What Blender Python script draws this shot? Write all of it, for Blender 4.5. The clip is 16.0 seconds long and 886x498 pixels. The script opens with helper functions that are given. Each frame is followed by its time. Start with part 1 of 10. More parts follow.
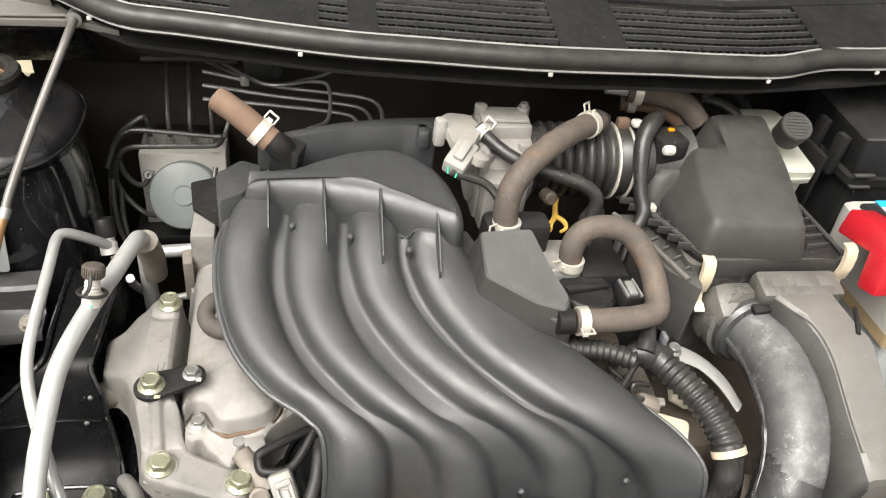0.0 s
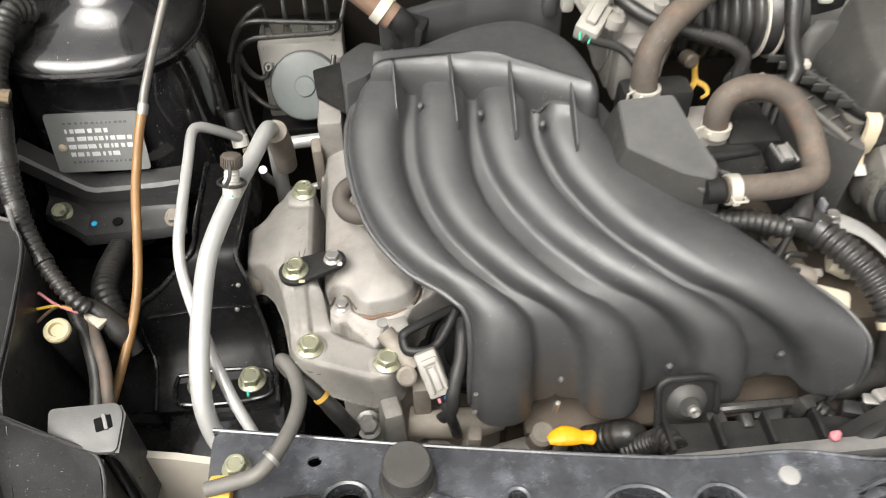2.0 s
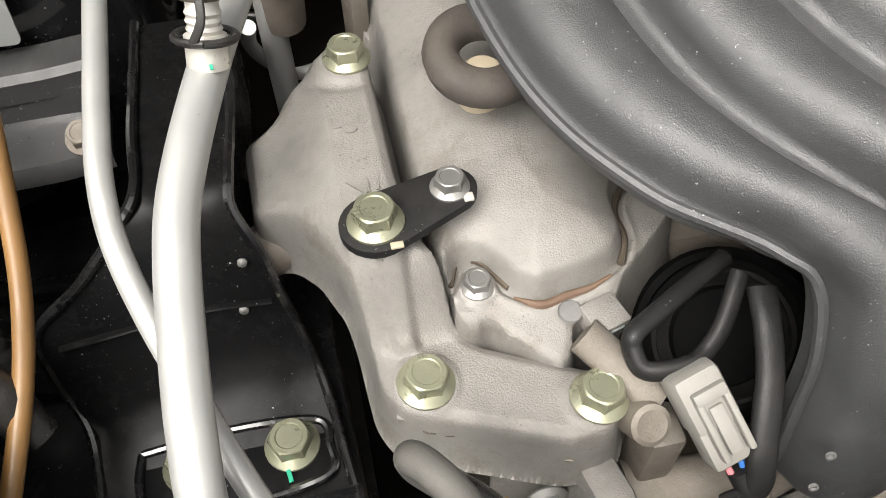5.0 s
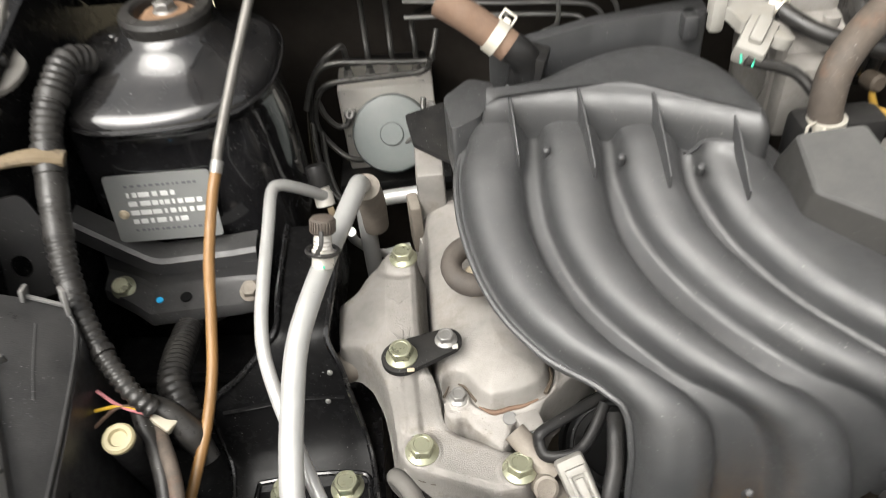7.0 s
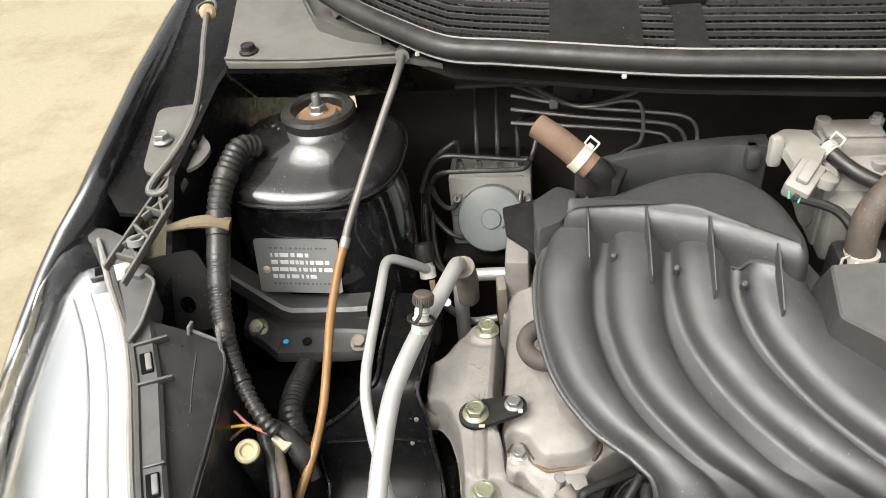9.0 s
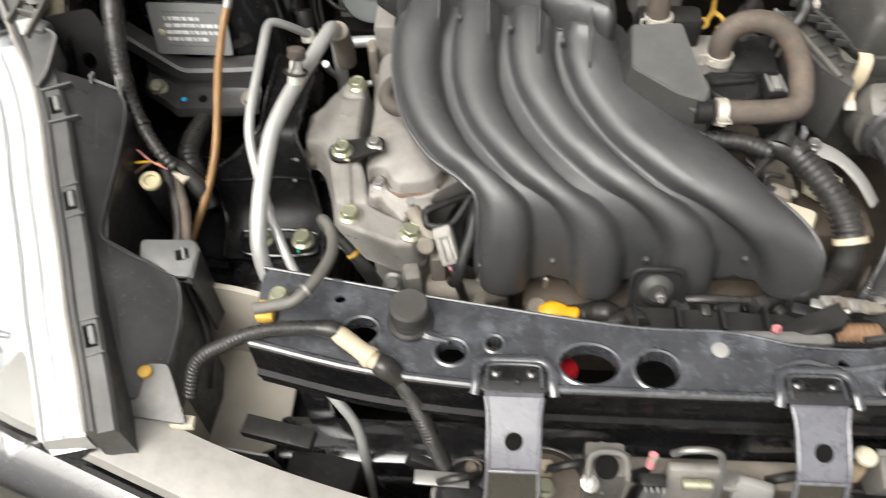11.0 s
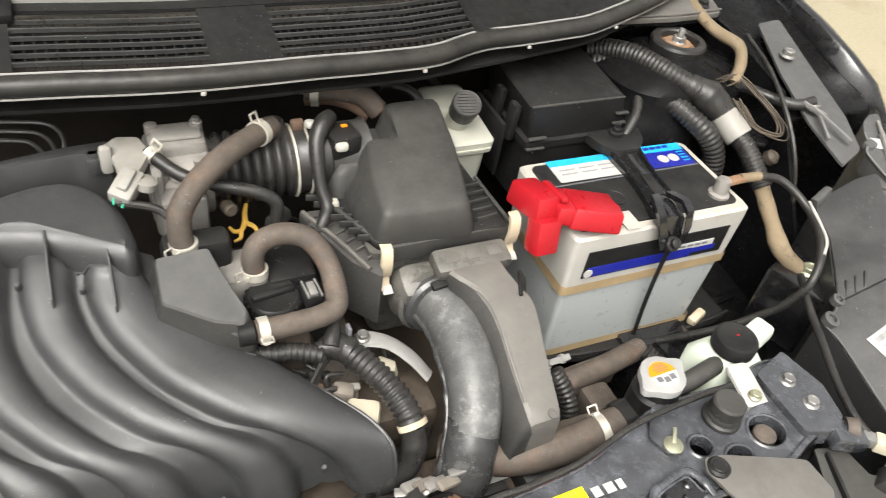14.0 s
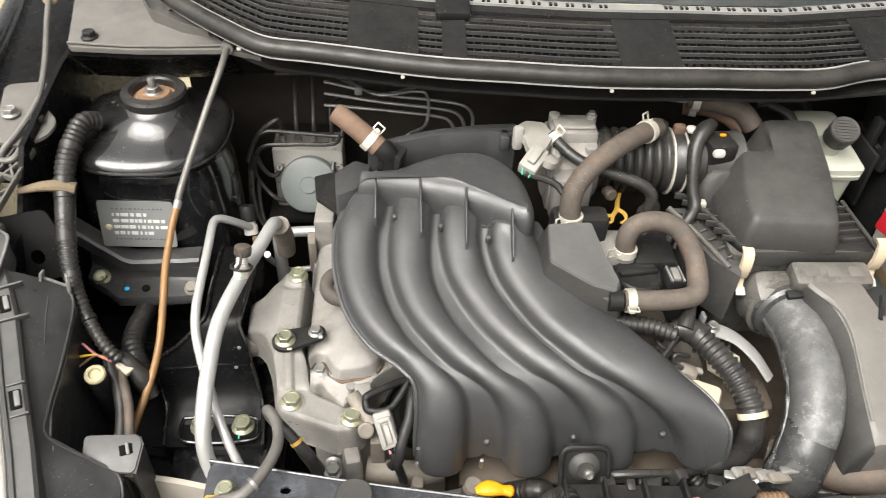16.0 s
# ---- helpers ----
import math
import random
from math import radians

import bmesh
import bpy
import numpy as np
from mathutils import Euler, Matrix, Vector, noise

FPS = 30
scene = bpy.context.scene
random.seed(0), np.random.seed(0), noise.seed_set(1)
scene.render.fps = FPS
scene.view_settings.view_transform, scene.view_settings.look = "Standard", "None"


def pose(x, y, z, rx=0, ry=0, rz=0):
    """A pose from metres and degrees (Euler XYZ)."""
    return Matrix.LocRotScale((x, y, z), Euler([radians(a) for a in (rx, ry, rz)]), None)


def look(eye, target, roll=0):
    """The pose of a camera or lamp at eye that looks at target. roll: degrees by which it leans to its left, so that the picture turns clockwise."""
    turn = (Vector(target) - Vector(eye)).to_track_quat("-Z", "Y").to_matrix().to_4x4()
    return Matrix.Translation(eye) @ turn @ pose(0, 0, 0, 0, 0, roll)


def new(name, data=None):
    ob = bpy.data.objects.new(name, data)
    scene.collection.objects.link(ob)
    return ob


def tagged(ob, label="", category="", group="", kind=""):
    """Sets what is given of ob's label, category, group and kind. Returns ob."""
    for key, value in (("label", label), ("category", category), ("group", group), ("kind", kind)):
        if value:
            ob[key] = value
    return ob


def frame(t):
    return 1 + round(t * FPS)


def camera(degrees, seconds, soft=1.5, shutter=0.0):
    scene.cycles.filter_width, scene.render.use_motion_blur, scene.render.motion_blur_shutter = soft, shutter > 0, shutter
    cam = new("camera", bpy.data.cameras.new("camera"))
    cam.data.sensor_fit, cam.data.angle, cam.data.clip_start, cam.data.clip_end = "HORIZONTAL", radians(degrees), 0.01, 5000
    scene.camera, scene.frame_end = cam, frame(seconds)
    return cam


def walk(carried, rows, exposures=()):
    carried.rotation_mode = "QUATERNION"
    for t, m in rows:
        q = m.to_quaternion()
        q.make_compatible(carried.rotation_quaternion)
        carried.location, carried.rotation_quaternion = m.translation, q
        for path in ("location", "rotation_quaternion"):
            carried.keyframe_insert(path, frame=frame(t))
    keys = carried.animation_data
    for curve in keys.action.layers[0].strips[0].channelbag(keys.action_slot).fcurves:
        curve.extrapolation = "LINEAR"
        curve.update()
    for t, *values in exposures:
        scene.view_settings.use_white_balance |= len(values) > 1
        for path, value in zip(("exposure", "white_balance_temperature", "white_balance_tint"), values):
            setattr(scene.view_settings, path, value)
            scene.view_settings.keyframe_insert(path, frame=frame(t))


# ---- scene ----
cam = camera(59.6, 16.0, soft=0.6, shutter=0.3)
METRES, EYE, TILT, LEAN, TURN = 1.65, 1.32, -38.5, -6.4, -8.8
ROWS = [
    (0.0, 0.0, 0.0, 0.0, 0.0, 0.0, -0.0),
    (0.5, 0.014, 0.0052, 0.0008, 3.87, -2.88, -0.24),
    (1.0, 0.0167, -0.0014, -0.0017, 6.26, -4.76, 0.35),
    (1.5, 0.0111, -0.0071, -0.0016, 7.51, -5.78, 1.5),
    (2.0, -0.018, 0.0099, -0.01, 7.37, -7.47, 3.01),
    (2.5, -0.0841, 0.1158, -0.0184, 5.17, -10.62, 4.37),
    (3.0, -0.1139, 0.2059, -0.0275, 3.2, -13.54, 5.32),
    (5.5, -0.1209, 0.2156, -0.0324, 1.99, -14.53, 8.31),
    (6.0, -0.1153, 0.19, -0.0219, 3.79, -11.8, 8.08),
    (6.5, -0.1024, 0.1558, -0.0146, 6.53, -8.21, 6.89),
    (7.0, -0.0638, 0.0785, -0.0035, 10.85, -3.88, 4.95),
    (7.5, -0.0336, 0.0119, 0.0159, 15.05, -0.8, 2.4),
    (8.0, -0.039, 0.0131, 0.0154, 16.82, 0.88, 1.01),
    (10.5, -0.0082, -0.0344, -0.0051, 19.97, -8.29, -1.05),
    (11.0, 0.0276, -0.0595, -0.0126, 13.98, -13.78, -1.26),
    (11.5, 0.06, -0.0591, -0.0094, 6.14, -16.55, -0.37),
    (12.0, 0.0794, -0.0532, 0.0019, -1.58, -16.47, 1.97),
    (12.5, 0.0945, -0.0382, 0.0155, -9.16, -14.89, 5.05),
    (13.0, 0.1052, -0.024, 0.0317, -14.33, -11.6, 7.8),
    (13.5, 0.1018, -0.0204, 0.0402, -15.62, -8.17, 8.85),
    (14.0, 0.0925, -0.031, 0.0377, -12.18, -5.95, 7.69),
    (14.5, 0.0754, -0.0485, 0.034, -6.44, -4.4, 5.34),
    (15.0, 0.0573, -0.0645, 0.0285, -0.5, -3.23, 2.67),
    (15.5, 0.0335, -0.08, 0.0202, 4.41, -2.79, 0.62),
    (16.0, 0.0227, -0.0915, 0.015, 7.97, -2.61, -0.95),
]
walk(cam, [(t, pose(0, 0, EYE, TILT, LEAN, TURN) @ pose(METRES * x, METRES * y, METRES * z, 90 + pitch, roll, yaw)) for t, x, y, z, yaw, pitch, roll in ROWS],
     exposures=[(0.0, 0.13), (0.6, 0.13), (2.0, 0.08), (3.0, -0.06), (5.5, -0.12), (7.0, 0.03), (8.0, 0.05), (10.5, -0.10), (11.2, -0.12), (12.0, -0.12), (13.0, -0.10), (15.0, 0.03), (16.0, 0.08)])

# world and light
world = bpy.data.worlds.new("sky")
scene.world = world
world.use_nodes = True
_n = world.node_tree.nodes
_sky = _n.new("ShaderNodeTexSky")
_sky.sky_type, _sky.sun_disc = "NISHITA", False
_sky.sun_elevation, _sky.sun_rotation = radians(57), radians(219)
_sky.air_density, _sky.dust_density = 1.0, 9.0
_grey = _n.new("ShaderNodeHueSaturation")
_grey.inputs["Saturation"].default_value = 0.12
_grey.inputs["Value"].default_value = 1.95
world.node_tree.links.new(_sky.outputs[0], _grey.inputs["Color"])
_warm = _n.new("ShaderNodeMix")
_warm.data_type, _warm.blend_type = "RGBA", "MULTIPLY"
_warm.inputs[0].default_value = 1.0
_warm.inputs[7].default_value = (1.0, 0.985, 0.945, 1)
world.node_tree.links.new(_grey.outputs[0], _warm.inputs[6])
world.node_tree.links.new(_warm.outputs[2], _n["Background"].inputs[0])
_n["Background"].inputs[1].default_value = 0.15
sun = new("sun", bpy.data.lights.new("sun", "SUN"))
sun.data.energy, sun.data.angle, sun.data.color = 2.5, radians(50), (1.0, 0.965, 0.91)
sun.matrix_world = look((-1.3, -1.6, 4.0), (0.0, 0.0, 0.8))

# ---- mesh helpers ----
ROOT = {}


def thing(name, at, label, category, group="", kind=""):
    ob = new(name)
    ob.location = at
    ob.empty_display_size = 0.02
    ROOT[ob.name] = Vector(at)
    return tagged(ob, label, category, group, kind)


def origin_of(ob):
    while ob.parent:
        ob = ob.parent
    return ROOT[ob.name]


def mesh_of(name, bm, material, angle=32):
    bmesh.ops.recalc_face_normals(bm, faces=bm.faces)
    me = bpy.data.meshes.new(name)
    bm.to_mesh(me)
    bm.free()
    me.materials.append(material)
    me.polygons.foreach_set("use_smooth", [True] * len(me.polygons))
    me.set_sharp_from_angle(angle=radians(angle))
    return me


def part(name, bm, material, parent, label="", angle=32):
    """Vertices are in world metres; the part keeps the origin of its thing."""
    o = origin_of(parent)
    bmesh.ops.translate(bm, verts=bm.verts, vec=-o)
    ob = new(name, mesh_of(name, bm, material, angle))
    ob.parent = parent
    return tagged(ob, label)


def single(name, bm, material, label, category, kind="", group="", angle=32):
    """A thing that is one mesh."""
    c = Vector((0, 0, 0))
    for v in bm.verts:
        c += v.co
    c /= len(bm.verts)
    c.z = min(v.co.z for v in bm.verts)
    bmesh.ops.translate(bm, verts=bm.verts, vec=-c)
    ob = new(name, mesh_of(name, bm, material, angle))
    ob.location = c
    ROOT[ob.name] = c
    return tagged(ob, label, category, group, kind)


def shared(name, me, m, parent, label=""):
    """One more object on a mesh that is already there, under parent, at world pose m."""
    ob = new(name, me)
    ob.parent = parent
    ob.matrix_basis = Matrix.Translation(-origin_of(parent)) @ m
    return tagged(ob, label)


def join(bm, other):
    me = bpy.data.meshes.new("tmp")
    other.to_mesh(me)
    other.free()
    bm.from_mesh(me)
    bpy.data.meshes.remove(me)
    return bm


def box(size, m=None, bevel=0.002, taper=1.0, seg=2, bm=None):
    b = bmesh.new()
    bmesh.ops.create_cube(b, size=1)
    tx, ty = taper if isinstance(taper, tuple) else (taper, taper)
    for v in b.verts:
        k = (tx, ty) if v.co.z > 0 else (1, 1)
        v.co = Vector((v.co.x * size[0] * k[0], v.co.y * size[1] * k[1], v.co.z * size[2]))
    if bevel:
        bmesh.ops.bevel(b, geom=b.edges[:], offset=bevel, segments=seg, affect="EDGES", profile=0.5)
    if m is not None:
        bmesh.ops.transform(b, matrix=m, verts=b.verts)
    return join(bm, b) if bm else b


def ring_frame(d, up=None):
    d = d.normalized()
    ref = up if up is not None else (Vector((0, 0, 1)) if abs(d.z) < 0.9 else Vector((1, 0, 0)))
    a = ref.cross(d)
    if a.length < 1e-5:
        a = Vector((1, 0, 0)).cross(d)
    a.normalize()
    return a, d.cross(a).normalized()


def spline(pts, n=8):
    """Catmull-Rom through the points, n steps a span."""
    p = [Vector(q) for q in pts]
    p = [2 * p[0] - p[1]] + p + [2 * p[-1] - p[-2]]
    out = []
    for i in range(1, len(p) - 2):
        for k in range(n):
            t = k / n
            a, b, c, d = p[i - 1:i + 3]
            out.append(0.5 * ((2 * b) + (c - a) * t + (2 * a - 5 * b + 4 * c - d) * t * t + (3 * b - a - 3 * c + d) * t ** 3))
    out.append(p[-2])
    return out


def loft(rings, bm=None, cap=True, closed=True):
    b = bm or bmesh.new()
    vs = [[b.verts.new(q) for q in r] for r in rings]
    k = len(vs[0])
    for r0, r1 in zip(vs, vs[1:]):
        for i in range(k if closed else k - 1):
            j = (i + 1) % k
            b.faces.new((r0[i], r0[j], r1[j], r1[i]))
    if cap and closed:
        b.faces.new(vs[0][::-1])
        b.faces.new(vs[-1])
    return b


def resample(path, step):
    out, acc = [path[0]], 0.0
    for a, b in zip(path, path[1:]):
        d = (b - a).length
        while acc + d >= step and d > 1e-9:
            a = a + (b - a) * ((step - acc) / d)
            out.append(a)
            d, acc = (b - a).length, 0.0
        acc += d
    if (path[-1] - out[-1]).length > step * 0.3:
        out.append(path[-1])
    return out


def tube(pts, r, seg=12, n=8, bm=None, ribs=None, flat=1.0, dents=0.0, smooth=True):
    """A swept tube; r a number or a list along it; ribs (pitch, depth) for corrugated hose."""
    path = spline(pts, n) if smooth else [Vector(q) for q in pts]
    if ribs:
        path = resample(path, ribs[0] / 4)
    count, rings, a = len(path), [], None
    for i, p in enumerate(path):
        d = (path[min(i + 1, count - 1)] - path[max(i - 1, 0)])
        if d.length < 1e-9:
            d = Vector((0, 0, -1))
        d.normalize()
        if a is None:
            a, c = ring_frame(d)
        else:
            a = (a - d * a.dot(d)).normalized()
            c = d.cross(a).normalized()
        u = i / (count - 1)
        if isinstance(r, (list, tuple)):
            f = u * (len(r) - 1)
            k = min(int(f), len(r) - 2)
            rr = r[k] + (r[k + 1] - r[k]) * (f - k)
        else:
            rr = r
        if ribs:
            rr += (0, ribs[1], ribs[1], 0)[i % 4]
        if dents:
            rr *= 1 + dents * noise.noise(p * 60)
        rings.append([p + a * (rr * math.cos(w)) + c * (rr * flat * math.sin(w)) for w in (2 * math.pi * k / seg for k in range(seg))])
    return loft(rings, bm)


def lathe(profile, at, axis=(0, 0, 1), seg=24, bm=None, squash=None):
    """profile: (radius, height) pairs along axis from at."""
    d = Vector(axis).normalized()
    a, c = ring_frame(d)
    o = Vector(at)
    rings = [[o + d * h + a * (max(r, 1e-5) * math.cos(w)) + c * (max(r, 1e-5) * math.sin(w)) for w in (2 * math.pi * k / seg for k in range(seg))] for r, h in profile]
    return loft(rings, bm)


def oval(cx, cy, hx, hy, power=2.0, seg=32, turn=0.0):
    out = []
    for k in range(seg):
        w = 2 * math.pi * k / seg
        c, s = math.cos(w), math.sin(w)
        x = hx * math.copysign(abs(c) ** (2 / power), c)
        y = hy * math.copysign(abs(s) ** (2 / power), s)
        out.append((cx + x * math.cos(turn) - y * math.sin(turn), cy + x * math.sin(turn) + y * math.cos(turn)))
    return out


def sheet(outline, holes, top, thick, bm=None, bevel=0.0):
    """A plate with holes; top: a height or a function of x, y."""
    b = bmesh.new()
    edges = []
    for loop in [outline] + list(holes):
        vs = [b.verts.new((x, y, 0)) for x, y in loop]
        edges += [b.edges.new((vs[i], vs[(i + 1) % len(vs)])) for i in range(len(vs))]
    bmesh.ops.triangle_fill(b, use_beauty=True, use_dissolve=False, edges=edges)
    bmesh.ops.recalc_face_normals(b, faces=b.faces)
    g = bmesh.ops.extrude_face_region(b, geom=b.faces[:])
    low = [e for e in g["geom"] if isinstance(e, bmesh.types.BMVert)]
    lowset = set(low)
    z = top if callable(top) else (lambda x, y: top)
    for v in b.verts:
        v.co.z = z(v.co.x, v.co.y) - (thick if v in lowset else 0)
    bmesh.ops.recalc_face_normals(b, faces=b.faces)
    if bevel:
        rim = [e for e in b.edges if len(e.link_faces) == 2 and e.calc_face_angle(0) > 0.9 and not (e.verts[0] in lowset or e.verts[1] in lowset)]
        bmesh.ops.bevel(b, geom=rim, offset=bevel, segments=2, affect="EDGES", profile=0.5, clamp_overlap=True)
    return join(bm, b) if bm else b


def rounded(pts, r, n=5):
    """Rounds the corners of an outline in plan."""
    out, k = [], len(pts)
    for i in range(k):
        p0, p1, p2 = Vector(pts[i - 1]), Vector(pts[i]), Vector(pts[(i + 1) % k])
        a, c = p0 - p1, p2 - p1
        d = min(r, a.length * 0.45, c.length * 0.45)
        s, e = p1 + a.normalized() * d, p1 + c.normalized() * d
        for j in range(n + 1):
            t = j / n
            q = s * (1 - t) ** 2 + p1 * 2 * t * (1 - t) + e * t * t
            out.append((q.x, q.y))
    return out


def wall(path, height_pairs, thick, bm=None):
    """An upright strip along a plan path; height_pairs: (bottom, top) at each point."""
    rings = []
    n = len(path)
    for i, (x, y) in enumerate(path):
        d = Vector(path[min(i + 1, n - 1)]) - Vector(path[max(i - 1, 0)])
        nx, ny = -d.y / d.length * thick / 2, d.x / d.length * thick / 2
        lo, hi = height_pairs[i] if isinstance(height_pairs, list) else height_pairs
        rings.append([Vector((x + nx, y + ny, lo)), Vector((x - nx, y - ny, lo)), Vector((x - nx, y - ny, hi)), Vector((x + nx, y + ny, hi))])
    return loft(rings, bm)


def bar(p0, p1, w, t, bm=None, bevel=0.001, up=(0, 0, 1)):
    """A flat bar from p0 to p1, w wide and t thick."""
    p0, p1 = Vector(p0), Vector(p1)
    d = (p1 - p0)
    a, c = ring_frame(d, Vector(up))
    m = Matrix((a, d.normalized(), -c)).transposed().to_4x4()
    m.translation = (p0 + p1) / 2
    return box((w, d.length, t), m, bevel, bm=bm)


def edge_distance(poly, x, y):
    """Signed distance inside a plan outline, on arrays of points."""
    d = np.full(x.shape, 1e9)
    inside = np.zeros(x.shape, bool)
    n = len(poly)
    for i in range(n):
        (ax, ay), (bx, by) = poly[i], poly[(i + 1) % n]
        ex, ey = bx - ax, by - ay
        t = np.clip(((x - ax) * ex + (y - ay) * ey) / (ex * ex + ey * ey), 0, 1)
        d = np.minimum(d, np.hypot(x - ax - t * ex, y - ay - t * ey))
        if abs(ey) > 1e-12:
            hit = ((ay > y) != (by > y)) & (x < ex * (y - ay) / ey + ax)
            inside ^= hit
    return np.where(inside, d, -d)


def smooth_step(a, b, v):
    t = np.clip((v - a) / (b - a), 0, 1)
    return t * t * (3 - 2 * t)


def casting(poly, height, step=0.0009, margin=0.0042):
    """A cast surface: a fine grid over an outline, lifted by height(x, y, d), d the distance from the edge."""
    xs_, ys_ = [p[0] for p in poly], [p[1] for p in poly]
    gx = np.arange(min(xs_) - margin, max(xs_) + margin + step, step)
    gy = np.arange(min(ys_) - margin, max(ys_) + margin + step, step)
    x, y = np.meshgrid(gx, gy)
    d = edge_distance(poly, x, y)
    z = height(x, y, d)
    b = bmesh.new()
    keep, vs = d > -margin, {}
    # draw the outermost points onto one smooth outline
    dy, dx = np.gradient(d, step)
    pull = np.where(d < -margin + 1.5 * step, -(d + margin), 0.0)
    x, y = x + pull * dx, y + pull * dy
    for j in range(len(gy) - 1):
        for i in range(len(gx) - 1):
            if keep[j, i] and keep[j, i + 1] and keep[j + 1, i] and keep[j + 1, i + 1]:
                quad = []
                for q in ((j, i), (j, i + 1), (j + 1, i + 1), (j + 1, i)):
                    if q not in vs:
                        vs[q] = b.verts.new((x[q], y[q], z[q]))
                    quad.append(vs[q])
                b.faces.new(quad)
    return b


def wrinkle(x, y, scale, seed=0.0):
    return np.array([[noise.noise(Vector((a * scale, c * scale, seed))) for a, c in zip(r, s)] for r, s in zip(x, y)])


# ---- materials ----
def material(name, base, rough=0.5, metal=0.0, vary=0.25, scale=60.0, dust=0.0, dust_colour=(0.42, 0.39, 0.34), bump=0.15, bump_scale=900.0, coat=0.0, specks=0.0, speck_colour=(0.7, 0.7, 0.68), spec=0.5, trans=0.0, tint=0.0, patch=None, dust_from=-0.1, even=False, film=(0.25, 2.0)):
    """Base colour with two scales of variation, a thin uneven dust tint that pales upward faces, small specks and fine
    relief.
    """
    m = bpy.data.materials.new(name)
    m.use_nodes = True
    nt = m.node_tree
    nodes, links = nt.nodes, nt.links
    p = nodes["Principled BSDF"]
    geo = nodes.new("ShaderNodeNewGeometry")

    def tex(s, detail=4.0, rough_=0.6):
        t = nodes.new("ShaderNodeTexNoise")
        t.inputs["Scale"].default_value, t.inputs["Detail"].default_value, t.inputs["Roughness"].default_value = s, detail, rough_
        links.new(geo.outputs["Position"], t.inputs["Vector"])
        return t.outputs["Fac"]

    def remap(src, a, b, lo, hi):
        r = nodes.new("ShaderNodeMapRange")
        r.inputs[1].default_value, r.inputs[2].default_value, r.inputs[3].default_value, r.inputs[4].default_value = a, b, lo, hi
        links.new(src, r.inputs[0])
        return r.outputs[0]

    def mix(fac, a, b):
        x = nodes.new("ShaderNodeMix")
        x.data_type = "RGBA"
        links.new(fac, x.inputs[0])
        for k, v in ((6, a), (7, b)):
            if isinstance(v, tuple):
                x.inputs[k].default_value = (*v, 1)
            else:
                links.new(v, x.inputs[k])
        return x.outputs[2]

    coarse, fine = tex(scale * 0.25), tex(scale * 3)
    lowc = tuple(max(0.0, c * (1 - vary)) for c in base)
    hic = tuple(min(1.0, c * (1 + vary)) for c in base)
    col = mix(remap(coarse, 0.3, 0.7, 0, 1), lowc, hic)
    if patch:
        col = mix(remap(tex(patch[1], 5.0, 0.7), patch[2], patch[2] + (patch[4] if len(patch) > 4 else 0.12), 0, patch[3]), col, patch[0])
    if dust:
        # dust tint that pales upward faces; in some materials it also carries sky sheen
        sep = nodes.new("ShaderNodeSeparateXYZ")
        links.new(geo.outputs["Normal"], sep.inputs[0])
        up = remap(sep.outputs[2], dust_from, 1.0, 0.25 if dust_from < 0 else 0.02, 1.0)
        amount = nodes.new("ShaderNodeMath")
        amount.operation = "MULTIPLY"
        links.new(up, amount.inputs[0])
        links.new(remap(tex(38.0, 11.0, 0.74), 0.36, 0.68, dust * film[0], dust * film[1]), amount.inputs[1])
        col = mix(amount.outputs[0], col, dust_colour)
    if specks:
        spot = nodes.new("ShaderNodeMath")
        spot.operation = "MULTIPLY"
        links.new(remap(tex(650.0, 3.0, 0.6), 0.70 - specks, 0.73 - specks, 0, 0.7), spot.inputs[0])
        links.new(remap(tex(26.0, 4.0, 0.7), 0.50, 0.62, 0.05, 1.0), spot.inputs[1])
        col = mix(spot.outputs[0], col, speck_colour)
    links.new(col, p.inputs["Base Color"])
    if even:
        p.inputs["Roughness"].default_value = rough
    else:
        links.new(remap(tex(70.0, 9.0, 0.72), 0.32, 0.68, max(0.02, rough - 0.13), min(1, rough + 0.17)), p.inputs["Roughness"])
    p.inputs["Metallic"].default_value = metal
    p.inputs["Specular IOR Level"].default_value = spec
    p.inputs["Coat Weight"].default_value = coat
    p.inputs["Coat Roughness"].default_value = 0.08
    if trans:
        p.inputs["Transmission Weight"].default_value = trans
    if tint:
        p.inputs["Subsurface Weight"].default_value = tint
        p.inputs["Subsurface Radius"].default_value = (0.02, 0.02, 0.02)
    if bump:
        bp = nodes.new("ShaderNodeBump")
        bp.inputs["Strength"].default_value, bp.inputs["Distance"].default_value = bump, 0.0006
        links.new(tex(bump_scale, 3.0, 0.6), bp.inputs["Height"])
        links.new(bp.outputs[0], p.inputs["Normal"])
    return m


M = {}
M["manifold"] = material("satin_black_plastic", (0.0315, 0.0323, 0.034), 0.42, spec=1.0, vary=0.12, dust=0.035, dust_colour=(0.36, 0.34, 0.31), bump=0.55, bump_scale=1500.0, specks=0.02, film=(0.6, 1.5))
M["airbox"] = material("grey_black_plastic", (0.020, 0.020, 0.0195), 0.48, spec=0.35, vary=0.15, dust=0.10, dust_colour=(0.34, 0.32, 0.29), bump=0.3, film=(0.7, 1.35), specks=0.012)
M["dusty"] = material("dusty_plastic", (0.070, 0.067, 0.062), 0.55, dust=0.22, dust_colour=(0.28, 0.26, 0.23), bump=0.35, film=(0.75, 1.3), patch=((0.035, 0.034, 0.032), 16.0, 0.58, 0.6))
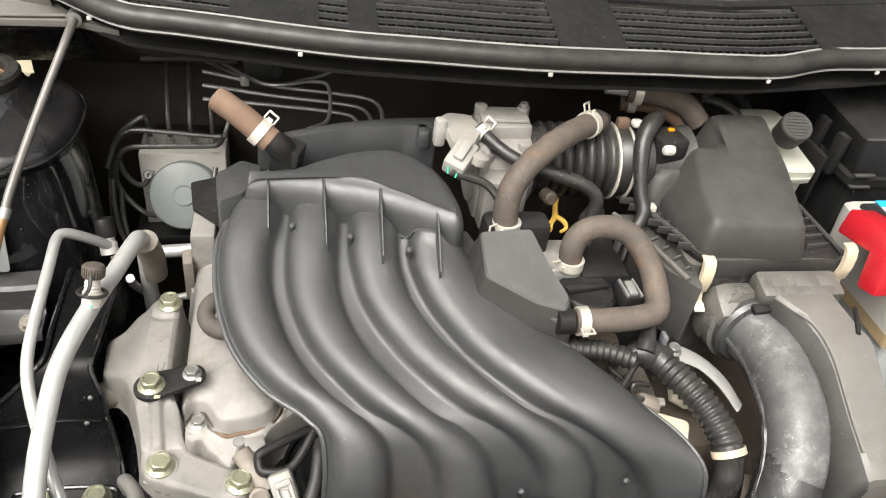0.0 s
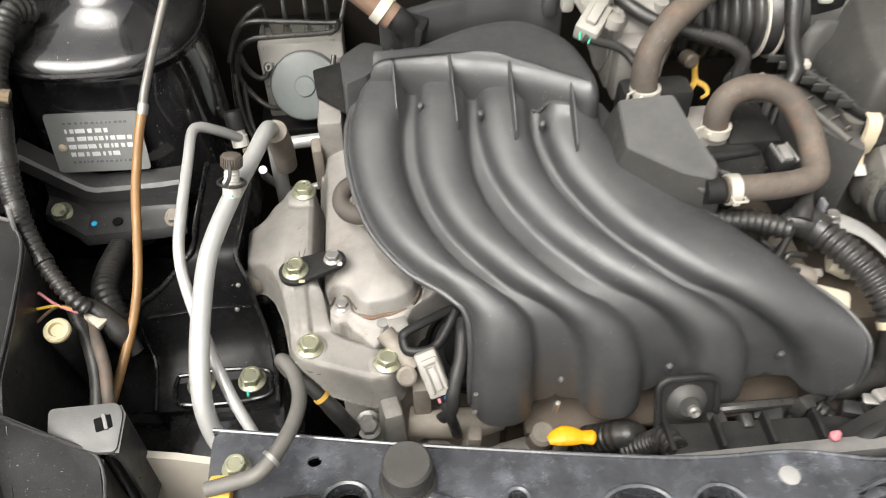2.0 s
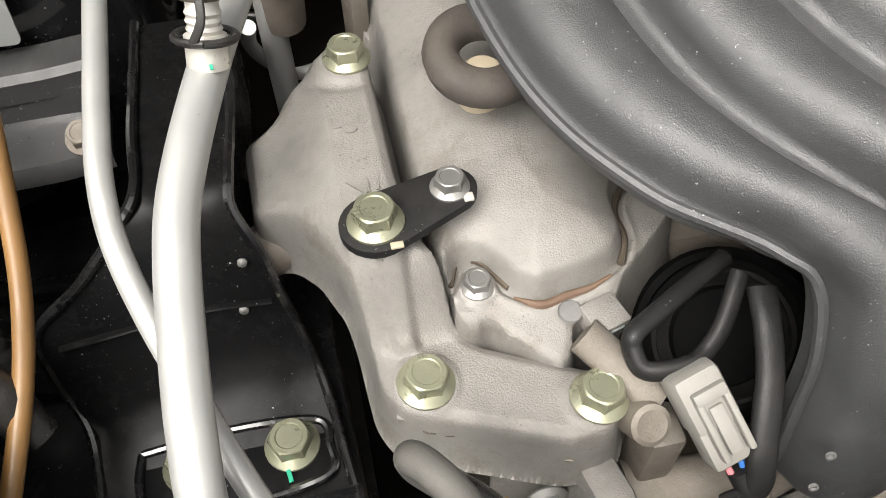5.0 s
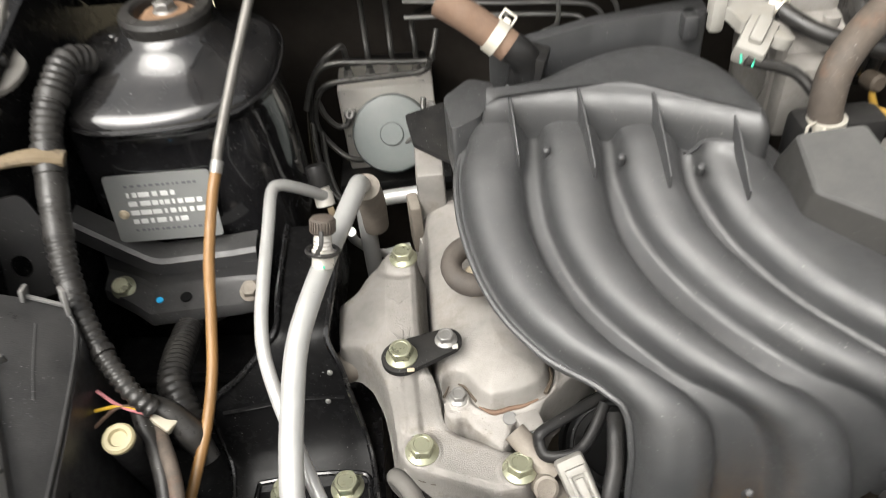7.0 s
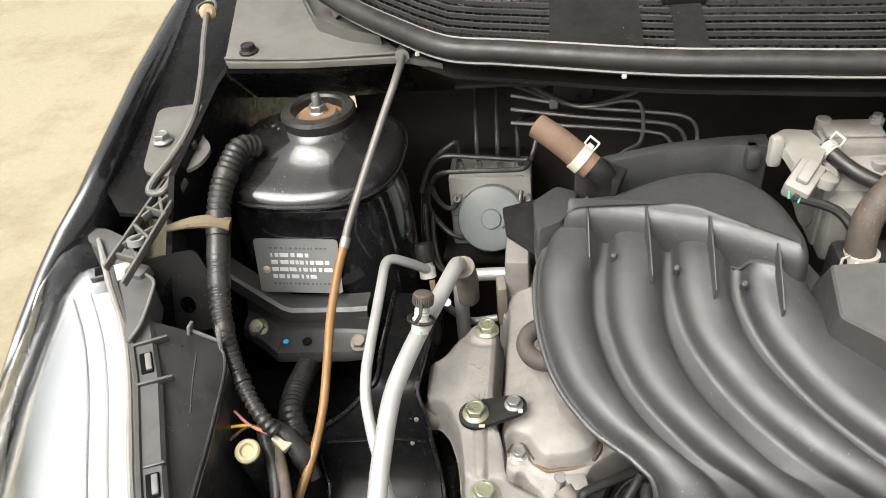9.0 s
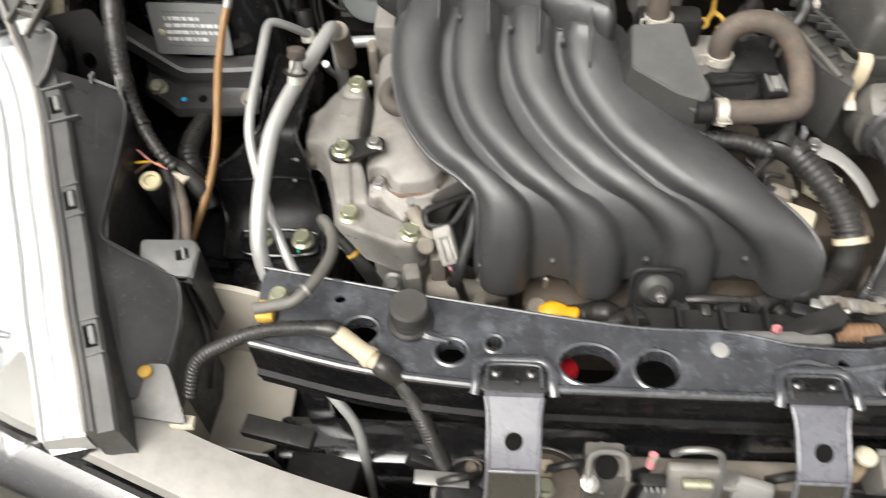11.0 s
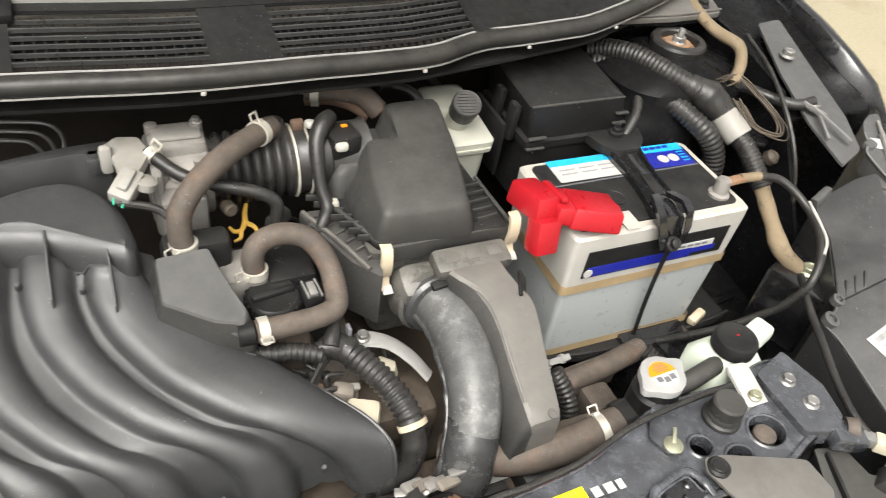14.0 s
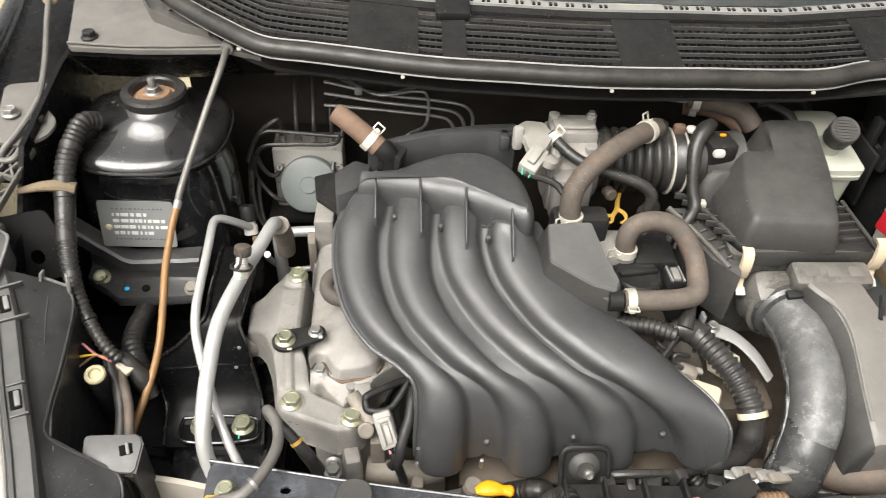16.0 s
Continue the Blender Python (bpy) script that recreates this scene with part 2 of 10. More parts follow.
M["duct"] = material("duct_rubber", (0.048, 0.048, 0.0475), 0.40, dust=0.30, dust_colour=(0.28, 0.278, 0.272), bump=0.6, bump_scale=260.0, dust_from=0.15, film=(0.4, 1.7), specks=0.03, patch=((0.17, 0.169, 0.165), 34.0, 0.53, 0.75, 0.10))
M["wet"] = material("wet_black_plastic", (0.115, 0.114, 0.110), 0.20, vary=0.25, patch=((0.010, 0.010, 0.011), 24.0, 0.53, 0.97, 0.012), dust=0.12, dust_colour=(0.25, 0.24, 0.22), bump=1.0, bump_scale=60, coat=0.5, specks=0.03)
M["felt"] = material("firewall_felt", (0.042, 0.036, 0.031), 0.8, spec=0.2, vary=0.45, scale=30.0, dust=0.08, dust_colour=(0.12, 0.09, 0.07), bump=0.5)
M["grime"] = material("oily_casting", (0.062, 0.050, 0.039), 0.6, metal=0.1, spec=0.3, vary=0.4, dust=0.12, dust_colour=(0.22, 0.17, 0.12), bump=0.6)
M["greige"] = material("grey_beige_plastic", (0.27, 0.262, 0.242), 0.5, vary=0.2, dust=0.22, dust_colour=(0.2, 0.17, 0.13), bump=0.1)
M["rod"] = material("dull_rod", (0.125, 0.12, 0.112), 0.42, metal=0.4, vary=0.2, dust=0.1)
M["black"] = material("black_plastic", (0.0105, 0.0105, 0.011), 0.40, dust=0.022, bump=0.2, specks=0.018, spec=0.2)
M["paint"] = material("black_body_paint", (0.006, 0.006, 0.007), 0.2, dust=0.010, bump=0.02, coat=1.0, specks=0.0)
# bluish dust and patches also stand in for the sky's sheen on black paint
M["support"] = material("dusty_sheen_paint", (0.018, 0.019, 0.022), 0.2, dust=0.10, dust_colour=(0.345, 0.355, 0.385), film=(0.5, 1.6), bump=0.03, coat=0.8, specks=0.025, speck_colour=(0.5, 0.5, 0.5), patch=((0.087, 0.092, 0.107), 26.0, 0.52, 0.75, 0.16))
# pale patch colour stands in for streaky reflections on the gloss black
M["tower"] = material("sheen_streaked_enamel", (0.008, 0.008, 0.009), 0.16, vary=0.3, dust=0.02, bump=1.0, bump_scale=24.0, coat=0.9, specks=0.02, spec=0.3, patch=((0.035, 0.036, 0.04), 26.0, 0.60, 0.6))
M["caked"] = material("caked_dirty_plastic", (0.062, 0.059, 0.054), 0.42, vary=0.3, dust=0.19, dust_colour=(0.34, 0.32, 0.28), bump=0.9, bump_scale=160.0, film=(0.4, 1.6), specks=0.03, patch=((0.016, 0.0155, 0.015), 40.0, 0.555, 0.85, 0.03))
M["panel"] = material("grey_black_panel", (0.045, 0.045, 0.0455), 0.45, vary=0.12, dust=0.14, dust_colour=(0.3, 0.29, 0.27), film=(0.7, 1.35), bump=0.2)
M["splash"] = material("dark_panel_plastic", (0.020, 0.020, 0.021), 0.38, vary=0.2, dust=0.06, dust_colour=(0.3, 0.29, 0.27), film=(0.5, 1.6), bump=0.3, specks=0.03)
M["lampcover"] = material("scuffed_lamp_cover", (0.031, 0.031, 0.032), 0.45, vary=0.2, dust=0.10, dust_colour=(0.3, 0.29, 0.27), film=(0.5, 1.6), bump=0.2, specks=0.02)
M["bezel"] = material("lamp_bezel", (0.42, 0.42, 0.42), 0.35, metal=0.3, vary=0.06, bump=0, even=True)
M["leftflange"] = material("dull_black_moulding", (0.030, 0.029, 0.028), 0.5, vary=0.2, dust=0.12, dust_colour=(0.26, 0.25, 0.23), film=(0.4, 1.7), bump=0.5, bump_scale=300, specks=0.02)
M["ductlow"] = material("wet_duct_rubber", (0.030, 0.030, 0.0305), 0.20, vary=0.2, dust=0.06, dust_colour=(0.3, 0.3, 0.29), bump=0.8, bump_scale=120, specks=0.04, patch=((0.10, 0.10, 0.098), 20.0, 0.60, 0.6, 0.06))
M["resonator"] = material("grey_brown_plastic", (0.097, 0.092, 0.084), 0.5, vary=0.10, dust=0.22, dust_colour=(0.30, 0.28, 0.25), bump=0.2, film=(0.75, 1.3), specks=0.01)
# grey-blue that paints the sky's sheen onto black bracket steel
M["bracketgrey"] = material("sheen_toned_steel_paint", (0.070, 0.071, 0.084), 0.30, vary=0.15, dust=0.14, dust_colour=(0.30, 0.30, 0.33), film=(0.5, 1.5), bump=0.08, coat=0.5, specks=0.02, patch=((0.02, 0.02, 0.022), 30.0, 0.60, 0.8, 0.05))
# near-black; on flat caps it paints the dark inside holes and slots
M["void"] = material("void_black", (0.004, 0.004, 0.004), 0.8, bump=0.1, spec=0.1)
M["rubber"] = material("black_rubber", (0.0125, 0.012, 0.012), 0.34, dust=0.04, bump=0.4, bump_scale=500.0, spec=0.42, specks=0.02)
# shaded copy of the body paint: gloss cut so it mirrors less sky
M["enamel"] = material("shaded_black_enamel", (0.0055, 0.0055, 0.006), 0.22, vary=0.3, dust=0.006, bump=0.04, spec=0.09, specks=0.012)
M["seal"] = material("rubber_seal", (0.014, 0.0138, 0.0135), 0.40, spec=0.32, dust=0.05, bump=0.1)
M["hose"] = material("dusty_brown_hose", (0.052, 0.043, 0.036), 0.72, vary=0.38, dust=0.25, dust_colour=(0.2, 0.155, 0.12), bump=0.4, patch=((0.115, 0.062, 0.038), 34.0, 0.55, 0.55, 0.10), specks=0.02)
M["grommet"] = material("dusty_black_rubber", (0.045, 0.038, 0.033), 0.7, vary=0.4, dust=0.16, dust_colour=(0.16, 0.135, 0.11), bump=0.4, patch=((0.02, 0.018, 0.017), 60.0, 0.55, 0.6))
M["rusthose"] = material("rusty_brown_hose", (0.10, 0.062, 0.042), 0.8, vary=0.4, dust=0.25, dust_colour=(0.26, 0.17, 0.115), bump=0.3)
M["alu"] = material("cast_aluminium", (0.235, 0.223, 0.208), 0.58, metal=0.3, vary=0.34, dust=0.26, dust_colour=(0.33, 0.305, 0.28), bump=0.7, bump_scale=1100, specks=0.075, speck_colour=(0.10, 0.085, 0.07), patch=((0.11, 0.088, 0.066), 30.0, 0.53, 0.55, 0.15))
M["alu_dark"] = material("stained_aluminium", (0.15, 0.128, 0.105), 0.65, metal=0.2, vary=0.3, dust=0.2, bump=0.5)
M["pipe"] = material("bare_aluminium_pipe", (0.47, 0.47, 0.46), 0.40, metal=0.45, vary=0.08, bump=0.08, dust=0.12, dust_colour=(0.42, 0.40, 0.36))
M["steel"] = material("grey_steel", (0.28, 0.275, 0.265), 0.44, metal=0.7, vary=0.25, dust=0.12, bump=0.2)
M["zinc"] = material("yellow_zinc", (0.37, 0.37, 0.265), 0.34, metal=0.65, vary=0.22, bump=0.12, patch=((0.20, 0.19, 0.12), 70.0, 0.56, 0.6))
M["brakepipe"] = material("dark_coated_pipe", (0.055, 0.054, 0.052), 0.34, metal=0.5, vary=0.25, dust=0.08, bump=0.1)
M["rust"] = material("rusty_steel", (0.28, 0.17, 0.10), 0.75, metal=0.3, vary=0.4, bump=0.5)
M["clip"] = material("cream_plastic", (0.46, 0.39, 0.28), 0.5, vary=0.16, bump=0.1)
M["white"] = material("white_plastic", (0.44, 0.43, 0.40), 0.45, vary=0.14, bump=0.1, dust=0.2, dust_colour=(0.3, 0.26, 0.2))
M["clamp"] = material("zinc_spring_clamp", (0.60, 0.57, 0.50), 0.4, metal=0.45, vary=0.15, bump=0.1)
M["case"] = material("battery_case", (0.42, 0.41, 0.385), 0.4, vary=0.06, bump=0.05, tint=0.2, dust=0.22, dust_colour=(0.40, 0.33, 0.23), patch=((0.28, 0.22, 0.14), 20.0, 0.60, 0.5))
M["caselow"] = material("clear_battery_case", (0.355, 0.375, 0.375), 0.34, vary=0.04, scale=8.0, bump=0.03, tint=0.3)
M["tape"] = material("brown_glue_band", (0.30, 0.22, 0.12), 0.7, vary=0.3)
M["red"] = material("red_plastic", (0.37, 0.010, 0.017), 0.36, vary=0.08, bump=0.08)
M["blue"] = material("blue_print", (0.012, 0.018, 0.24), 0.35, vary=0.05, bump=0)
M["cyan"] = material("cyan_print", (0.02, 0.36, 0.70), 0.35, vary=0.05, bump=0)
M["paper"] = material("white_label", (0.42, 0.415, 0.40), 0.45, vary=0.05, bump=0)
M["print"] = material("raised_white_print", (0.66, 0.66, 0.65), 0.4, vary=0.05, bump=0)
M["ink"] = material("grey_print", (0.13, 0.13, 0.14), 0.5, vary=0.05, bump=0)
M["yellow"] = material("yellow_label", (0.80, 0.74, 0.01), 0.45, vary=0.04, bump=0)
M["orange"] = material("orange_plastic", (0.72, 0.24, 0.004), 0.4, vary=0.06, bump=0.05)
M["dipstick"] = material("yellow_orange_plastic", (0.86, 0.38, 0.008), 0.4, vary=0.06, bump=0.05)
M["amber"] = material("orange_brown_sleeve", (0.215, 0.115, 0.040), 0.42, vary=0.25, bump=0.1)
M["ochre"] = material("yellow_brown_plastic", (0.50, 0.30, 0.05), 0.55, vary=0.2)
M["plate"] = material("stamped_plate", (0.26, 0.265, 0.26), 0.38, metal=0.35, vary=0.1, bump=0.1)
M["bumper"] = material("pale_grey_plastic", (0.20, 0.192, 0.182), 0.42, vary=0.12, dust=0.2, bump=0.1)
M["greyplastic"] = material("grey_plastic", (0.12, 0.12, 0.12), 0.55, vary=0.12, dust=0.15, bump=0.2)
M["primer"] = material("grey_primer", (0.22, 0.22, 0.215), 0.5, vary=0.1, dust=0.15, bump=0.15)
# paler than the cowl plastic: dust, plus light on slat edges in colour
M["slat"] = material("dusty_lit_grille_plastic", (0.030, 0.030, 0.0305), 0.36, vary=0.25, dust=0.08, dust_colour=(0.34, 0.33, 0.31), bump=0.1, specks=0.02)
M["cowl"] = material("cowl_plastic", (0.0135, 0.0135, 0.014), 0.5, vary=0.3, dust=0.015, bump=0.12, spec=0.12, specks=0.02, patch=((0.05, 0.05, 0.05), 22.0, 0.62, 0.5))
M["coolant"] = material("milky_plastic", (0.60, 0.66, 0.56), 0.4, vary=0.06, tint=0.35, dust=0.1)
M["fluid"] = material("reservoir_plastic", (0.47, 0.43, 0.33), 0.45, vary=0.14, tint=0.15, dust=0.15)
M["brakefluid"] = material("grey_green_reservoir_plastic", (0.38, 0.385, 0.325), 0.42, vary=0.14, tint=0.15, dust=0.15)
M["creamnut"] = material("cream_nut_plastic", (0.38, 0.33, 0.19), 0.5, vary=0.15, dust=0.1)
M["absgrey"] = material("grey_motor_cap", (0.135, 0.152, 0.150), 0.5, vary=0.06, dust=0.1)
M["bright"] = material("machined_aluminium", (0.70, 0.67, 0.62), 0.35, metal=0.5, vary=0.08, bump=0.1)
M["chrome"] = material("bright_reflector", (0.76, 0.76, 0.755), 0.22, metal=1.0, vary=0.02, bump=0, even=True)
M["pink"] = material("pink_wire", (0.55, 0.20, 0.22), 0.5, vary=0.05, bump=0)
M["wireyellow"] = material("yellow_wire", (0.75, 0.48, 0.03), 0.5, vary=0.05, bump=0)
M["wireblue"] = material("blue_wire", (0.05, 0.2, 0.6), 0.5, vary=0.05, bump=0)
M["floor"] = material("cream_floor", (0.285, 0.248, 0.160), 0.5, vary=0.07, scale=1.5, dust=0.1, bump=0.1, bump_scale=120, patch=((0.165, 0.125, 0.058), 1.6, 0.47, 0.75, 0.16))
M["tapewrap"] = material("beige_cloth_tape", (0.19, 0.145, 0.09), 0.85, vary=0.3, bump=0.3, patch=((0.06, 0.05, 0.04), 60.0, 0.55, 0.8))
M["green"] = material("green_paint_mark", (0.03, 0.42, 0.25), 0.5, vary=0.05, bump=0)
M["beige"] = material("beige_panel", (0.36, 0.33, 0.28), 0.6, vary=0.12, dust=0.2)


def glass_material():
    m = bpy.data.materials.new("clear_lens")
    m.use_nodes = True
    p = m.node_tree.nodes["Principled BSDF"]
    p.inputs["Base Color"].default_value = (0.95, 0.97, 0.98, 1)
    p.inputs["Roughness"].default_value = 0.03
    p.inputs["Transmission Weight"].default_value = 1.0
    p.inputs["IOR"].default_value = 1.2
    return m


M["glass"] = glass_material()

# ---- small shared pieces ----


def hex_bolt_mesh(name, key, r=0.0078, flange=0.0112, h=0.0095):
    b = lathe([(flange, 0), (flange, 0.0012), (r * 1.05, 0.0035), (r, 0.0036)], (0, 0, 0), seg=28)
    rings = []
    # hexagon below, turned to a round chamfer and a slightly dished top
    for rr, z, k6 in ((r * 1.14, 0.002, 1.0), (r * 1.14, h - 0.0018, 1.0), (r * 1.04, h - 0.0006, 0.35), (r * 0.93, h, 0.0), (r * 0.72, h, 0.0), (r * 0.66, h - 0.0005, 0.0)):
        ring = []
        for k in range(36):
            w = 2 * math.pi * k / 36
            hexa = math.cos(math.pi / 6) / math.cos((w % (math.pi / 3)) - math.pi / 6)
            q = rr * (1 + (hexa - 1) * k6)
            ring.append(Vector((q * math.cos(w), q * math.sin(w), z)))
        rings.append(ring)
    loft(rings, b)
    return mesh_of(name, b, M[key], 22)


BOLT = {k: hex_bolt_mesh("bolt", k) for k in ("zinc", "steel", "alu_dark")}
BOLT["black"] = hex_bolt_mesh("bolt", "black")


def bolt(parent, at, key="zinc", k=1.0, tilt=(0, 0, 0), label=""):
    return shared("bolt", BOLT[key], pose(*at, *tilt) @ Matrix.Scale(k, 4), parent, label)


def clamp(parent, at, axis, r, w=0.009, key="clamp", ear=(0, 0, 1)):
    """A spring clamp round a hose: a band with an open square ear standing off to one side."""
    d = Vector(axis).normalized()
    b = lathe([(r, -w / 2), (r + 0.0014, -w / 2), (r + 0.0014, w / 2), (r, w / 2)], at, axis, 24)
    e = Vector(ear)
    e = (e - d * e.dot(d)).normalized()
    o = Vector(at) + e * (r + 0.0005)
    tip = o + e * 0.0085
    for k in (-0.5, 0.5):
        bar(o + d * w * k * 1.15, tip + d * w * k * 1.15, 0.0016, 0.0016, b, 0.0003, up=d)
    ear_bar = bar(tip - d * w * 0.62, tip + d * w * 0.62, 0.0018, 0.0018, None, 0.0003, up=e)
    s = d.cross(e)
    bar(o - e * 0.001 - d * w * 0.3 + s * 0.007, o - e * 0.001 + d * w * 0.3 + s * 0.007, 0.0016, 0.006, b, 0.0003, up=e)
    band = part("clamp", b, M[key], parent, "pale zinc spring clamp")
    part("clamp_ear", ear_bar, M[key], band)
    return band

# ---- the setting ----
CX = 0.285  # the car's middle line


def mirror_x(pts):
    return [(2 * CX - p[0], *p[1:]) for p in pts]


def wing_side(pts):
    """The other wing and lamp, which stand further out."""
    out = []
    for p in pts:
        k = min(1.0, max(0.0, (0.66 - p[1]) / 0.10))
        out.append((2 * CX - p[0] + 0.070 + 0.045 * k, p[1] - 0.030 * (1 - k), *[z + 0.012 * k for z in p[2:]]))
    return out


def build_ground():
    b = bmesh.new()
    vs = [b.verts.new(p) for p in ((-60, -60, 0), (60, -60, 0), (60, 60, 0), (-60, 60, 0))]
    b.faces.new(vs)
    ob = single("floor", b, M["floor"], "cream painted concrete floor with faint stains", "floor", "structure")
    return ob


build_ground()

# ---- car body shell ----
body = thing("car_body", (CX, 0.5, 0.0), "black-painted engine bay shell of a small car", "car", kind="structure")

SEAL = [(-0.30, 0.825, 1.042), (-0.255, 0.778, 1.036), (-0.197, 0.732, 1.029), (-0.15, 0.7005, 1.025), (-0.10, 0.690, 1.0245), (-0.05, 0.678, 1.025), (0.0065, 0.664, 1.0255), (0.06, 0.656, 1.025), (0.12, 0.650, 1.0255),
        (0.18, 0.643, 1.026), (0.234, 0.640, 1.026), (0.29, 0.641, 1.0255), (0.35, 0.645, 1.024), (0.40, 0.648, 1.022), (0.44, 0.651, 1.021), (0.467, 0.654, 1.020), (0.49, 0.659, 1.0195), (0.51, 0.667, 1.019),
        (0.53, 0.677, 1.0175), (0.56, 0.685, 1.0175), (0.61, 0.686, 1.019), (0.66, 0.689, 1.0205), (0.70, 0.694, 1.021), (0.75, 0.711, 1.022), (0.83, 0.742, 1.026), (0.92, 0.785, 1.030)]
# the cowl panel itself runs straight past the step in the seal
COWL_LINE = [p for p in SEAL if not 0.48 < p[0] < 0.69]


def build_firewall():
    path = spline(SEAL, 4)
    rings = []
    for p in path:
        rings.append([Vector((p.x, p.y + 0.01, p.z - 0.012)), Vector((p.x, p.y + 0.03, p.z - 0.03)), Vector((p.x, max(p.y + 0.10, 0.80), 0.94)), Vector((p.x, 0.90, 0.88)), Vector((p.x, 0.905, 0.30)),
                      Vector((p.x, 0.93, 0.30)), Vector((p.x, 0.93, p.z - 0.04)), Vector((p.x, p.y + 0.06, p.z - 0.010))])
    part("firewall", loft(rings), M["felt"], body, "dark brown-black firewall panel in shade")
    # shelf at the ends of the cowl
    for side in (0, 1):
        pts = [(-0.384, 0.738), (-0.30, 0.733), (-0.20, 0.738), (-0.155, 0.72), (-0.21, 0.755), (-0.29, 0.85), (-0.36, 0.95), (-0.42, 0.95)]
        if side:
            pts = mirror_x(pts)
        b = sheet(rounded(pts, 0.008), [], lambda x, y: 1.0 + 0.18 * max(0, y - 0.74), 0.006, bevel=0.0015)
        part("cowl_shelf", b, M["dusty"], body, "dusty grey cowl side shelf")
        rings = []
        for px, py in (pts[0], pts[1], (pts[2][0], pts[2][1] + 0.006)):
            rings.append([Vector((px, py + 0.0015, 0.9965)), Vector((px, py + 0.0015, 0.988)), Vector((px, py + 0.060, 0.930)), Vector((px, py + 0.064, 0.930)), Vector((px, py + 0.006, 0.9895)), Vector((px, py + 0.006, 0.9955))])
        part("shelf_lip", loft(rings), M["enamel"], body)
        crease = [(pts[0][0], pts[0][1] + 0.004, 1.0035), (pts[1][0], pts[1][1] + 0.004, 1.0025), (pts[2][0], pts[2][1] + 0.004, 1.0035)]
        part("shelf_crease", tube(crease, 0.0016, 8), M["dusty"], body)
        g = (lambda q: mirror_x(q)) if side else (lambda q: q)
        rings = [[Vector(v) for v in g([(x0, y0, z0), (x0 + 0.003, y0 - 0.004, z0), (x0 + 0.006, y0 - 0.004, z0 - 0.020), (x0 + 0.003, y0, z0 - 0.020)])] for x0, y0, z0 in ((-0.352, 0.905, 1.052), (-0.326, 0.840, 1.040), (-0.300, 0.792, 1.026), (-0.262, 0.772, 1.018), (-0.228, 0.764, 1.014))]
        part("shelf_gusset", loft(rings), M["dusty"], body, "bent grey gusset on the cowl shelf")
        rings = [[Vector(v) for v in g([(x0, y0, z0), (x0 + 0.030, y0 + 0.006, z0 + 0.016), (x0 + 0.030, y0 + 0.010, z0 + 0.013), (x0, y0 + 0.004, z0 - 0.003)])] for x0, y0, z0 in ((-0.330, 0.905, 1.034), (-0.306, 0.850, 1.026), (-0.280, 0.805, 1.016))]
        part("shelf_web", loft(rings), M["dusty"], body)
        x = (-0.363 if not side else 2 * CX + 0.363)
        bolt(body, (x, 0.757, 1.003), "black", 0.9)


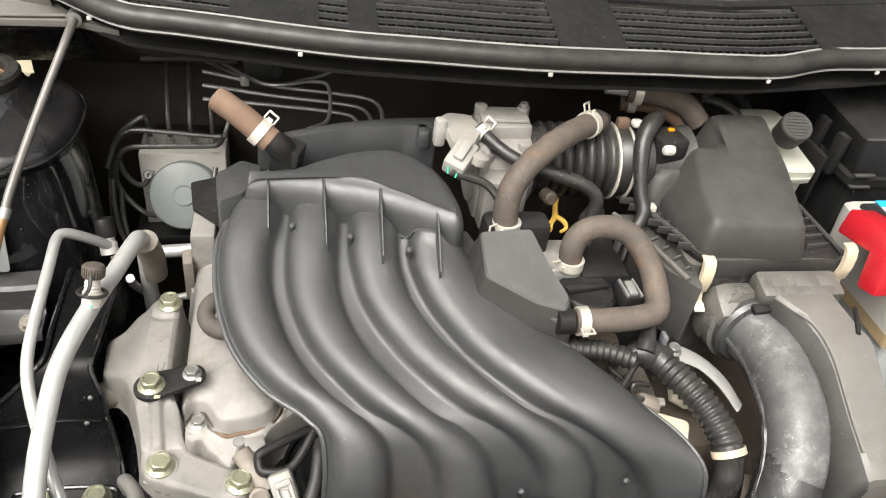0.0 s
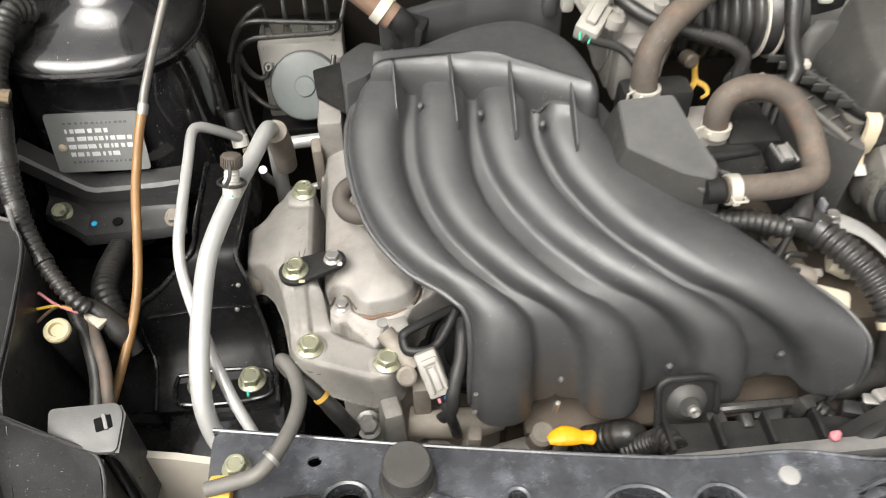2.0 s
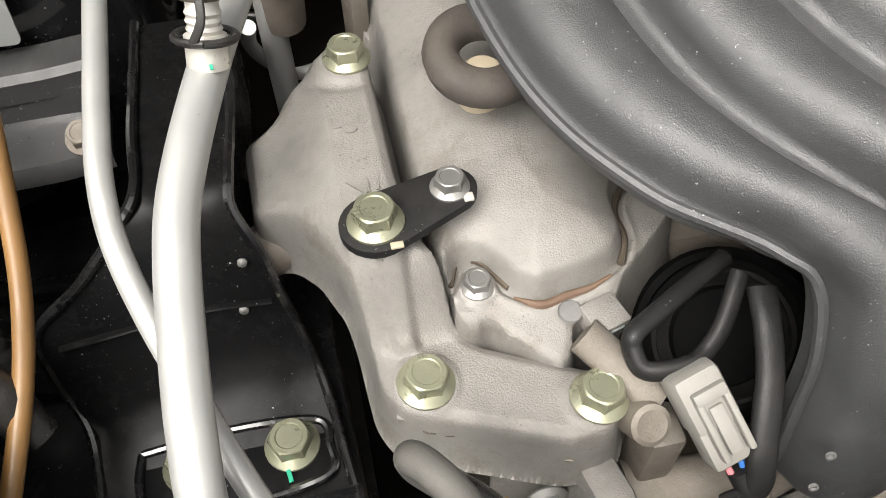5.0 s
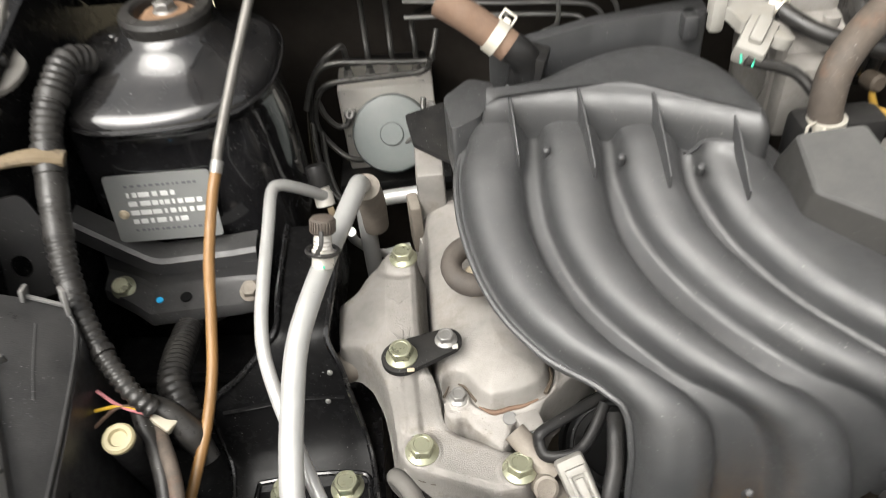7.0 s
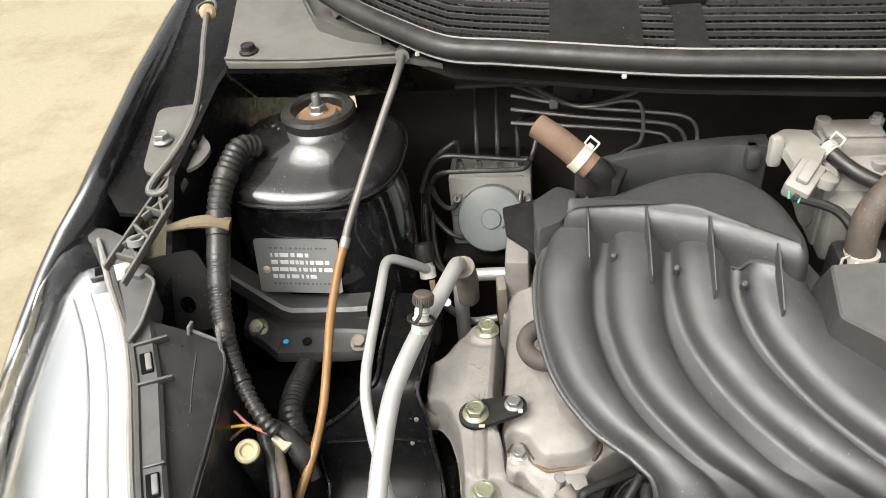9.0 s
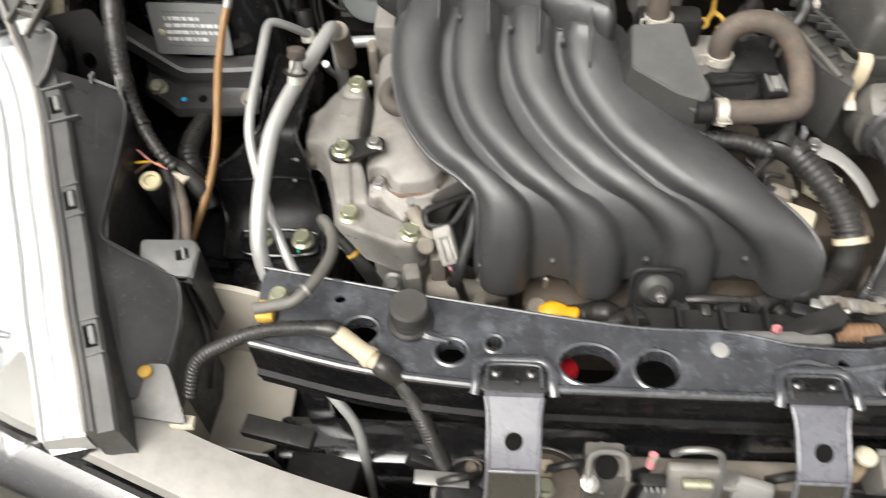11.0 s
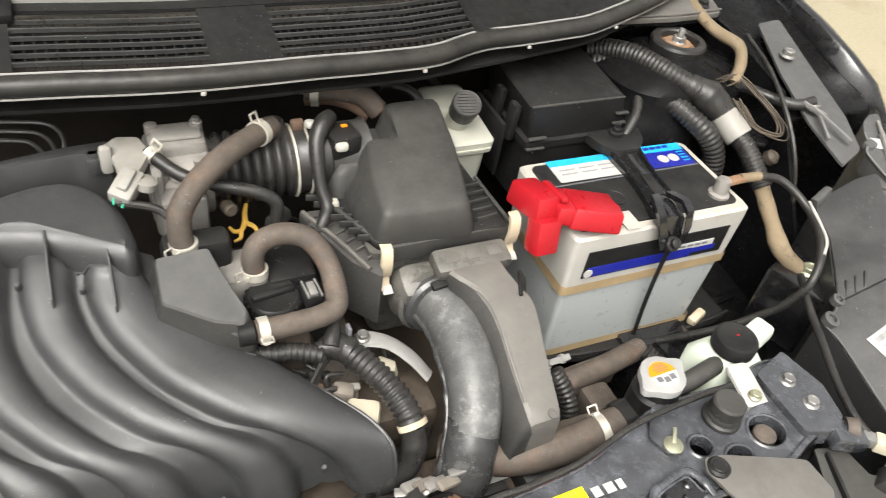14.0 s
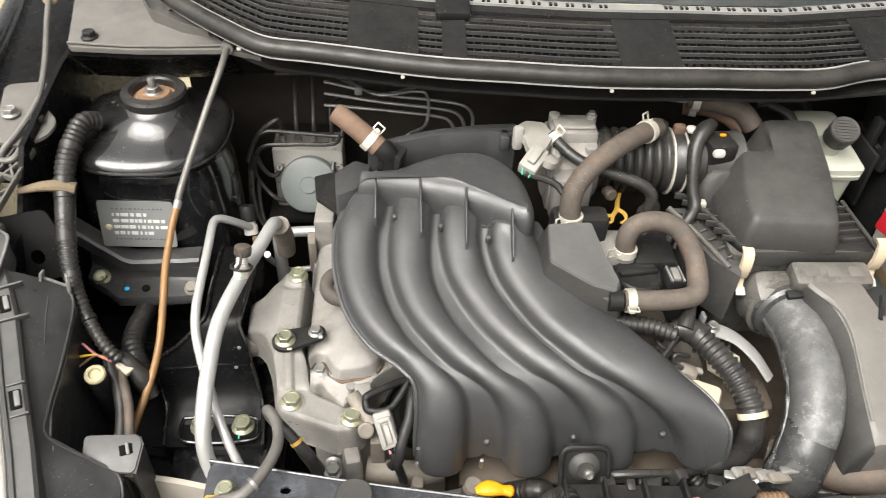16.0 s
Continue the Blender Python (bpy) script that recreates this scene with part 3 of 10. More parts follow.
def build_tower(cx, cy, name, ring, domed=False):
    """A suspension tower; domed has no pressed ledge."""
    rings = []
    if domed:
        profile = ((0.45, 0.128, 0.106, 2.8, 1.0), (0.62, 0.122, 0.099, 2.8, 1.0), (0.80, 0.117, 0.093, 2.8, 1.0), (0.880, 0.122, 0.100, 3.0, 0.7), (0.905, 0.112, 0.095, 2.8, 0.6), (0.922, 0.102, 0.088, 2.6, 0.6), (0.934, 0.092, 0.080, 2.4, 0.6), (0.941, 0.107, 0.087, 2.5, 0.5), (0.950, 0.094, 0.078, 2.4, 0.4), (0.959, 0.073, 0.0655, 2.2, 0.2), (0.964, 0.050, 0.049, 2, 0.1), (0.969, 0.040, 0.040, 2, 0.0), (0.973, 0.034, 0.034, 2, 0.0))
        profile = [q for q in profile if q[0] != 0.934]
    else:
        profile = ((0.45, 0.103, 0.094, 2.8, 1.0), (0.70, 0.097, 0.087, 2.8, 1.0), (0.80, 0.0935, 0.0820, 2.7, 1.0), (0.86, 0.0915, 0.0805, 2.7, 1.0), (0.889, 0.0910, 0.0810, 2.7, 1.0), (0.8955, 0.0930, 0.0865, 2.6, 1.0), (0.901, 0.0950, 0.0930, 2.6, 1.0), (0.9045, 0.0955, 0.0950, 2.6, 1.0), (0.9090, 0.0942, 0.0937, 2.55, 1.0),
                   (0.9130, 0.0915, 0.0910, 2.7, 1.0), (0.9165, 0.0860, 0.0855, 2.8, 0.98), (0.9200, 0.0775, 0.0765, 2.8, 0.9), (0.9240, 0.0670, 0.0660, 2.6, 0.65), (0.9285, 0.0575, 0.0565, 2.3, 0.35), (0.9330, 0.0515, 0.0505, 2.1, 0.15), (0.9370, 0.0465, 0.0460, 2, 0.05), (0.9420, 0.0420, 0.0420, 2, 0.0), (0.9470, 0.0395, 0.0395, 2, 0.0), (0.9500, 0.0340, 0.0340, 2, 0.0))
    rx, ry, rz = ring
    for z, hx, hy, pw, k in profile:
        ring_pts = [Vector((x, y, z)) for x, y in oval(rx + (cx - rx) * k, ry + (cy - ry) * k, hx, hy, pw, 56)]
        # hand-beaten waviness of the pressing
        rings.append(ring_pts if domed else [v + Vector((0, 0, 0.0016 * noise.noise(v * 34.0) * (z > 0.906) * (z < 0.94))) for v in ring_pts])
    tower = part(name, loft(rings), M["enamel" if domed else "tower"], body, "glossy black suspension tower with a pressed dome", angle=50)
    cap = lathe([(0.034, -0.002), (0.0375, 0.0), (0.0380, 0.009), (0.0360, 0.0125), (0.0275, 0.0135), (0.0255, 0.011), (0.0245, 0.002)], ring, seg=44)
    part("bearing_ring", cap, M["rubber"], tower, "black rubber strut bearing ring")
    dish = lathe([(0.025, 0.003), (0.021, 0.0035), (0.018, 0.008), (0.012, 0.0085), (0.0115, 0.009)], ring, seg=30)
    part("bearing_plate", dish, M["rust"], tower, "rusty bearing plate")
    shared("strut_nut", BOLT["steel"], pose(rx, ry, rz + 0.007), tower, "rust-stained steel strut nut")
    part("strut_stud", lathe([(0.0045, 0), (0.0045, 0.016), (0.0035, 0.018)], (rx, ry, rz + 0.009), seg=12), M["steel"], tower)
    if not domed:
        ledge = [(x, y, 0.9050) for x, y in oval(cx, cy, 0.0957, 0.0952, 2.6, 56)]
        part("ledge", tube(ledge + ledge[:1], 0.0019, 8, 2), M["tower"], tower)
        for x, y, z, r, tilt in ((-0.3485, 0.6805, 0.9235, 0.0085, (-0.25, -0.18, 1)), (-0.350, 0.745, 0.9255, 0.006, (-0.25, 0.15, 1))):
            part("hole_rim", lathe([(r + 0.004, -0.001), (r + 0.003, 0.0012), (r + 0.0005, 0.0010), (r, -0.001)], (x, y, z), tilt, 24), M["tower"], tower)
            part("drain_hole", lathe([(r, -0.001), (r, 0.0006), (r * 0.3, 0.0006)], (x, y, z), tilt, 24), M["void"], tower)
    return tower


def build_shell():
    build_firewall()
    left = build_tower(-0.301, 0.7125, "strut_tower", (-0.288, 0.7135, 0.948))
    build_tower(0.872, 0.719, "strut_tower", (0.864, 0.707, 0.971), True)
    for side in (0, 1):
        f = mirror_x if side else (lambda q: q)
        # inner wing
        path = f([(-0.385, 0.95), (-0.392, 0.72), (-0.40, 0.60), (-0.41, 0.52), (-0.40, 0.40), (-0.36, 0.30)])
        hp = [(0.25, 1.0), (0.25, 0.985), (0.25, 0.955), (0.25, 0.84), (0.25, 0.70), (0.25, 0.66)]
        part("inner_wing", wall(path, hp, 0.006), M["enamel"], body, "black inner wing panel")
        # wing ledge that carries the hinge bar
        led = [(-0.388, 0.95), (-0.394, 0.72), (-0.402, 0.60), (-0.410, 0.585), (-0.460, 0.590), (-0.485, 0.62), (-0.492, 0.72), (-0.492, 0.95)]
        led = f(led[:4]) + wing_side(led[4:]) if side else led
        part("wing_ledge", sheet(led, [], lambda x, y: 0.90 + 0.24 * (y - 0.5), 0.005, bevel=0.001), M["enamel"], body)
        # outer wing, a curved shell
        rings = []
        # beside the lamp, then up over the wheel arch
        left_wing = ((0.08, -0.385, 0.62, 0.4), (0.14, -0.440, 0.645, 0.4), (0.20, -0.488, 0.668, 0.4), (0.25, -0.516, 0.695, 0.4), (0.31, -0.542, 0.728, 0.4), (0.36, -0.553, 0.760, 0.4), (0.41, -0.556, 0.790, 0.4), (0.47, -0.553, 0.824, 0.4), (0.51, -0.545, 0.854, 0.42), (0.545, -0.528, 0.889, 0.45), (0.57, -0.510, 0.917, 0.5), (0.60, -0.493, 0.940, 0.55),
                     (0.64, -0.487, 0.957, 0.6), (0.69, -0.486, 0.970, 0.65), (0.76, -0.488, 0.985, 0.7), (0.9, -0.494, 1.005, 0.7), (1.1, -0.494, 1.025, 0.7))
        right_wing = ((0.08, -0.40, 0.66, 0.4), (0.14, -0.455, 0.685, 0.4), (0.20, -0.492, 0.70, 0.4), (0.28, -0.522, 0.728, 0.42), (0.38, -0.541, 0.755, 0.45), (0.47, -0.549, 0.778, 0.5), (0.54, -0.552, 0.802, 0.55), (0.58, -0.546, 0.842, 0.62), (0.61, -0.530, 0.895, 0.72), (0.64, -0.512, 0.940, 0.85),
                             (0.69, -0.502, 0.968, 0.95), (0.76, -0.500, 0.985, 1.0), (0.9, -0.501, 1.005, 1.0), (1.1, -0.501, 1.025, 1.0))
        for y, xo, z0, k in right_wing if side else left_wing:
            q = [(xo + 0.014, y, z0 - 0.05), (xo + 0.006, y, z0 - 0.004), (xo - 0.002, y, z0), (xo - 0.02 * k, y, z0 - 0.006), (xo - 0.05 * k, y, z0 - 0.04), (xo - 0.075 * k, y, z0 - 0.11), (xo - 0.085 * k, y, z0 - 0.22),
                 (xo - 0.08 * k, y, z0 - 0.5), (xo - 0.05 * k, y, z0 - 0.5), (xo - 0.04 * k, y, z0 - 0.2)]
            rings.append([Vector(v) for v in (wing_side(q) if side else q)])
        part("wing", loft(rings), M["paint"], body, "glossy black outer wing", angle=60)
        # chassis rail
        rail = f([(-0.21, 0.62), (-0.15, 0.60), (-0.145, 0.44), (-0.14, 0.33), (-0.24, 0.33), (-0.25, 0.45)])
        part("chassis_rail", sheet(rounded(rail, 0.01), [], lambda x, y: 0.685 + 0.16 * max(0, y - 0.45), 0.28, bevel=0.004), M["paint"], body, "glossy black chassis rail")
    for side in (0, 1):
        f = mirror_x if side else (lambda q: q)
        part("corner_floor", sheet([(x + (0.10 if side and x > 0.9 else 0), y) for x, y in f([(-0.56, 0.05), (-0.14, 0.02), (-0.14, 0.62), (-0.56, 0.74)])], [], 0.585, 0.008), M["black"], body)
        part("arch_panel", sheet(f([(-0.41, 0.34), (-0.15, 0.33), (-0.15, 0.60), (-0.40, 0.62)]), [], lambda x, y: 0.655 + 0.12 * (y - 0.45), 0.006), M["enamel"], body, "black panel below the wing")
        for y in (0.42, 0.50, 0.56):
            part("panel_bead", tube(f([(-0.38, y + 0.01, 0.658 + 0.12 * (y - 0.45)), (-0.30, y, 0.660 + 0.12 * (y - 0.45)), (-0.22, y - 0.01, 0.658 + 0.12 * (y - 0.45))]), 0.007, 10), M["enamel"], body)
    # low tray that closes the bay underneath
    part("undertray", sheet([(-0.42, 0.0), (1.0, 0.0), (1.0, 0.93), (-0.42, 0.93)], [], 0.27, 0.01), M["black"], body)
    return left


build_shell()

# upper edge of the rail beside the engine mount
RAIL = ((0.62, 0.795, -0.215, -0.168), (0.54, 0.797, -0.214, -0.171), (0.505, 0.795, -0.213, -0.174), (0.492, 0.788, -0.222, -0.175), (0.482, 0.769, -0.243, -0.168), (0.474, 0.750, -0.268, -0.164), (0.466, 0.725, -0.270, -0.159), (0.447, 0.700, -0.262, -0.153), (0.40, 0.693, -0.256, -0.147))
rings = []
for y, z, xl, xr in RAIL:
    rings.append([Vector((xl, y, z)), Vector((xr, y, z)), Vector((xr, y + 0.004, z - 0.05)), Vector((xl, y + 0.004, z - 0.05))])
part("rail_panel", loft(rings), M["enamel"], body, "black rail panel with rivets", angle=50)
for side in (2, 3):
    part("rail_edge", tube([(r[side], r[0], r[1] + 0.0015) for r in RAIL], 0.0024, 8, dents=0.12), M["paint"], body)
part("rail_crease", tube([(-0.262, 0.4705, 0.742), (-0.235, 0.4715, 0.745), (-0.20, 0.473, 0.748), (-0.168, 0.4725, 0.746)], 0.0022, 8, flat=0.4), M["enamel"], body)
for p in ((-0.176, 0.4795, 0.768), (-0.181, 0.4715, 0.744), (-0.215, 0.466, 0.727)):
    part("rivet", lathe([(0.0022, 0), (0.0022, 0.001), (0.001, 0.0016)], p, (0, -1, 0.4), 10), M["steel"], body)
seat = sheet(rounded([(-0.243, 0.438), (-0.158, 0.438), (-0.152, 0.405), (-0.236, 0.400)], 0.01), [], 0.697, 0.012, bevel=0.003)
part("mount_seat", seat, M["enamel"], body, "black mount seat with two zinc bolts")
seat_rim = [(-0.240, 0.434, 0.698), (-0.200, 0.437, 0.699), (-0.160, 0.434, 0.698), (-0.155, 0.420, 0.698), (-0.158, 0.406, 0.698), (-0.196, 0.401, 0.698), (-0.234, 0.404, 0.698), (-0.241, 0.418, 0.698), (-0.240, 0.434, 0.698)]
part("seat_rim", tube(seat_rim, 0.0022, 8), M["paint"], body)
for x in (-0.218, -0.172):
    bolt(body, (x, 0.424, 0.697), "zinc", 1.15, label="yellow zinc mount bolt with green paint mark")
    part("paint_mark", bar((x - 0.002, 0.406, 0.6985), (x - 0.003, 0.412, 0.6985), 0.002, 0.0008, bevel=0), M["green"], body)

# ---- cowl ----
cowl = thing("cowl_panel", (CX, 0.80, 1.0), "black plastic cowl panel with slotted air grilles", "cowl panel", kind="structure")


def seal_at(x, line=SEAL):
    path = spline(line, 6)
    for a, c in zip(path, path[1:]):
        if a.x <= x <= c.x:
            return a + (c - a) * ((x - a.x) / (c.x - a.x))
    return path[-1] if x > 0 else path[0]


COWL_DEPTH = 0.10


def cowl_z(u):
    return 1.013 + 0.020 * u


def cowl_strip(x0, x1, u0, u1, steps=10, drop=0.0, thick=0.004):
    rings = []
    for i in range(steps + 1):
        x = x0 + (x1 - x0) * i / steps
        s = seal_at(x, COWL_LINE)
        q = [Vector((x, s.y + 0.012 + COWL_DEPTH * u, s.z - 1.01 + cowl_z(u) - drop - k)) for u, k in ((u0, 0), (u1, 0), (u1, thick), (u0, thick))]
        rings.append(q)
    return loft(rings)


OPENINGS = [(-0.25, -0.057), (0.024, 0.051), (0.078, 0.248), (0.318, 0.545)]
xs = [-0.30] + [v for o in OPENINGS for v in o] + [0.92]
for a, c in zip(xs[::2], xs[1::2]):
    part("cowl_plate", cowl_strip(a, c, 0.06, 0.88), M["cowl"], cowl)
part("cowl_plate", cowl_strip(-0.30, 0.92, 0.0, 0.06, 40), M["cowl"], cowl)
part("cowl_plate", cowl_strip(-0.30, 0.92, 0.88, 1.0, 40, drop=-0.001), M["cowl"], cowl)
part("cowl_floor", cowl_strip(-0.30, 0.92, 0.0, 1.0, 40, drop=0.035), M["black"], cowl)
for x0, x1 in OPENINGS:
    b = bmesh.new()
    n = max(4, round((x1 - x0) / 0.0092))
    for i in range(1, n):
        x = x0 + (x1 - x0) * i / n
        s = seal_at(x, COWL_LINE)
        bar((x, s.y + 0.012 + COWL_DEPTH * 0.06, s.z - 1.01 + cowl_z(0.06) - 0.008), (x, s.y + 0.012 + COWL_DEPTH * 0.88, s.z - 1.01 + cowl_z(0.88) - 0.008), 0.0016, 0.005, b, 0)
    part("grille_rib", b, M["cowl"], cowl)
    for k in range(1, 7):
        u = 0.06 + 0.82 * k / 7
        part("grille_slat", cowl_strip(x0, x1, u - 0.009, u + 0.009, 6, drop=0.0, thick=0.004), M["slat"], cowl)
    # near-black sheet that paints the openings' shade below the slats
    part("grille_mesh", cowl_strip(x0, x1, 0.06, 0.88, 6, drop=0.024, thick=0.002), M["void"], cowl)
# upper lip with a row of small slots
rings_n = 60
b = bmesh.new()
for i in range(rings_n):
    x = -0.28 + 1.18 * (i + 0.5) / rings_n
    if 0.248 < x < 0.318 or 0.04 < x < 0.08:
        continue
    for k in range(2):
        xx = x + 0.006 * k - 0.003
        s = seal_at(xx, COWL_LINE)
        box((0.0035, 0.006, 0.002), pose(xx, s.y + 0.012 + COWL_DEPTH * 1.05, s.z - 1.01 + 1.0383), 0, bm=b)
part("lip_slot", b, M["black"], cowl)
part("cowl_lip", cowl_strip(-0.30, 0.92, 1.0, 1.1, 40, drop=-0.004), M["primer"], cowl, "pale dusty cowl lip")
part("cowl_cover", box((0.04, 0.05, 0.012), pose(0.064, 0.762, 1.051, 12), 0.003), M["cowl"], cowl)

# windscreen
b = bmesh.new()
rings = []
for i in range(13):
    x = -0.32 + 1.26 * i / 12
    s = seal_at(min(max(x, -0.29), 0.91), COWL_LINE)
    y = s.y + 0.012 + COWL_DEPTH * 1.1
    rings.append([Vector((x, y, s.z + 0.030)), Vector((x, y + 0.55, s.z + 0.40)), Vector((x, y + 0.552, s.z + 0.395)), Vector((x, y + 0.002, s.z + 0.025))])
single("windscreen", loft(rings), M["glass"], "clear laminated windscreen above the cowl", "windscreen", "structure")
single("dashboard", box((1.2, 0.5, 0.1), pose(CX, 1.15, 0.98), 0.02), M["greyplastic"], "grey dashboard top behind the windscreen", "dashboard", "structure")
wp = thing("wiper_arm", (0.45, 0.80, 1.05), "black wiper arm lying at the cowl", "wiper")
part("arm", tube([(0.42, 0.785, 1.068), (0.48, 0.79, 1.068), (0.62, 0.84, 1.10)], 0.006, 10), M["black"], wp)

# weatherstrip on the front edge of the cowl
ws = thing("weatherstrip", (CX, 0.65, 1.0), "black rubber weatherstrip with white edge clips", "seal")
part("bulb", tube(SEAL, 0.0105, 14, 5, flat=0.95), M["seal"], ws)
part("lip", tube([(x, y + 0.0095, z + 0.0065) for x, y, z in SEAL], 0.0018, 8), M["primer"], ws, "pale worn upper edge")
part("flange", tube([(x, y - 0.007, z - 0.009) for x, y, z in SEAL], 0.0012, 8), M["primer"], ws, "bare metal flange edge")
for x in (-0.18, 0.0065, 0.234, 0.467, 0.6125, 0.75):
    s = seal_at(x)
    part("edge_clip", box((0.0045, 0.003, 0.004), pose(x, s.y - 0.008, s.z - 0.012), 0.001), M["white"], ws)

# raised hood hinged behind the cowl, out of view; added to block the sky
hood = thing("hood", (CX, 0.93, 1.08), "black car hood standing open, added out of view to block the sky", "hood")
HOOD_TILT = radians(64)
rings, inner = [], []
for i in range(17):
    u = -1 + 2 * i / 16
    w = 0.70
    row = []
    for k in range(13):
        v = k / 12
        crown = 0.022 * (1 - u * u) + 0.03 * math.sin(math.pi * min(1.0, v * 0.9 + 0.1))
        reach = 0.92 * v - 0.10 * u * u * v
        row.append(Vector((CX + 0.02 + w * u * (1 - 0.14 * v * v), 0.95 - reach * math.cos(HOOD_TILT) + crown * math.sin(HOOD_TILT), 1.10 + reach * math.sin(HOOD_TILT) + crown * math.cos(HOOD_TILT))))
    back = Vector((0, -math.sin(HOOD_TILT), -math.cos(HOOD_TILT))) * 0.006
    rings.append(row + [q + back for q in row[::-1]])
part("outer_panel", loft(rings), M["paint"], hood, "glossy black hood skin", angle=60)
def on_hood(u, v, d):
    crown = 0.022 * (1 - u * u) + 0.03 * math.sin(math.pi * min(1.0, v * 0.9 + 0.1)) - d
    reach = 0.92 * v - 0.10 * u * u * v
    return Vector((CX + 0.02 + 0.70 * u * (1 - 0.14 * v * v), 0.95 - reach * math.cos(HOOD_TILT) + crown * math.sin(HOOD_TILT), 1.10 + reach * math.sin(HOOD_TILT) + crown * math.cos(HOOD_TILT)))
for line in ([(u / 8, 0.05) for u in range(-7, 8)], [(u / 8, 0.93) for u in range(-7, 8)], [(-0.9, v / 8) for v in range(0, 8)], [(0.9, v / 8) for v in range(0, 8)], [(-0.35, 0.05 + 0.9 * v / 8) for v in range(0, 9)], [(0.35, 0.05 + 0.9 * v / 8) for v in range(0, 9)]):
    part("inner_rib", tube([on_hood(u, v, 0.018) for u, v in line], 0.028, 10, 2, flat=0.5), M["enamel"], hood)
for u in (-0.86, 0.86):
    part("hinge", bar(on_hood(u, 0.02, 0.02), on_hood(u, 0.16, 0.03), 0.03, 0.006), M["paint"], hood)

# ---- radiator support ----
sup = thing("radiator_support", (0.30, 0.25, 0.76), "dusty black steel radiator support with round holes", "support beam", kind="structure")
SUP = [(-0.170, 0.308), (-0.118, 0.299), (-0.015, 0.281), (0.149, 0.257), (0.235, 0.254), (0.29, 0.243), (0.345, 0.241), (0.385, 0.250), (0.411, 0.254), (0.495, 0.262), (0.56, 0.283), (0.60, 0.297), (0.66, 0.300), (0.71, 0.300), (0.75, 0.312), (0.782, 0.312),
       (0.797, 0.228), (0.74, 0.213), (0.69, 0.197), (0.615, 0.193), (0.534, 0.197), (0.464, 0.195), (0.339, 0.193), (0.20, 0.193), (0.086, 0.194), (0.029, 0.195), (-0.07, 0.206), (-0.168, 0.228)]
HOLES = [(-0.075, 0.245, 0.015, 0.013), (0.003, 0.228, 0.013, 0.011), (0.039, 0.237, 0.0065, 0.0065), (0.117, 0.220, 0.0245, 0.0180), (0.172, 0.217, 0.0180, 0.0170), (0.358, 0.208, 0.0095, 0.009), (0.624, 0.245, 0.012, 0.011),
         (0.656, 0.224, 0.014, 0.010), (0.704, 0.238, 0.020, 0.018), (-0.097, 0.277, 0.005, 0.004), (0.322, 0.227, 0.0045, 0.004), (0.76, 0.258, 0.004, 0.004)]
beam = part("top_plate", sheet(rounded(SUP, 0.012, 3), [oval(x, y, a, c, 2, 28)[::-1] for x, y, a, c in HOLES], 0.805, 0.003), M["support"], sup, angle=40)
for x, y, a, c in HOLES[:9]:
    rim = []
    for k, (g, z) in enumerate(((0.004, 0.8050), (0.002, 0.8062), (0.0, 0.8055), (-0.0012, 0.800), (-0.0012, 0.792), (0.0, 0.792), (0.003, 0.803))):
        rim.append([Vector((px, py, z)) for px, py in oval(x, y, a + g, c + g, 2, 28)])
    part("hole_rim", loft(rim, cap=False), M["support"], sup)
front = [p for p in SUP[16:]][::-1]
# lip in plainer black than the sheen-toned top: the shaded side in colour
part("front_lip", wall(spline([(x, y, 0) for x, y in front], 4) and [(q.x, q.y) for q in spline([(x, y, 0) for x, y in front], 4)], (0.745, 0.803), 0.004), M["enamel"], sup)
part("front_bead", tube([(x, y + 0.003, 0.8045) for x, y in front], 0.004, 10), M["support"], sup)
rear = SUP[:16]
part("rear_lip", wall([(q.x, q.y) for q in spline([(x, y, 0) for x, y in rear], 3)], (0.77, 0.803), 0.003), M["support"], sup)
part("rear_edge", tube([(x, y, 0.8055) for x, y in rear], 0.0018, 8), M["support"], sup)
part("swage", tube([(0.265, 0.221, 0.805), (0.29, 0.228, 0.8055), (0.32, 0.222, 0.8055), (0.35, 0.226, 0.8055), (0.375, 0.230, 0.805)], [0.002, 0.004, 0.003, 0.004, 0.002], 8), M["support"], sup)
part("swage", tube([(-0.045, 0.282, 0.804), (-0.035, 0.266, 0.805), (-0.022, 0.245, 0.805), (0.0, 0.238, 0.804)], [0.003, 0.007, 0.007, 0.003], 10), M["support"], sup)
for x in (0.19, 0.206, 0.425, 0.441):
    part("bead_dent", lathe([(0.004, -0.003), (0.005, 0), (0.003, 0.003)], (x, 0.197, 0.806), (0, 1, 0.3), 10), M["support"], sup)
ledge_line = [(q.x, q.y) for q in spline([(x, y, 0) for x, y in front], 4)]
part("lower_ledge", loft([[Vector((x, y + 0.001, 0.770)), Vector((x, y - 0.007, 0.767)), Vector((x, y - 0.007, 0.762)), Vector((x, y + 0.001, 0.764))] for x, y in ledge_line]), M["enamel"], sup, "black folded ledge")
for x in (0.352, 0.385, 0.42, 0.455, 0.20, 0.12, 0.66):
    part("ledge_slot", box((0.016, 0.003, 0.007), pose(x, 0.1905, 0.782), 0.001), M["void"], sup)
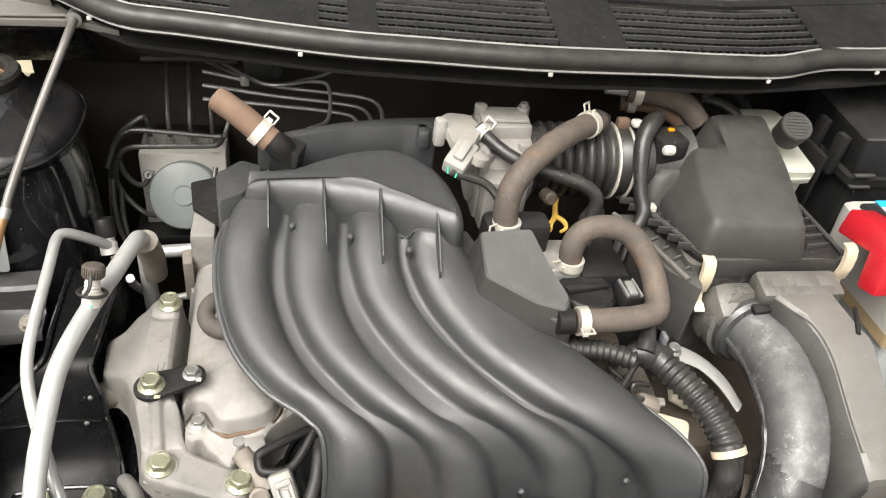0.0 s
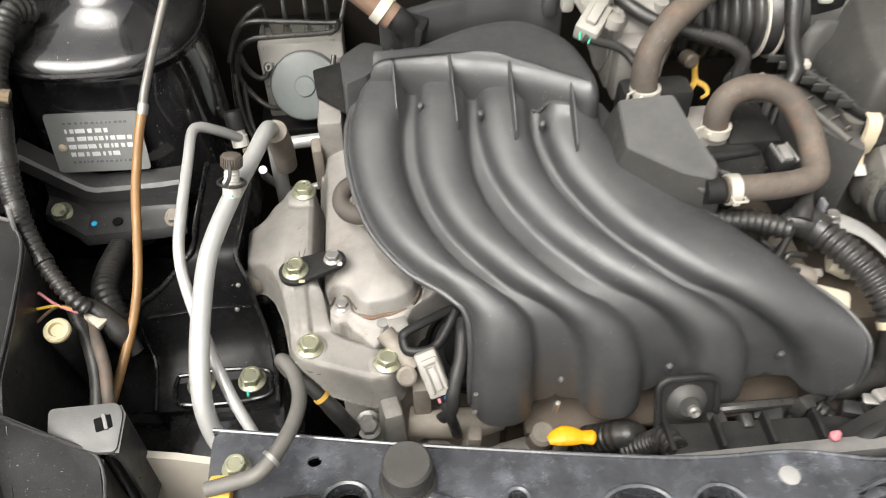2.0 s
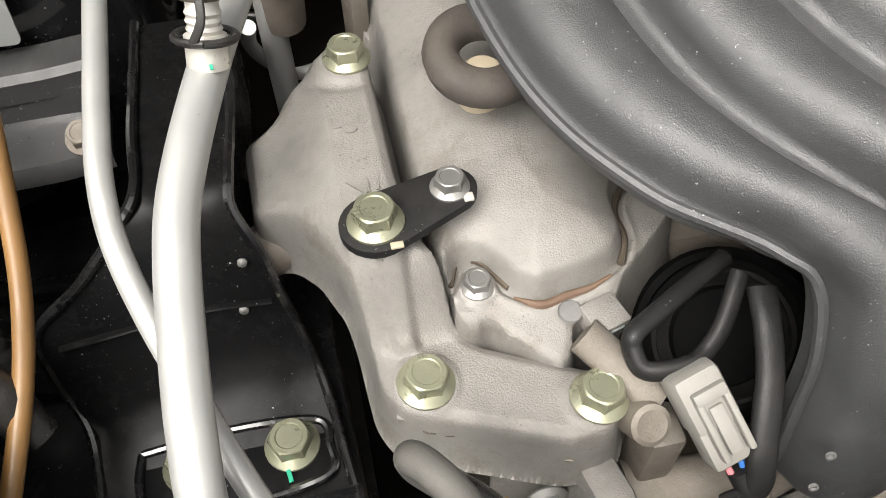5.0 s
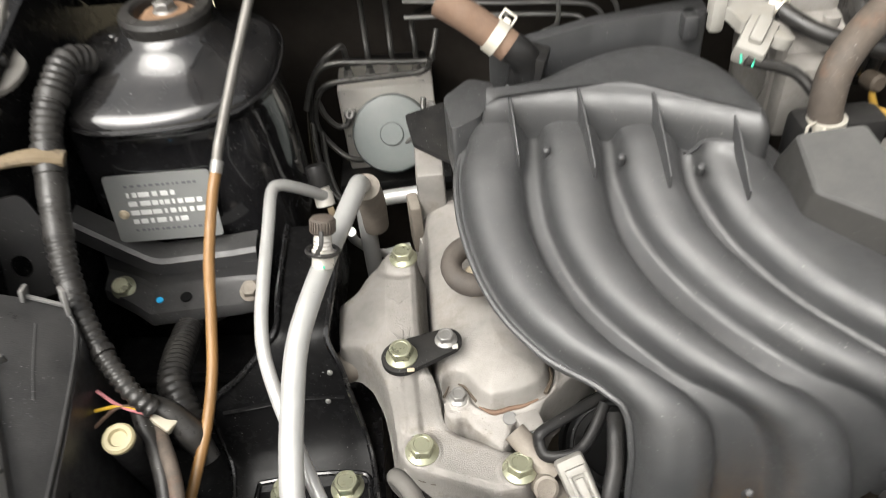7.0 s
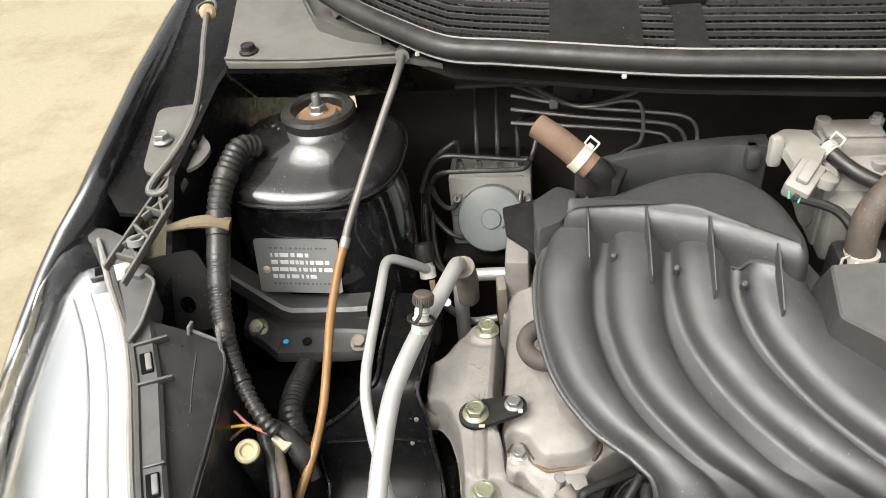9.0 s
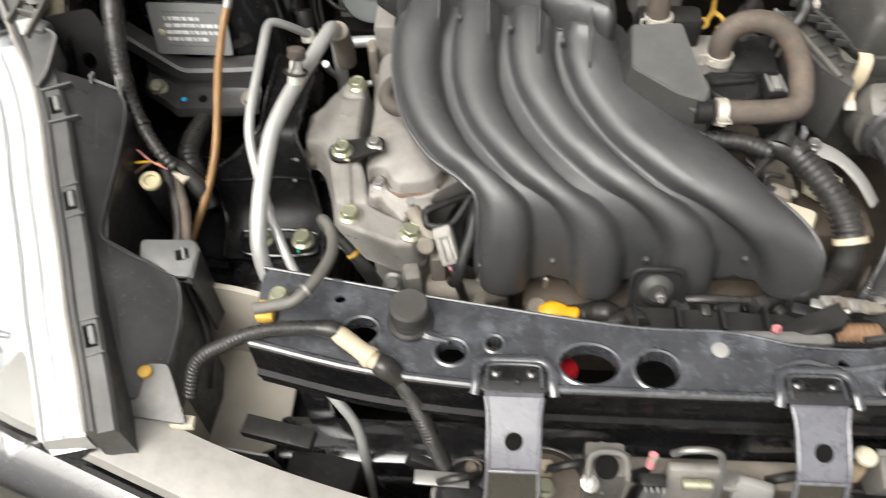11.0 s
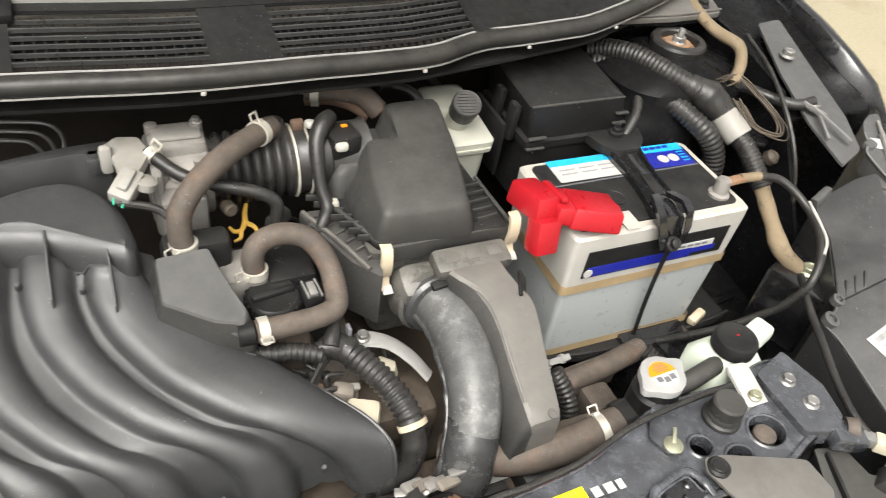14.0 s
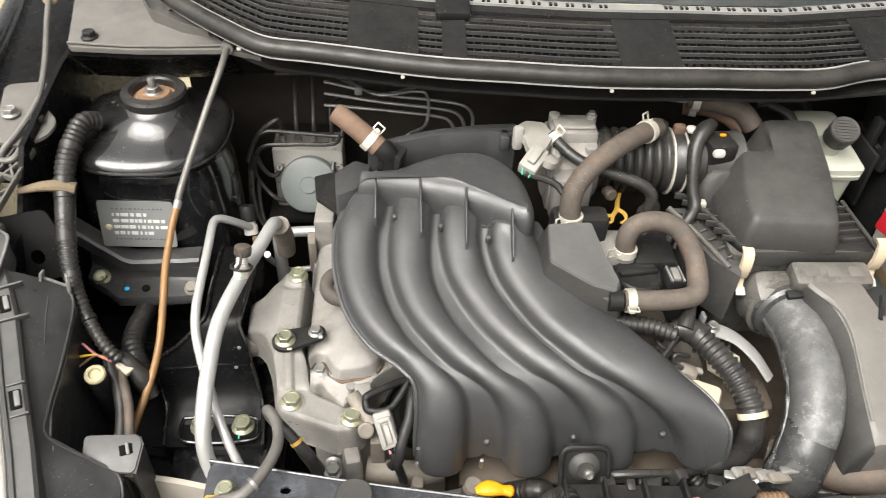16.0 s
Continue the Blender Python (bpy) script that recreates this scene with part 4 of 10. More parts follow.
# lower cross beam, dark behind the grille
part("lower_beam", box((0.95, 0.05, 0.10), pose(0.30, 0.215, 0.60), 0.01), M["paint"], sup)
part("stay", box((0.03, 0.03, 0.4), pose(-0.13, 0.25, 0.60), 0.004), M["paint"], sup)
part("stay", box((0.03, 0.03, 0.4), pose(0.74, 0.24, 0.60), 0.004), M["paint"], sup)
part("stay", box((0.05, 0.025, 0.4), pose(0.30, 0.215, 0.58), 0.004), M["paint"], sup)
plug = lathe([(0.007, 0), (0.007, 0.0012), (0.004, 0.002)], (0.225, 0.237, 0.805), seg=18)
part("plug", plug, M["primer"], sup, "pale round blanking plug")

for x, y in ((-0.033, 0.255), (0.665, 0.266)):
    rb = thing("hood_bumper", (x, y, 0.806), "grey rubber hood stop on the support beam", "rubber stop", "hood stops")
    part("base", lathe([(0.0200, 0), (0.0200, 0.004), (0.018, 0.006)], (x, y, 0.806), seg=28), M["rubber"], rb)
    part("stop", lathe([(0.0165, 0.004), (0.0172, 0.009), (0.0162, 0.012), (0.0172, 0.015), (0.0168, 0.026), (0.0150, 0.0285)], (x, y, 0.806), seg=28), M["airbox"], rb)


def grille_bracket(x0, w, y0=0.216, turn=0.0, foot=0.115):
    br = thing("grille_bracket", (x0, 0.19, 0.72), "dusty black steel grille bracket bolted to the support", "bracket", "grille brackets")
    m = pose(x0, 0.2, 0, 0, 0, turn)

    def w_(p):
        return (m @ Vector((p[0], p[1] - 0.2, p[2])))
    out = [w_((x, y, 0))[:2] for x, y in rounded([(-w * 0.62, y0 + 0.004), (w * 0.62, y0 + 0.004), (w * 0.62, y0 - 0.028), (-w * 0.62, y0 - 0.028)], 0.010)]
    part("pad", sheet(out, [], 0.810, 0.006, bevel=0.002), M["paint"], br)
    arch = [w_((x, y, 0.8115)) for x, y in rounded([(-w * 0.66, y0 - 0.030), (-w * 0.62, y0 + 0.001), (w * 0.62, y0 + 0.001), (w * 0.66, y0 - 0.030)], 0.014)][4:-4]
    arch = [w_((-w * 0.67, y0 - 0.030, 0.8075))] + arch + [w_((w * 0.67, y0 - 0.030, 0.8075))]
    part("pad_rim", tube(arch, 0.0042, 10, 3, flat=0.8), M["support"], br)
    part("inner_rim", tube([w_((x, y, 0.8105)) for x, y in ((-w * 0.46, y0 - 0.024), (-w * 0.45, y0 - 0.010), (-w * 0.36, y0 - 0.004), (w * 0.36, y0 - 0.004), (w * 0.45, y0 - 0.010), (w * 0.46, y0 - 0.024))], 0.0014, 8, 3), M["support"], br)
    for k, back, size in ((-0.30, 0.011, 1.0), (0.30, 0.011, 1.0), (0.05, 0.019, 0.6)):
        part("pad_rivet", lathe([(0.0052 * size, 0), (0.0048 * size, 0.002), (0.0030 * size, 0.0034), (0.0012 * size, 0.0038)], w_((w * k, y0 - back, 0.8098)), seg=16), M["paint"], br)
    prof = [(y0 - 0.024, 0.809), (0.186, 0.809), (0.172, 0.803), (0.150, 0.792), (0.136, 0.780), (foot, 0.735), (foot - 0.006, 0.715)]
    wide = (1.0, 0.95, 0.86, 0.84, 0.84, 0.9, 0.9)

    def strip(a, b, drop):
        rings = []
        for (y, z), k in list(zip(prof, wide))[a:b]:
            k *= w / 2
            rings.append([w_((-k, y, z - drop)), w_((k, y, z - drop)), w_((k, y + 0.002, z - drop - 0.004)), w_((-k, y + 0.002, z - drop - 0.004))])
        return loft(rings)
    # upper leg carries the sky sheen as grey-blue; lower leg stays black
    leg = part("leg", strip(0, 5, 0.0), M["bracketgrey"], br, "black leg with the sky's grey-blue sheen in its colour", angle=20)
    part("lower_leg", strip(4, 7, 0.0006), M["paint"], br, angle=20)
    part("fold_crease", tube([w_((-w * 0.42, 0.136, 0.781)), w_((0, 0.1355, 0.7818)), w_((w * 0.42, 0.136, 0.781))], 0.0016, 8), M["bracketgrey"], br)
    part("foot", sheet([w_((x, y, 0))[:2] for x, y in rounded([(-w * 0.5, foot + 0.006), (w * 0.5, foot + 0.006), (w * 0.42, foot - 0.022), (-w * 0.42, foot - 0.022)], 0.008)], [], 0.717, 0.004, bevel=0.001), M["paint"], br)
    part("foot_rivet", lathe([(0.010, 0), (0.010, 0.002), (0.007, 0.004), (0.005, 0.003)], w_((0, foot - 0.010, 0.717)), seg=20), M["airbox"], leg)
    for e in (-1, 1):
        line = []
        for i, (y, z) in enumerate(prof[1:]):
            k = (0.95, 0.86, 0.84, 0.84, 0.9, 0.9)[i] * w / 2
            line.append(w_((e * k, y, z + 0.0005)))
        part("leg_flange", tube(line, 0.0017, 8, 3), M["bracketgrey"], br)
    part("slot", lathe([(0.0072, 0), (0.0072, 0.0008), (0.003, 0.0006)], w_((0, 0.155, 0.7945)), (0, -0.5, 1), 14), M["void"], br)
    return br


grille_bracket(0.055, 0.048, 0.218)
grille_bracket(0.293, 0.046, 0.216)
grille_bracket(0.568, 0.046, 0.220, 12, 0.13)

# ---- front bumper and grille ----
bum = thing("front_bumper", (CX, 0.05, 0.3), "front bumper with a pale grey top and black painted face", "bumper")
BUM = [(-0.375, 0.225, 0.785), (-0.254, 0.186, 0.742), (-0.157, 0.154, 0.728), (-0.035, 0.124, 0.720), (0.10, 0.100, 0.716), (CX, 0.088, 0.714), (0.47, 0.090, 0.716), (0.605, 0.100, 0.722), (0.727, 0.130, 0.742), (0.82, 0.170, 0.768), (0.92, 0.215, 0.79)]
path = spline(BUM, 6)
rings, faces = [], []
for i, p in enumerate(path):
    d = (path[min(i + 1, len(path) - 1)] - path[max(i - 1, 0)]).normalized()
    nrm = Vector((d.y, -d.x, 0)).normalized()
    w = 0.050
    rings.append([p + Vector((0, 0, -0.004)), p + Vector((0, 0, 0.002)), p + nrm * w * 0.5 + Vector((0, 0, 0.004)), p + nrm * w + Vector((0, 0, -0.002)), p + nrm * (w + 0.004) + Vector((0, 0, -0.012)), p + nrm * w * 0.5 + Vector((0, 0, -0.010))])
    q = p + nrm * (w + 0.003)
    faces.append([q + Vector((0, 0, -0.016)), q + nrm * 0.010 + Vector((0, 0, -0.008)), q + nrm * 0.03 + Vector((0, 0, -0.018)), q + nrm * 0.06 + Vector((0, 0, -0.06)), q + nrm * 0.08 + Vector((0, 0, -0.16)), q + nrm * 0.08 + Vector((0, 0, -0.40)),
                  q + nrm * 0.05 + Vector((0, 0, -0.40)), q + nrm * 0.03 + Vector((0, 0, -0.1))])
part("bumper_top", loft(rings), M["bumper"], bum, "pale dusty grey bumper top")
part("bumper_face", loft(faces), M["paint"], bum, "glossy black bumper face", angle=60)
for x, y, z in ((0.050, 0.098, 0.722), (0.330, 0.082, 0.722), (0.665, 0.096, 0.732)):
    rv = part("push_rivet", lathe([(0.012, 0), (0.012, 0.002), (0.009, 0.004), (0.007, 0.003), (0.006, 0.005)], (x, y, z), seg=24), M["bumper"], bum)

# ---- engine ----
eng = thing("engine", (0.15, 0.52, 0.30), "dusty cast aluminium engine block and front cover", "engine")
part("block", box((0.46, 0.20, 0.36), pose(0.14, 0.565, 0.56), 0.02), M["alu_dark"], eng, "stained aluminium cylinder block")
part("ear_rib", box((0.010, 0.024, 0.05), pose(-0.104, 0.616, 0.790, 0, 0, 8), 0.003), M["alu_dark"], eng)
part("head_cover", box((0.27, 0.14, 0.04), pose(0.19, 0.545, 0.815), 0.010), M["black"], eng, "black plastic cam cover")
COVER = [(-0.104, 0.655), (-0.05, 0.665), (0.02, 0.64), (0.02, 0.468), (0.009, 0.456), (-0.021, 0.431), (-0.029, 0.416), (-0.045, 0.420), (-0.047, 0.408), (-0.055, 0.401), (-0.076, 0.419), (-0.079, 0.425), (-0.087, 0.422), (-0.094, 0.428), (-0.094, 0.443), (-0.0985, 0.452), (-0.0985, 0.59), (-0.104, 0.60)]
BULGE = [(-0.0985, 0.64), (-0.02, 0.64), (0.012, 0.57), (0.004, 0.490), (-0.0135, 0.470), (-0.0145, 0.450), (-0.021, 0.4395), (-0.036, 0.4325), (-0.060, 0.4295), (-0.069, 0.4360), (-0.078, 0.4520), (-0.087, 0.4530), (-0.0925, 0.4415), (-0.0985, 0.447), (-0.0995, 0.463), (-0.0985, 0.55)]


def cover_height(x, y, d):
    z = 0.7725 - 0.45 * np.maximum(0.0, 0.430 - y) + 0.0008 * wrinkle(x, y, 26) + 0.0004 * wrinkle(x, y, 90, 3.0)
    e = edge_distance(rounded(BULGE, 0.007), x, y)
    # a steep cheek along the joint, then a broad sloping face
    z += 0.008 * smooth_step(-0.0010, 0.0045, e) + 0.0135 * (1 - np.exp(-np.maximum(e, 0) / 0.012)) + 0.10 * np.clip(e - 0.010, 0, 0.04) + 0.10 * np.maximum(0.0, y - 0.480)
    z += 0.0012 * np.exp(-((e + 0.0052) / 0.0018) ** 2) - 0.0022 * np.exp(-((e + 0.0018) / 0.0012) ** 2)
    r = np.hypot(x + 0.0815, y - 0.4400)
    z += 0.0022 * (1 - smooth_step(0.0075, 0.0100, r))
    return z - 0.0020 * np.clip(1 - d / 0.0050, 0, 1) - 0.026 * np.clip(1 - (d + 0.0015) / 0.0035, 0, 1) - 0.015 * np.clip(-(d + 0.0018) / 0.0011, 0, 1)


part("front_cover", casting(rounded(COVER, 0.010), cover_height), M["alu"], eng, "grey cast aluminium front cover", angle=50)
part("cover_seam", tube([(-0.068, 0.4330, 0.7715), (-0.058, 0.4268, 0.7720), (-0.047, 0.4285, 0.7725), (-0.036, 0.4298, 0.7730), (-0.026, 0.4335, 0.7735)], [0.0006, 0.0022, 0.0026, 0.0014, 0.0006], 8, dents=0.5), M["rusthose"], eng, "brown sealant seam")
part("joint_grime", tube([(0.004, 0.487, 0.7745), (-0.0125, 0.469, 0.7735), (-0.0140, 0.451, 0.7735), (-0.0200, 0.4385, 0.7730)], 0.0016, 8, 8, dents=0.7), M["grime"], eng, "oily grime along the joint")
part("joint_grime", tube([(-0.0690, 0.4370, 0.7730), (-0.0745, 0.4475, 0.7732), (-0.0790, 0.4530, 0.7735), (-0.0870, 0.4540, 0.7735), (-0.0920, 0.4430, 0.7732)], 0.0014, 8, 8, dents=0.7), M["grime"], eng)
bolt(eng, (-0.0815, 0.4400, 0.7748), "steel", 0.66)
part("sealant", lathe([(0.0001, 0.0), (0.0052, 0.0002), (0.0046, 0.0012), (0.0001, 0.0017)], (-0.0475, 0.4215, 0.7712), (0, -0.2, 1), 14, squash=None), M["greyplastic"], eng, "grey sealant dab")
# lower front of the block seen under the manifold
part("water_neck", tube([(-0.03, 0.372, 0.69), (0.02, 0.366, 0.69), (0.05, 0.372, 0.69)], 0.014, 14), M["alu_dark"], eng)
part("bracket_block", box((0.055, 0.022, 0.02), pose(0.030, 0.345, 0.660, 10, 0, -6), 0.004, 0.85), M["alu"], eng)
part("oily_shelf", box((0.26, 0.045, 0.012), pose(0.20, 0.372, 0.690, 8), 0.003), M["grime"], eng, "oily brown shelf under the runners")
part("bracket_web", box((0.014, 0.018, 0.05), pose(0.022, 0.352, 0.675, 0, 8, -6), 0.004), M["alu_dark"], eng)
bolt(eng, (0.044, 0.342, 0.671), "steel", 0.8)
part("sump_lug", box((0.05, 0.03, 0.03), pose(0.065, 0.352, 0.648, 0, -6, 8), 0.006, 0.8), M["alu"], eng)
part("tensioner", lathe([(0.022, -0.03), (0.022, 0.0), (0.018, 0.004), (0.010, 0.005), (0.008, 0.002)], (-0.008, 0.352, 0.655), (0.1, -0.4, 1), 24), M["alu_dark"], eng, "stained round casting")
part("bracket_block", box((0.022, 0.03, 0.05), pose(-0.045, 0.365, 0.705, 0, 0, 12), 0.005, 0.8), M["alu"], eng)
part("oil_tube_boss", lathe([(0.012, -0.05), (0.012, 0.0), (0.009, 0.003)], (0.085, 0.350, 0.69), (0, -0.3, 1), 18), M["alu_dark"], eng)
part("timing_edge", box((0.016, 0.02, 0.07), pose(-0.018, 0.380, 0.705), 0.003), M["alu_dark"], eng)
bolt(eng, (-0.064, 0.348, 0.722), "steel", 0.85)
part("block_front", box((0.26, 0.03, 0.22), pose(0.19, 0.40, 0.60), 0.006), M["grime"], eng, "brown stained block face")

# brown rubber plug ring beside the manifold
ring = bmesh.new()
rings = []
for i in range(29):
    w = 2 * math.pi * i / 28
    rings.append([Vector((-0.060 + (0.018 + 0.008 * math.cos(v)) * math.cos(w), 0.520 + (0.018 + 0.008 * math.cos(v)) * math.sin(w), 0.826 + 0.0075 * math.sin(v) + 0.18 * ((0.018 + 0.008 * math.cos(v)) * math.sin(w)))) for v in (2 * math.pi * k / 12 for k in range(12))])
gr = thing("rubber_grommet", (-0.060, 0.520, 0.812), "brown-black dusty rubber grommet on the front cover", "grommet")
part("ring", loft(rings, cap=False), M["grommet"], gr)
part("pin_head", lathe([(0.010, -0.02), (0.0098, 0.0), (0.008, 0.002)], (-0.060, 0.520, 0.816), (0, -0.15, 1), 20), M["clip"], gr, "tan pin inside the ring")

# engine mount bracket
mnt = thing("engine_mount", (-0.10, 0.46, 0.72), "cast aluminium engine mount bracket with zinc flange bolts", "engine mount")
MOUNT = [(-0.147, 0.553), (-0.122, 0.576), (-0.106, 0.574), (-0.1045, 0.562), (-0.1045, 0.487), (-0.1005, 0.456), (-0.0945, 0.443), (-0.0930, 0.432), (-0.084, 0.4225), (-0.047, 0.4045), (-0.037, 0.399), (-0.0335, 0.386), (-0.041, 0.3745), (-0.060, 0.3735), (-0.1225, 0.3985), (-0.1285, 0.411), (-0.1305, 0.440), (-0.141, 0.470), (-0.153, 0.487), (-0.1695, 0.494), (-0.171, 0.538), (-0.155, 0.541)]


def mount_height(x, y, d):
    z = 0.7585 + 0.055 * (y - 0.385) + 0.034 * smooth_step(0.424, 0.449, y) + 0.0005 * wrinkle(x, y, 40, 5.0)
    z -= 0.50 * np.maximum(0.0, -0.130 - x) * smooth_step(0.44, 0.46, y)
    # chamfered rim, the round boss under the strap and the pad's own edge
    z -= 0.0030 * np.clip(1 - (d - 0.001) / 0.0045, 0, 1)
    z += 0.0055 * np.exp(-((x + 0.1145) / 0.0050) ** 4) * smooth_step(0.4215, 0.4255, y) * (1 - smooth_step(0.446, 0.452, y))
    for bx, by in ((-0.115, 0.5595), (-0.110, 0.4085), (-0.0465, 0.388), (-0.1180, 0.4565)):
        r = np.hypot(x - bx, y - by)
        z += 0.0010 * (1 - smooth_step(0.0125, 0.0150, r))
    r = np.hypot((x + 0.117) / 1.2, y - 0.5595)
    z -= 0.0018 * np.exp(-((r - 0.0165) / 0.0035) ** 2)
    return z - 0.024 * np.clip(1 - (d + 0.0015) / 0.0030, 0, 1) - 0.010 * np.clip(-(d + 0.0018) / 0.0011, 0, 1)


part("mount_body", casting(rounded(MOUNT, 0.007), mount_height), M["alu"], mnt, "pale rough cast aluminium bracket", angle=50)
bolt(mnt, (-0.115, 0.5595, 0.8025), "zinc", 1.0)
part("side_boss", lathe([(0.006, 0.014), (0.0105, 0.013), (0.0125, 0.010), (0.014, -0.004), (0.018, -0.02)], (-0.163, 0.498, 0.752), (-1, -0.35, -0.15), 24), M["alu_dark"], mnt, "stained side boss")
part("front_web", loft([[Vector((x, y, 0.7515)), Vector((x, y + 0.020, 0.7515)), Vector((x, y + 0.020, zb)), Vector((x, y + 0.003, zb))] for x, y, zb in ((-0.1235, 0.4005, 0.735), (-0.105, 0.3930, 0.730), (-0.080, 0.3830, 0.7265), (-0.060, 0.3752, 0.726), (-0.044, 0.3757, 0.727))]), M["alu"], mnt, angle=40)
random.seed(4)
for i in range(9):
    k = random.uniform(0, 1)
    part("stamp_mark", box((random.uniform(0.002, 0.004), 0.0006, random.uniform(0.001, 0.0025)), pose(-0.117 + 0.014 * k, 0.3968 - 0.0056 * k, 0.7430 + random.uniform(-0.003, 0.003), 12, random.uniform(-30, 30), -22), 0), M["grime"], mnt)
for i in range(5):
    part("casting_mark", box((0.0036, 0.0008, 0.0042), pose(-0.096 + 0.0075 * i + (0.006 if i else 0), 0.3885 - 0.0030 * i - (0.0024 if i else 0), 0.7375, 12, 0, -21), 0.0002), M["alu_dark"], mnt)
bolt(mnt, (-0.110, 0.4085, 0.7608), "zinc", 1.05, (0, 4, 0))
bolt(mnt, (-0.0455, 0.388, 0.7597), "zinc", 1.05, (0, 6, 20))
for p0, p1 in (((-0.126, 0.487), (-0.118, 0.4785)), ((-0.118, 0.4785), (-0.1175, 0.4885)), ((-0.114, 0.480), (-0.1125, 0.4895))):
    part("casting_mark", bar((*p0, 0.7985), (*p1, 0.7985), 0.0012, 0.0009, bevel=0), M["alu"], mnt)
for i in range(3):
    part("casting_mark", lathe([(0.0035, 0), (0.0035, 0.0008), (0.0022, 0.0008)], (-0.125 + 0.0052 * i, 0.521 - 0.004 * (i % 2), 0.7996), seg=16), M["alu"], mnt)
part("mount_foot", box((0.034, 0.022, 0.06), pose(-0.068, 0.391, 0.698, 0, 0, -20), 0.003), M["alu"], mnt)
bolt(mnt, (-0.066, 0.372, 0.700), "steel", 0.9, (70, 0, 0))

# black link strap
st = thing("link_strap", (-0.10, 0.458, 0.797), "black steel link strap under two hex bolts", "bracket")
a0, a1 = Vector((-0.1180, 0.4565)), Vector((-0.0865, 0.4675))
dd = (a1 - a0).normalized()
nn = Vector((-dd.y, dd.x))
out = [a0 + (-dd * math.cos(w) + nn * math.sin(w)) * 0.0145 for w in [math.pi * (k / 12 - 0.5) for k in range(13)]] + [a1 + (dd * math.cos(w) - nn * math.sin(w)) * 0.011 for w in [math.pi * (k / 12 - 0.5) for k in range(13)]]
part("strap", sheet([(p.x, p.y) for p in out], [], 0.8065, 0.004, bevel=0.001), M["black"], st)
bolt(st, (a0.x, a0.y, 0.8065), "zinc", 1.0, label="pale green zinc flange bolt")
bolt(st, (a1.x, a1.y, 0.8065), "steel", 0.72, label="small steel flange bolt with paint")
part("paint_dab", box((0.005, 0.003, 0.0012), pose(a0.x + 0.006, a0.y - 0.013, 0.8068), 0.0004), M["clip"], st)
part("paint_dab", box((0.004, 0.004, 0.0014), pose(a1.x + 0.006, a1.y - 0.007, 0.8068), 0.0004), M["white"], st)

# ---- intake manifold ----
man = thing("intake_manifold", (0.14, 0.48, 0.63), "satin black plastic intake manifold with four curved runners", "intake manifold")
RUN = [
    [(-0.034, 0.593, 0.899), (-0.037, 0.577, 0.897), (-0.043, 0.549, 0.891), (-0.042, 0.509, 0.879), (-0.029, 0.460, 0.867), (-0.005, 0.419, 0.859), (0.026, 0.388, 0.851), (0.044, 0.366, 0.835), (0.049, 0.350, 0.803), (0.048, 0.341, 0.767), (0.048, 0.336, 0.740), (0.048, 0.335, 0.724), (0.047, 0.342, 0.706)],
    [(0.019, 0.583, 0.900), (0.017, 0.566, 0.897), (0.014, 0.535, 0.889), (0.016, 0.495, 0.876), (0.032, 0.450, 0.865), (0.060, 0.409, 0.857), (0.092, 0.376, 0.845), (0.121, 0.357, 0.820), (0.134, 0.346, 0.788), (0.138, 0.340, 0.763), (0.140, 0.335, 0.739), (0.140, 0.334, 0.723), (0.139, 0.341, 0.705)],
    [(0.072, 0.571, 0.900), (0.071, 0.555, 0.896), (0.071, 0.530, 0.888), (0.079, 0.493, 0.875), (0.101, 0.453, 0.865), (0.131, 0.412, 0.858), (0.168, 0.378, 0.846), (0.202, 0.358, 0.822), (0.221, 0.347, 0.791), (0.226, 0.341, 0.766), (0.227, 0.337, 0.746), (0.227, 0.336, 0.730), (0.226, 0.343, 0.712)],
    [(0.124, 0.552, 0.897), (0.123, 0.536, 0.892), (0.125, 0.513, 0.883), (0.137, 0.484, 0.873), (0.160, 0.449, 0.864), (0.191, 0.412, 0.858), (0.230, 0.378, 0.846), (0.270, 0.358, 0.822), (0.304, 0.347, 0.790), (0.319, 0.341, 0.765), (0.324, 0.337, 0.745), (0.324, 0.336, 0.729), (0.323, 0.343, 0.711)],
]
HUMP, BASE_W = 0.0205, 0.0222  # height of a runner over the web, and its half width
LEAD = 14  # the steps that lie under the plenum's brow
# outer edge of the last runner, opposite each point of its back
EDGE = [(0.150, 0.572, 0.886), (0.152, 0.556, 0.878), (0.162, 0.533, 0.864), (0.186, 0.505, 0.847), (0.215, 0.479, 0.838), (0.247, 0.451, 0.829), (0.289, 0.411, 0.817), (0.322, 0.373, 0.810), (0.337, 0.348, 0.798), (0.340, 0.338, 0.776), (0.341, 0.336, 0.752), (0.340, 0.336, 0.735), (0.338, 0.343, 0.714)]


def brow_y(x):
    """Front edge of the plenum in plan."""
    return 0.6015 - 0.245 * (x + 0.040) - 0.55 * max(0.0, x - 0.07) ** 1.25


def from_the_brow(line):
    x, y, z = line[0]
    f = brow_y(x) - 0.004
    return [(x, f + 0.024, 0.894), (x, f + 0.012, 0.897), (x, f, 0.8985)] + line[1:]


stations = [spline(from_the_brow(r), 7) for r in RUN]
EDGE = spline([EDGE[0], EDGE[0], EDGE[0]] + EDGE[1:], 7)
COUNT = len(stations[0])


